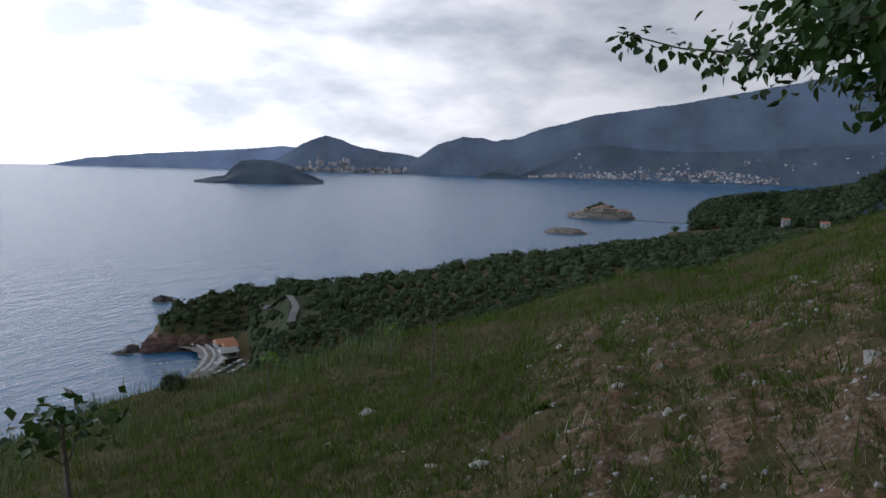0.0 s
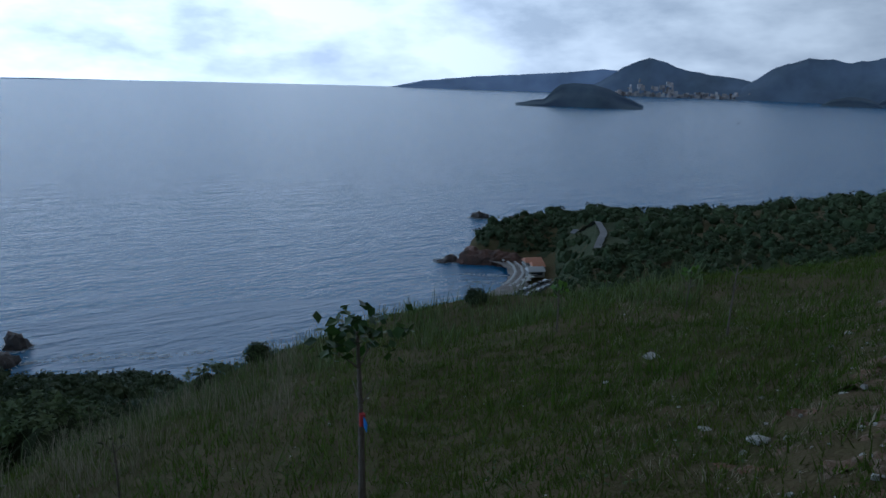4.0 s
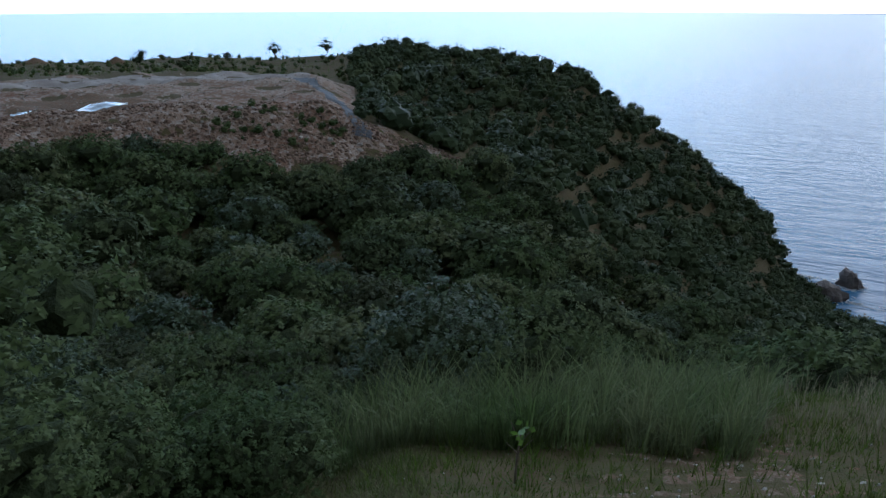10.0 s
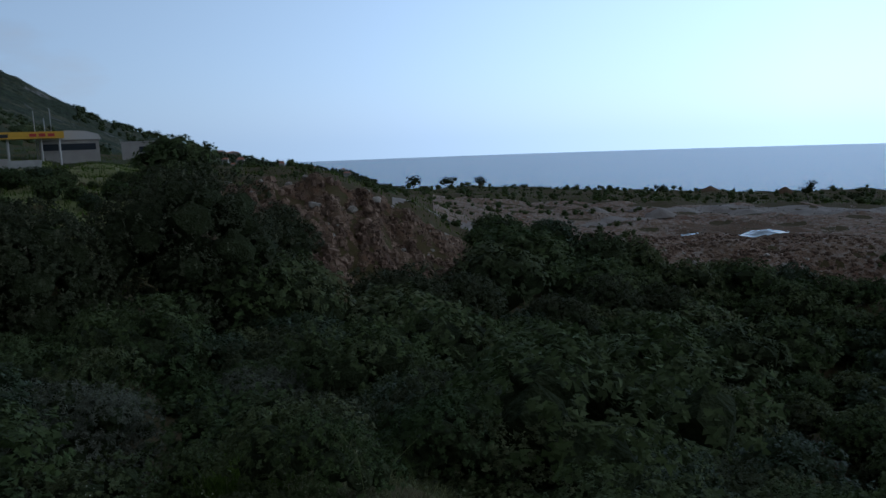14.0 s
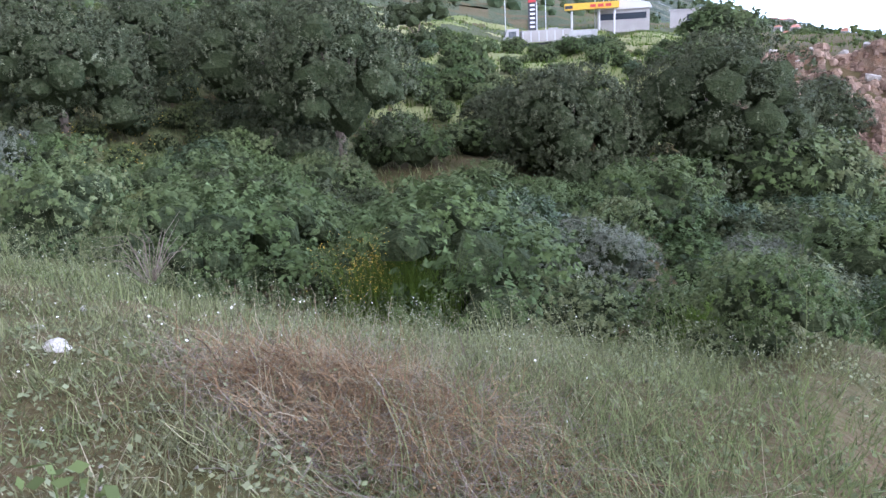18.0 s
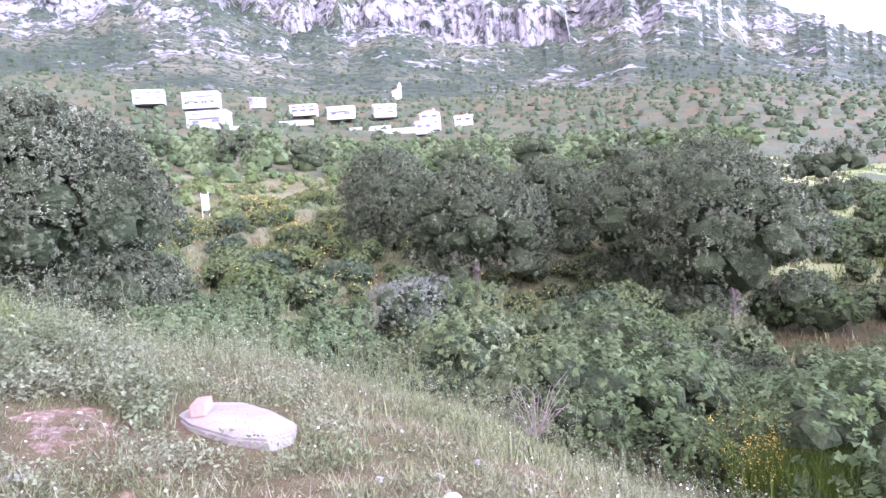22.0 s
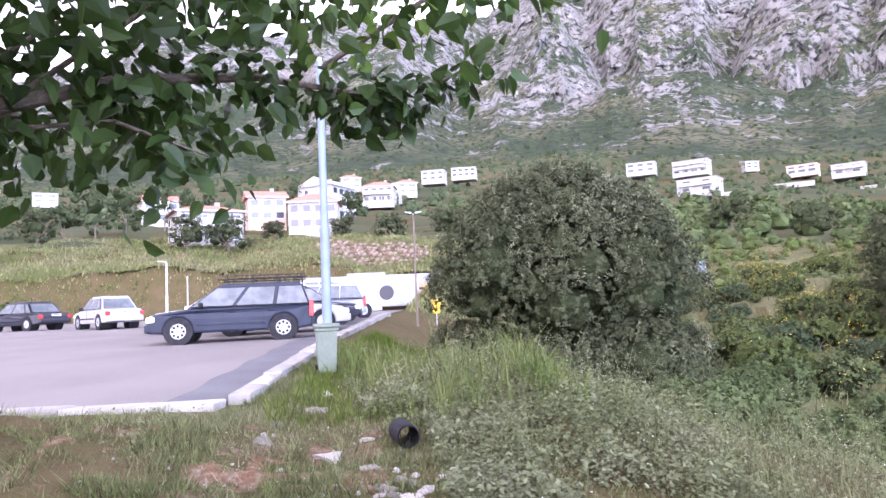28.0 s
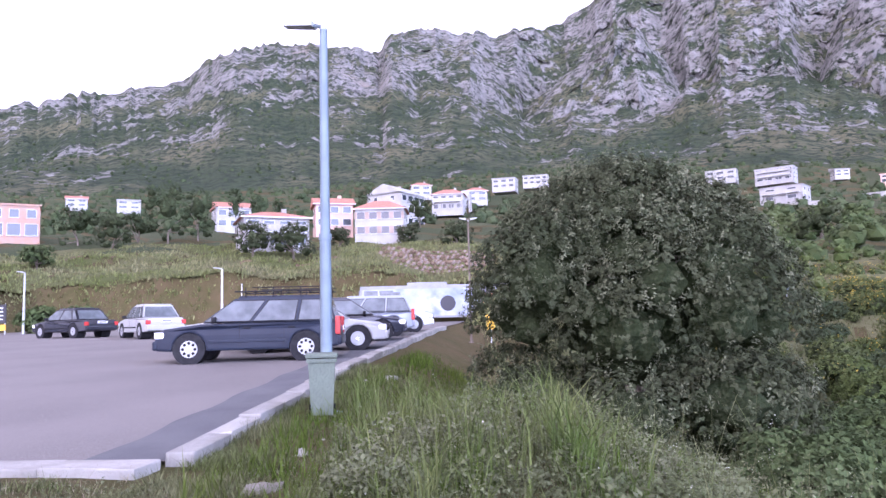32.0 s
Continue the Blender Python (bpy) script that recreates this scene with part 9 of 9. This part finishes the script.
# the fortified rock and its causeway
def isle(az, r, w, d, h, seed, label, mat_="pale_rock"):
    return crag("islet", az, r, w, d, h, seed, mat_, label, "island", 0, 5, 0.22)


x_, y_ = polar(18.7, 1440)
isle(18.7, 1430, 125, 70, 28, 3.3, "rocky fortified islet with stone houses", "pale_rock")
isle(21.5, 1110, 60, 30, 11, 8.1, "low bare rock islet")
crest = []
for k in range(46):
    a = 17.9 + 1.9 * rgc.random()
    v_, f_ = far_crowns[k % 6][:2]
    xx, yy = polar(a, 1430 + 26 * (rgc.random() - 0.5))
    s = 7 + 5 * rgc.random()
    crest.append((v_ * s + np.array([float(xx), float(yy), SEA + 12 + 12 * rgc.random() ** 0.6 * (1 - abs(a - 18.9))]), f_))
tagged(new("islet_trees", mesh_np("islet_trees", *join(crest), M["far_leaf"])), "dark trees on top of the islet", "woodland", kind="stuff")
for k in range(34):
    a, rr = 16.7 + 3.4 * rgc.random(), 1405 + 14 * rgc.random()
    xx, yy = polar(a, rr)
    s = 6 + 4 * rgc.random()
    zz = SEA + 9 + 13 * rgc.random() * (1 - abs(a - 18.4) / 2.6)
    hh = thing("house", (float(xx), float(yy), zz), a + 30 * rgc.random(), "old stone house on the islet", "house", "islet houses")
    part("wall", boxed((0, 0, 1), (s, s * 0.8, 7)), "pale_rock", hh)
    part("roof", hexa([(-s * .55, -s * .45, 4.4), (s * .55, -s * .45, 4.4), (s * .55, s * .45, 4.4), (-s * .55, s * .45, 4.4)], [(-s * .4, -.1, 6.2), (s * .4, -.1, 6.2), (s * .4, .1, 6.2), (-s * .4, .1, 6.2)]), "brick_block", hh)
a_ = np.linspace(10.0, 16.6, 30)
cv = []
for a in a_:
    for q in (-5, 5):
        xx, yy = polar(a, 1425 - 22 * math.sin((a - 10) / 6.6 * 3.1) + q)
        cv.append((float(xx), float(yy), SEA + 2.2))
tagged(new("causeway", mesh_np("causeway", cv, [(2 * i, 2 * i + 1, 2 * i + 3, 2 * i + 2) for i in range(29)], M["shingle"])), "narrow causeway joining the islet to the shore", "causeway", kind="structure")
for az0, az1, r, n, grp in ((8.0, 14.5, 1180, 26, "wooded"), (1, 9, 980, 20, "wooded")):
    scatter_wood("shore_wood", "dark pines along the near shore of the bay", M["far_leaf"], rgc, spread(rgc, az0, az1, r, r + 330, 17, lambda a, rr, z: z > SEA + 3), 17, far_crowns)
for az, r, h_ in ((5.9, 900, 6), (6.9, 1100, 4), (3.4, 820, 3)):
    village(az, r, 10, 9, h_ + 4, "pale tall house among the coastal trees", 10, 3.0, roof="gable", cols=3, storeys=3)


def hazed_material(name, base, haze, amount):
    """A far slope with haze put into its material: a bluish glow mixed in, its amount varied by noise."""
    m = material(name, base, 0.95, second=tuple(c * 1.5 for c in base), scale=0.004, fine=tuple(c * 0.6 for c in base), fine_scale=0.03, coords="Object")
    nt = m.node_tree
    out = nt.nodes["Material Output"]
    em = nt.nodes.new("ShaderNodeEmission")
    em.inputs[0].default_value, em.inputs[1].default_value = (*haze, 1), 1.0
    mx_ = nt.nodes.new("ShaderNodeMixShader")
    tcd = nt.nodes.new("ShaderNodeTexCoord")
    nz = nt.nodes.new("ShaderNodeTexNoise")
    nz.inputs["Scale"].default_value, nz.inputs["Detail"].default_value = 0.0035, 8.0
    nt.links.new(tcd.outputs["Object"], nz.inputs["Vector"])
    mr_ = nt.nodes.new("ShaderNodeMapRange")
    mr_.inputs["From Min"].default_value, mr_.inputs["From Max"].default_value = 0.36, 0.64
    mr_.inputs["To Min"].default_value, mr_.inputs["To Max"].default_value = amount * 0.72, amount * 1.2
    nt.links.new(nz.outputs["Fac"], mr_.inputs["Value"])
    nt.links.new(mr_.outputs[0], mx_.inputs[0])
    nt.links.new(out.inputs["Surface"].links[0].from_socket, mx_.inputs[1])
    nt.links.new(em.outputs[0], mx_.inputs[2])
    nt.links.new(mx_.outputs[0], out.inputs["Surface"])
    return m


def range_of_hills(name, label, r, az0, az1, keys_az, keys_el, mat_, depth=300, rough=0.12, seed=0.0):
    """A far ridge: its skyline from bearing and height, its foot in the sea."""
    az = np.linspace(az0, az1, int(abs(az1 - az0) * 9))
    el = np.interp(az, keys_az[::-1] if keys_az[0] > keys_az[-1] else keys_az, keys_el[::-1] if keys_az[0] > keys_az[-1] else keys_el)
    el = el + rough * np.array([noise.noise((a * 1.3 + seed, seed, 0)) + 0.5 * noise.noise((a * 4 + seed, 0, seed)) for a in az])
    zt = EYE + r * np.tan(np.radians(el))
    vs = []
    cols = 9
    for a, z in zip(az, zt):
        for k in range(cols):
            q = k / (cols - 1)
            rr = r - depth + depth * q + 60 * noise.noise((a * 0.4, q * 2, seed))
            x1, y1 = polar(a, rr)
            vs.append((float(x1), float(y1), SEA - 3 + (z - SEA + 3) * q ** 0.8))
    return tagged(new(name, mesh_np(name, vs, grid_faces(len(az), cols), mat_, True)), label, "hills", kind="structure")


# haze painted as emission on the hills, the largest share on the farthest
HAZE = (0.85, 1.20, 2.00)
far_a = hazed_material("far_hills_hazed", (0.05, 0.065, 0.07), HAZE, 0.55)
far_b = hazed_material("far_hills_dark", (0.035, 0.048, 0.045), HAZE, 0.27)
far_d = hazed_material("foothill_hazed", (0.032, 0.045, 0.04), HAZE, 0.19)
far_c = hazed_material("near_island_dark", (0.03, 0.042, 0.036), HAZE, 0.13)
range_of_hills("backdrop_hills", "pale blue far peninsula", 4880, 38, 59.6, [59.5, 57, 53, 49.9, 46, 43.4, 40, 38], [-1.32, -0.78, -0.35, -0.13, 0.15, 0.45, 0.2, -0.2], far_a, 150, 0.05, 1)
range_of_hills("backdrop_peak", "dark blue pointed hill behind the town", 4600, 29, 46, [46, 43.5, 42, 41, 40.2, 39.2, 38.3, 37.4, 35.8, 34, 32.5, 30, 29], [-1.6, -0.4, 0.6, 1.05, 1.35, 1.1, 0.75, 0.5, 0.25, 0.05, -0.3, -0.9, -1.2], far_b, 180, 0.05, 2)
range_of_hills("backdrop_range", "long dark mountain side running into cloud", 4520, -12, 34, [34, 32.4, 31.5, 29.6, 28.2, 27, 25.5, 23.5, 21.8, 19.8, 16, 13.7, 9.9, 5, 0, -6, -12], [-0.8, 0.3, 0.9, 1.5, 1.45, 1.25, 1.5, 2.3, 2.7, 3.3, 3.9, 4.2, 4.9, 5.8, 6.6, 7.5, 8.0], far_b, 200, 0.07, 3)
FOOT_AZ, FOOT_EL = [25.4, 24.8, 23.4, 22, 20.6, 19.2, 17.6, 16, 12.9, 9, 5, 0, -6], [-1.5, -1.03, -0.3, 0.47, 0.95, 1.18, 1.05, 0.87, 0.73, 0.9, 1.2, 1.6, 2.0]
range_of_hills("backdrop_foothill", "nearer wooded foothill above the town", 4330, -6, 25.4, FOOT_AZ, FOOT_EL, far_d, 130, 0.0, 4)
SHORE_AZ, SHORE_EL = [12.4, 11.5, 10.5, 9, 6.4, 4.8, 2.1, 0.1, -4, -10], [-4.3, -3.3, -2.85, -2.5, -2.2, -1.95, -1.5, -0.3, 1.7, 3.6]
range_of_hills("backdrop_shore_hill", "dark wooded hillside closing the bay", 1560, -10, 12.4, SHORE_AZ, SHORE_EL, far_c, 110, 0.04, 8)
shore_crowns = []
for k in range(1500):
    a, q = 12.2 - 21 * rgc.random() ** 1.3, 0.06 + 0.94 * rgc.random() ** 0.7
    top = EYE + 1560 * math.tan(radians(float(np.interp(-a, [-v for v in SHORE_AZ], SHORE_EL))))
    xx, yy = polar(a, 1450 + 110 * q + 60 * noise.noise((a * 0.4, q * 2, 8)))
    shore_crowns.append((dot_crowns[k % len(dot_crowns)][0] * (9 + 6 * rgc.random()) + np.array([float(xx), float(yy), SEA - 3 + (top - SEA + 3) * q ** 0.8]), dot_crowns[k % len(dot_crowns)][1]))
tagged(new("shore_pines", mesh_np("shore_pines", *join(shore_crowns), M["far_leaf"])), "dark pines covering the hillside across the bay", "woodland", kind="stuff")
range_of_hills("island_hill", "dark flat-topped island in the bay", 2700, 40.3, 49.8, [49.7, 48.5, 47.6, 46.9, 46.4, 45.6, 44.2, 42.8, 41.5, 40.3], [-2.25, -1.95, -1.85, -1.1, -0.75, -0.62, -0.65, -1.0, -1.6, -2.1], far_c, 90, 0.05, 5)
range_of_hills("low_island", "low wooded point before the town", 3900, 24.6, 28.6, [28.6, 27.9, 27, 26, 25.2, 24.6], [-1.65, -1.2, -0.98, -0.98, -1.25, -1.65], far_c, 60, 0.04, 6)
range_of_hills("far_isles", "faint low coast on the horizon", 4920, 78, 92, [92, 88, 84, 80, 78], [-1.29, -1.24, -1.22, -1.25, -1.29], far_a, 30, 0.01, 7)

# the white town along the far shore: single houses joined, far too many to count
tv, tf = [], []
for k in range(900):
    if k < 420:
        a, r = 25.5 + 17 * rgc.random(), 4370 + 50 * rgc.random()
        z, s, hgt = SEA + 4 + 26 * rgc.random() ** 3, 8 + 14 * rgc.random(), 8 + 24 * rgc.random() ** 2
        if 38 < a < 41.5 and rgc.random() < 0.5:
            z += 70 * rgc.random() ** 1.5
    else:
        a = 6.5 + 18 * rgc.random() if k < 868 else 22 * rgc.random()
        q = 0.03 + (0.10 + 0.26 * math.exp(-((a - 13) / 4) ** 2)) * rgc.random() ** 1.5 if k < 868 else 0.25 + 0.5 * rgc.random()
        top = EYE + 4330 * math.tan(radians(float(np.interp(-a, [-v for v in FOOT_AZ], FOOT_EL))))
        r = 4200 + 130 * q + 60 * noise.noise((a * 0.4, q * 2, 4)) - 6
        z, s, hgt = SEA + (top - SEA) * q ** 0.8, 6 + 9 * rgc.random(), 5 + 13 * rgc.random() ** 2
    x1, y1 = polar(a, r)
    c0 = np.array([float(x1), float(y1), z])
    th = radians(a + 20 * rgc.random())
    box8 = np.array([(-1, -1, -1), (1, -1, -1), (1, 1, -1), (-1, 1, -1), (-1, -1, 1), (1, -1, 1), (1, 1, 1), (-1, 1, 1)], float) * np.array([s / 2, s / 3, hgt / 2])
    bx = np.stack([box8[:, 0] * math.cos(th) - box8[:, 1] * math.sin(th), box8[:, 0] * math.sin(th) + box8[:, 1] * math.cos(th), box8[:, 2]], 1)
    tf.append(quad + 8 * len(tv))
    tv.append(bx + c0)
town = material("far_town", (0.52, 0.50, 0.49), 0.9, second=(0.40, 0.33, 0.30), scale=0.03, island=0.6)
tagged(new("far_town", mesh_np("far_town", np.concatenate(tv), np.concatenate(tf), town)), "pale houses and blocks of a town across the bay", "town", kind="stuff")
boat = thing("motor_boat", (float(polar(33.6, 2050)[0]), float(polar(33.6, 2050)[1]), SEA), 40, "tiny dark boat on the bay", "boat")
part("hull", hexa([(-3, -0.8, 0), (3, -0.5, 0), (3, 0.5, 0), (-3, 0.8, 0)], [(-3.4, -1.2, 1.2), (4.4, -0.1, 1.5), (4.4, 0.1, 1.5), (-3.4, 1.2, 1.2)]), "print_dark", boat)
part("cabin", boxed((-0.5, 0, 1.8), (2.2, 1.6, 1.2), 0, 0.1), "paint_white", boat)
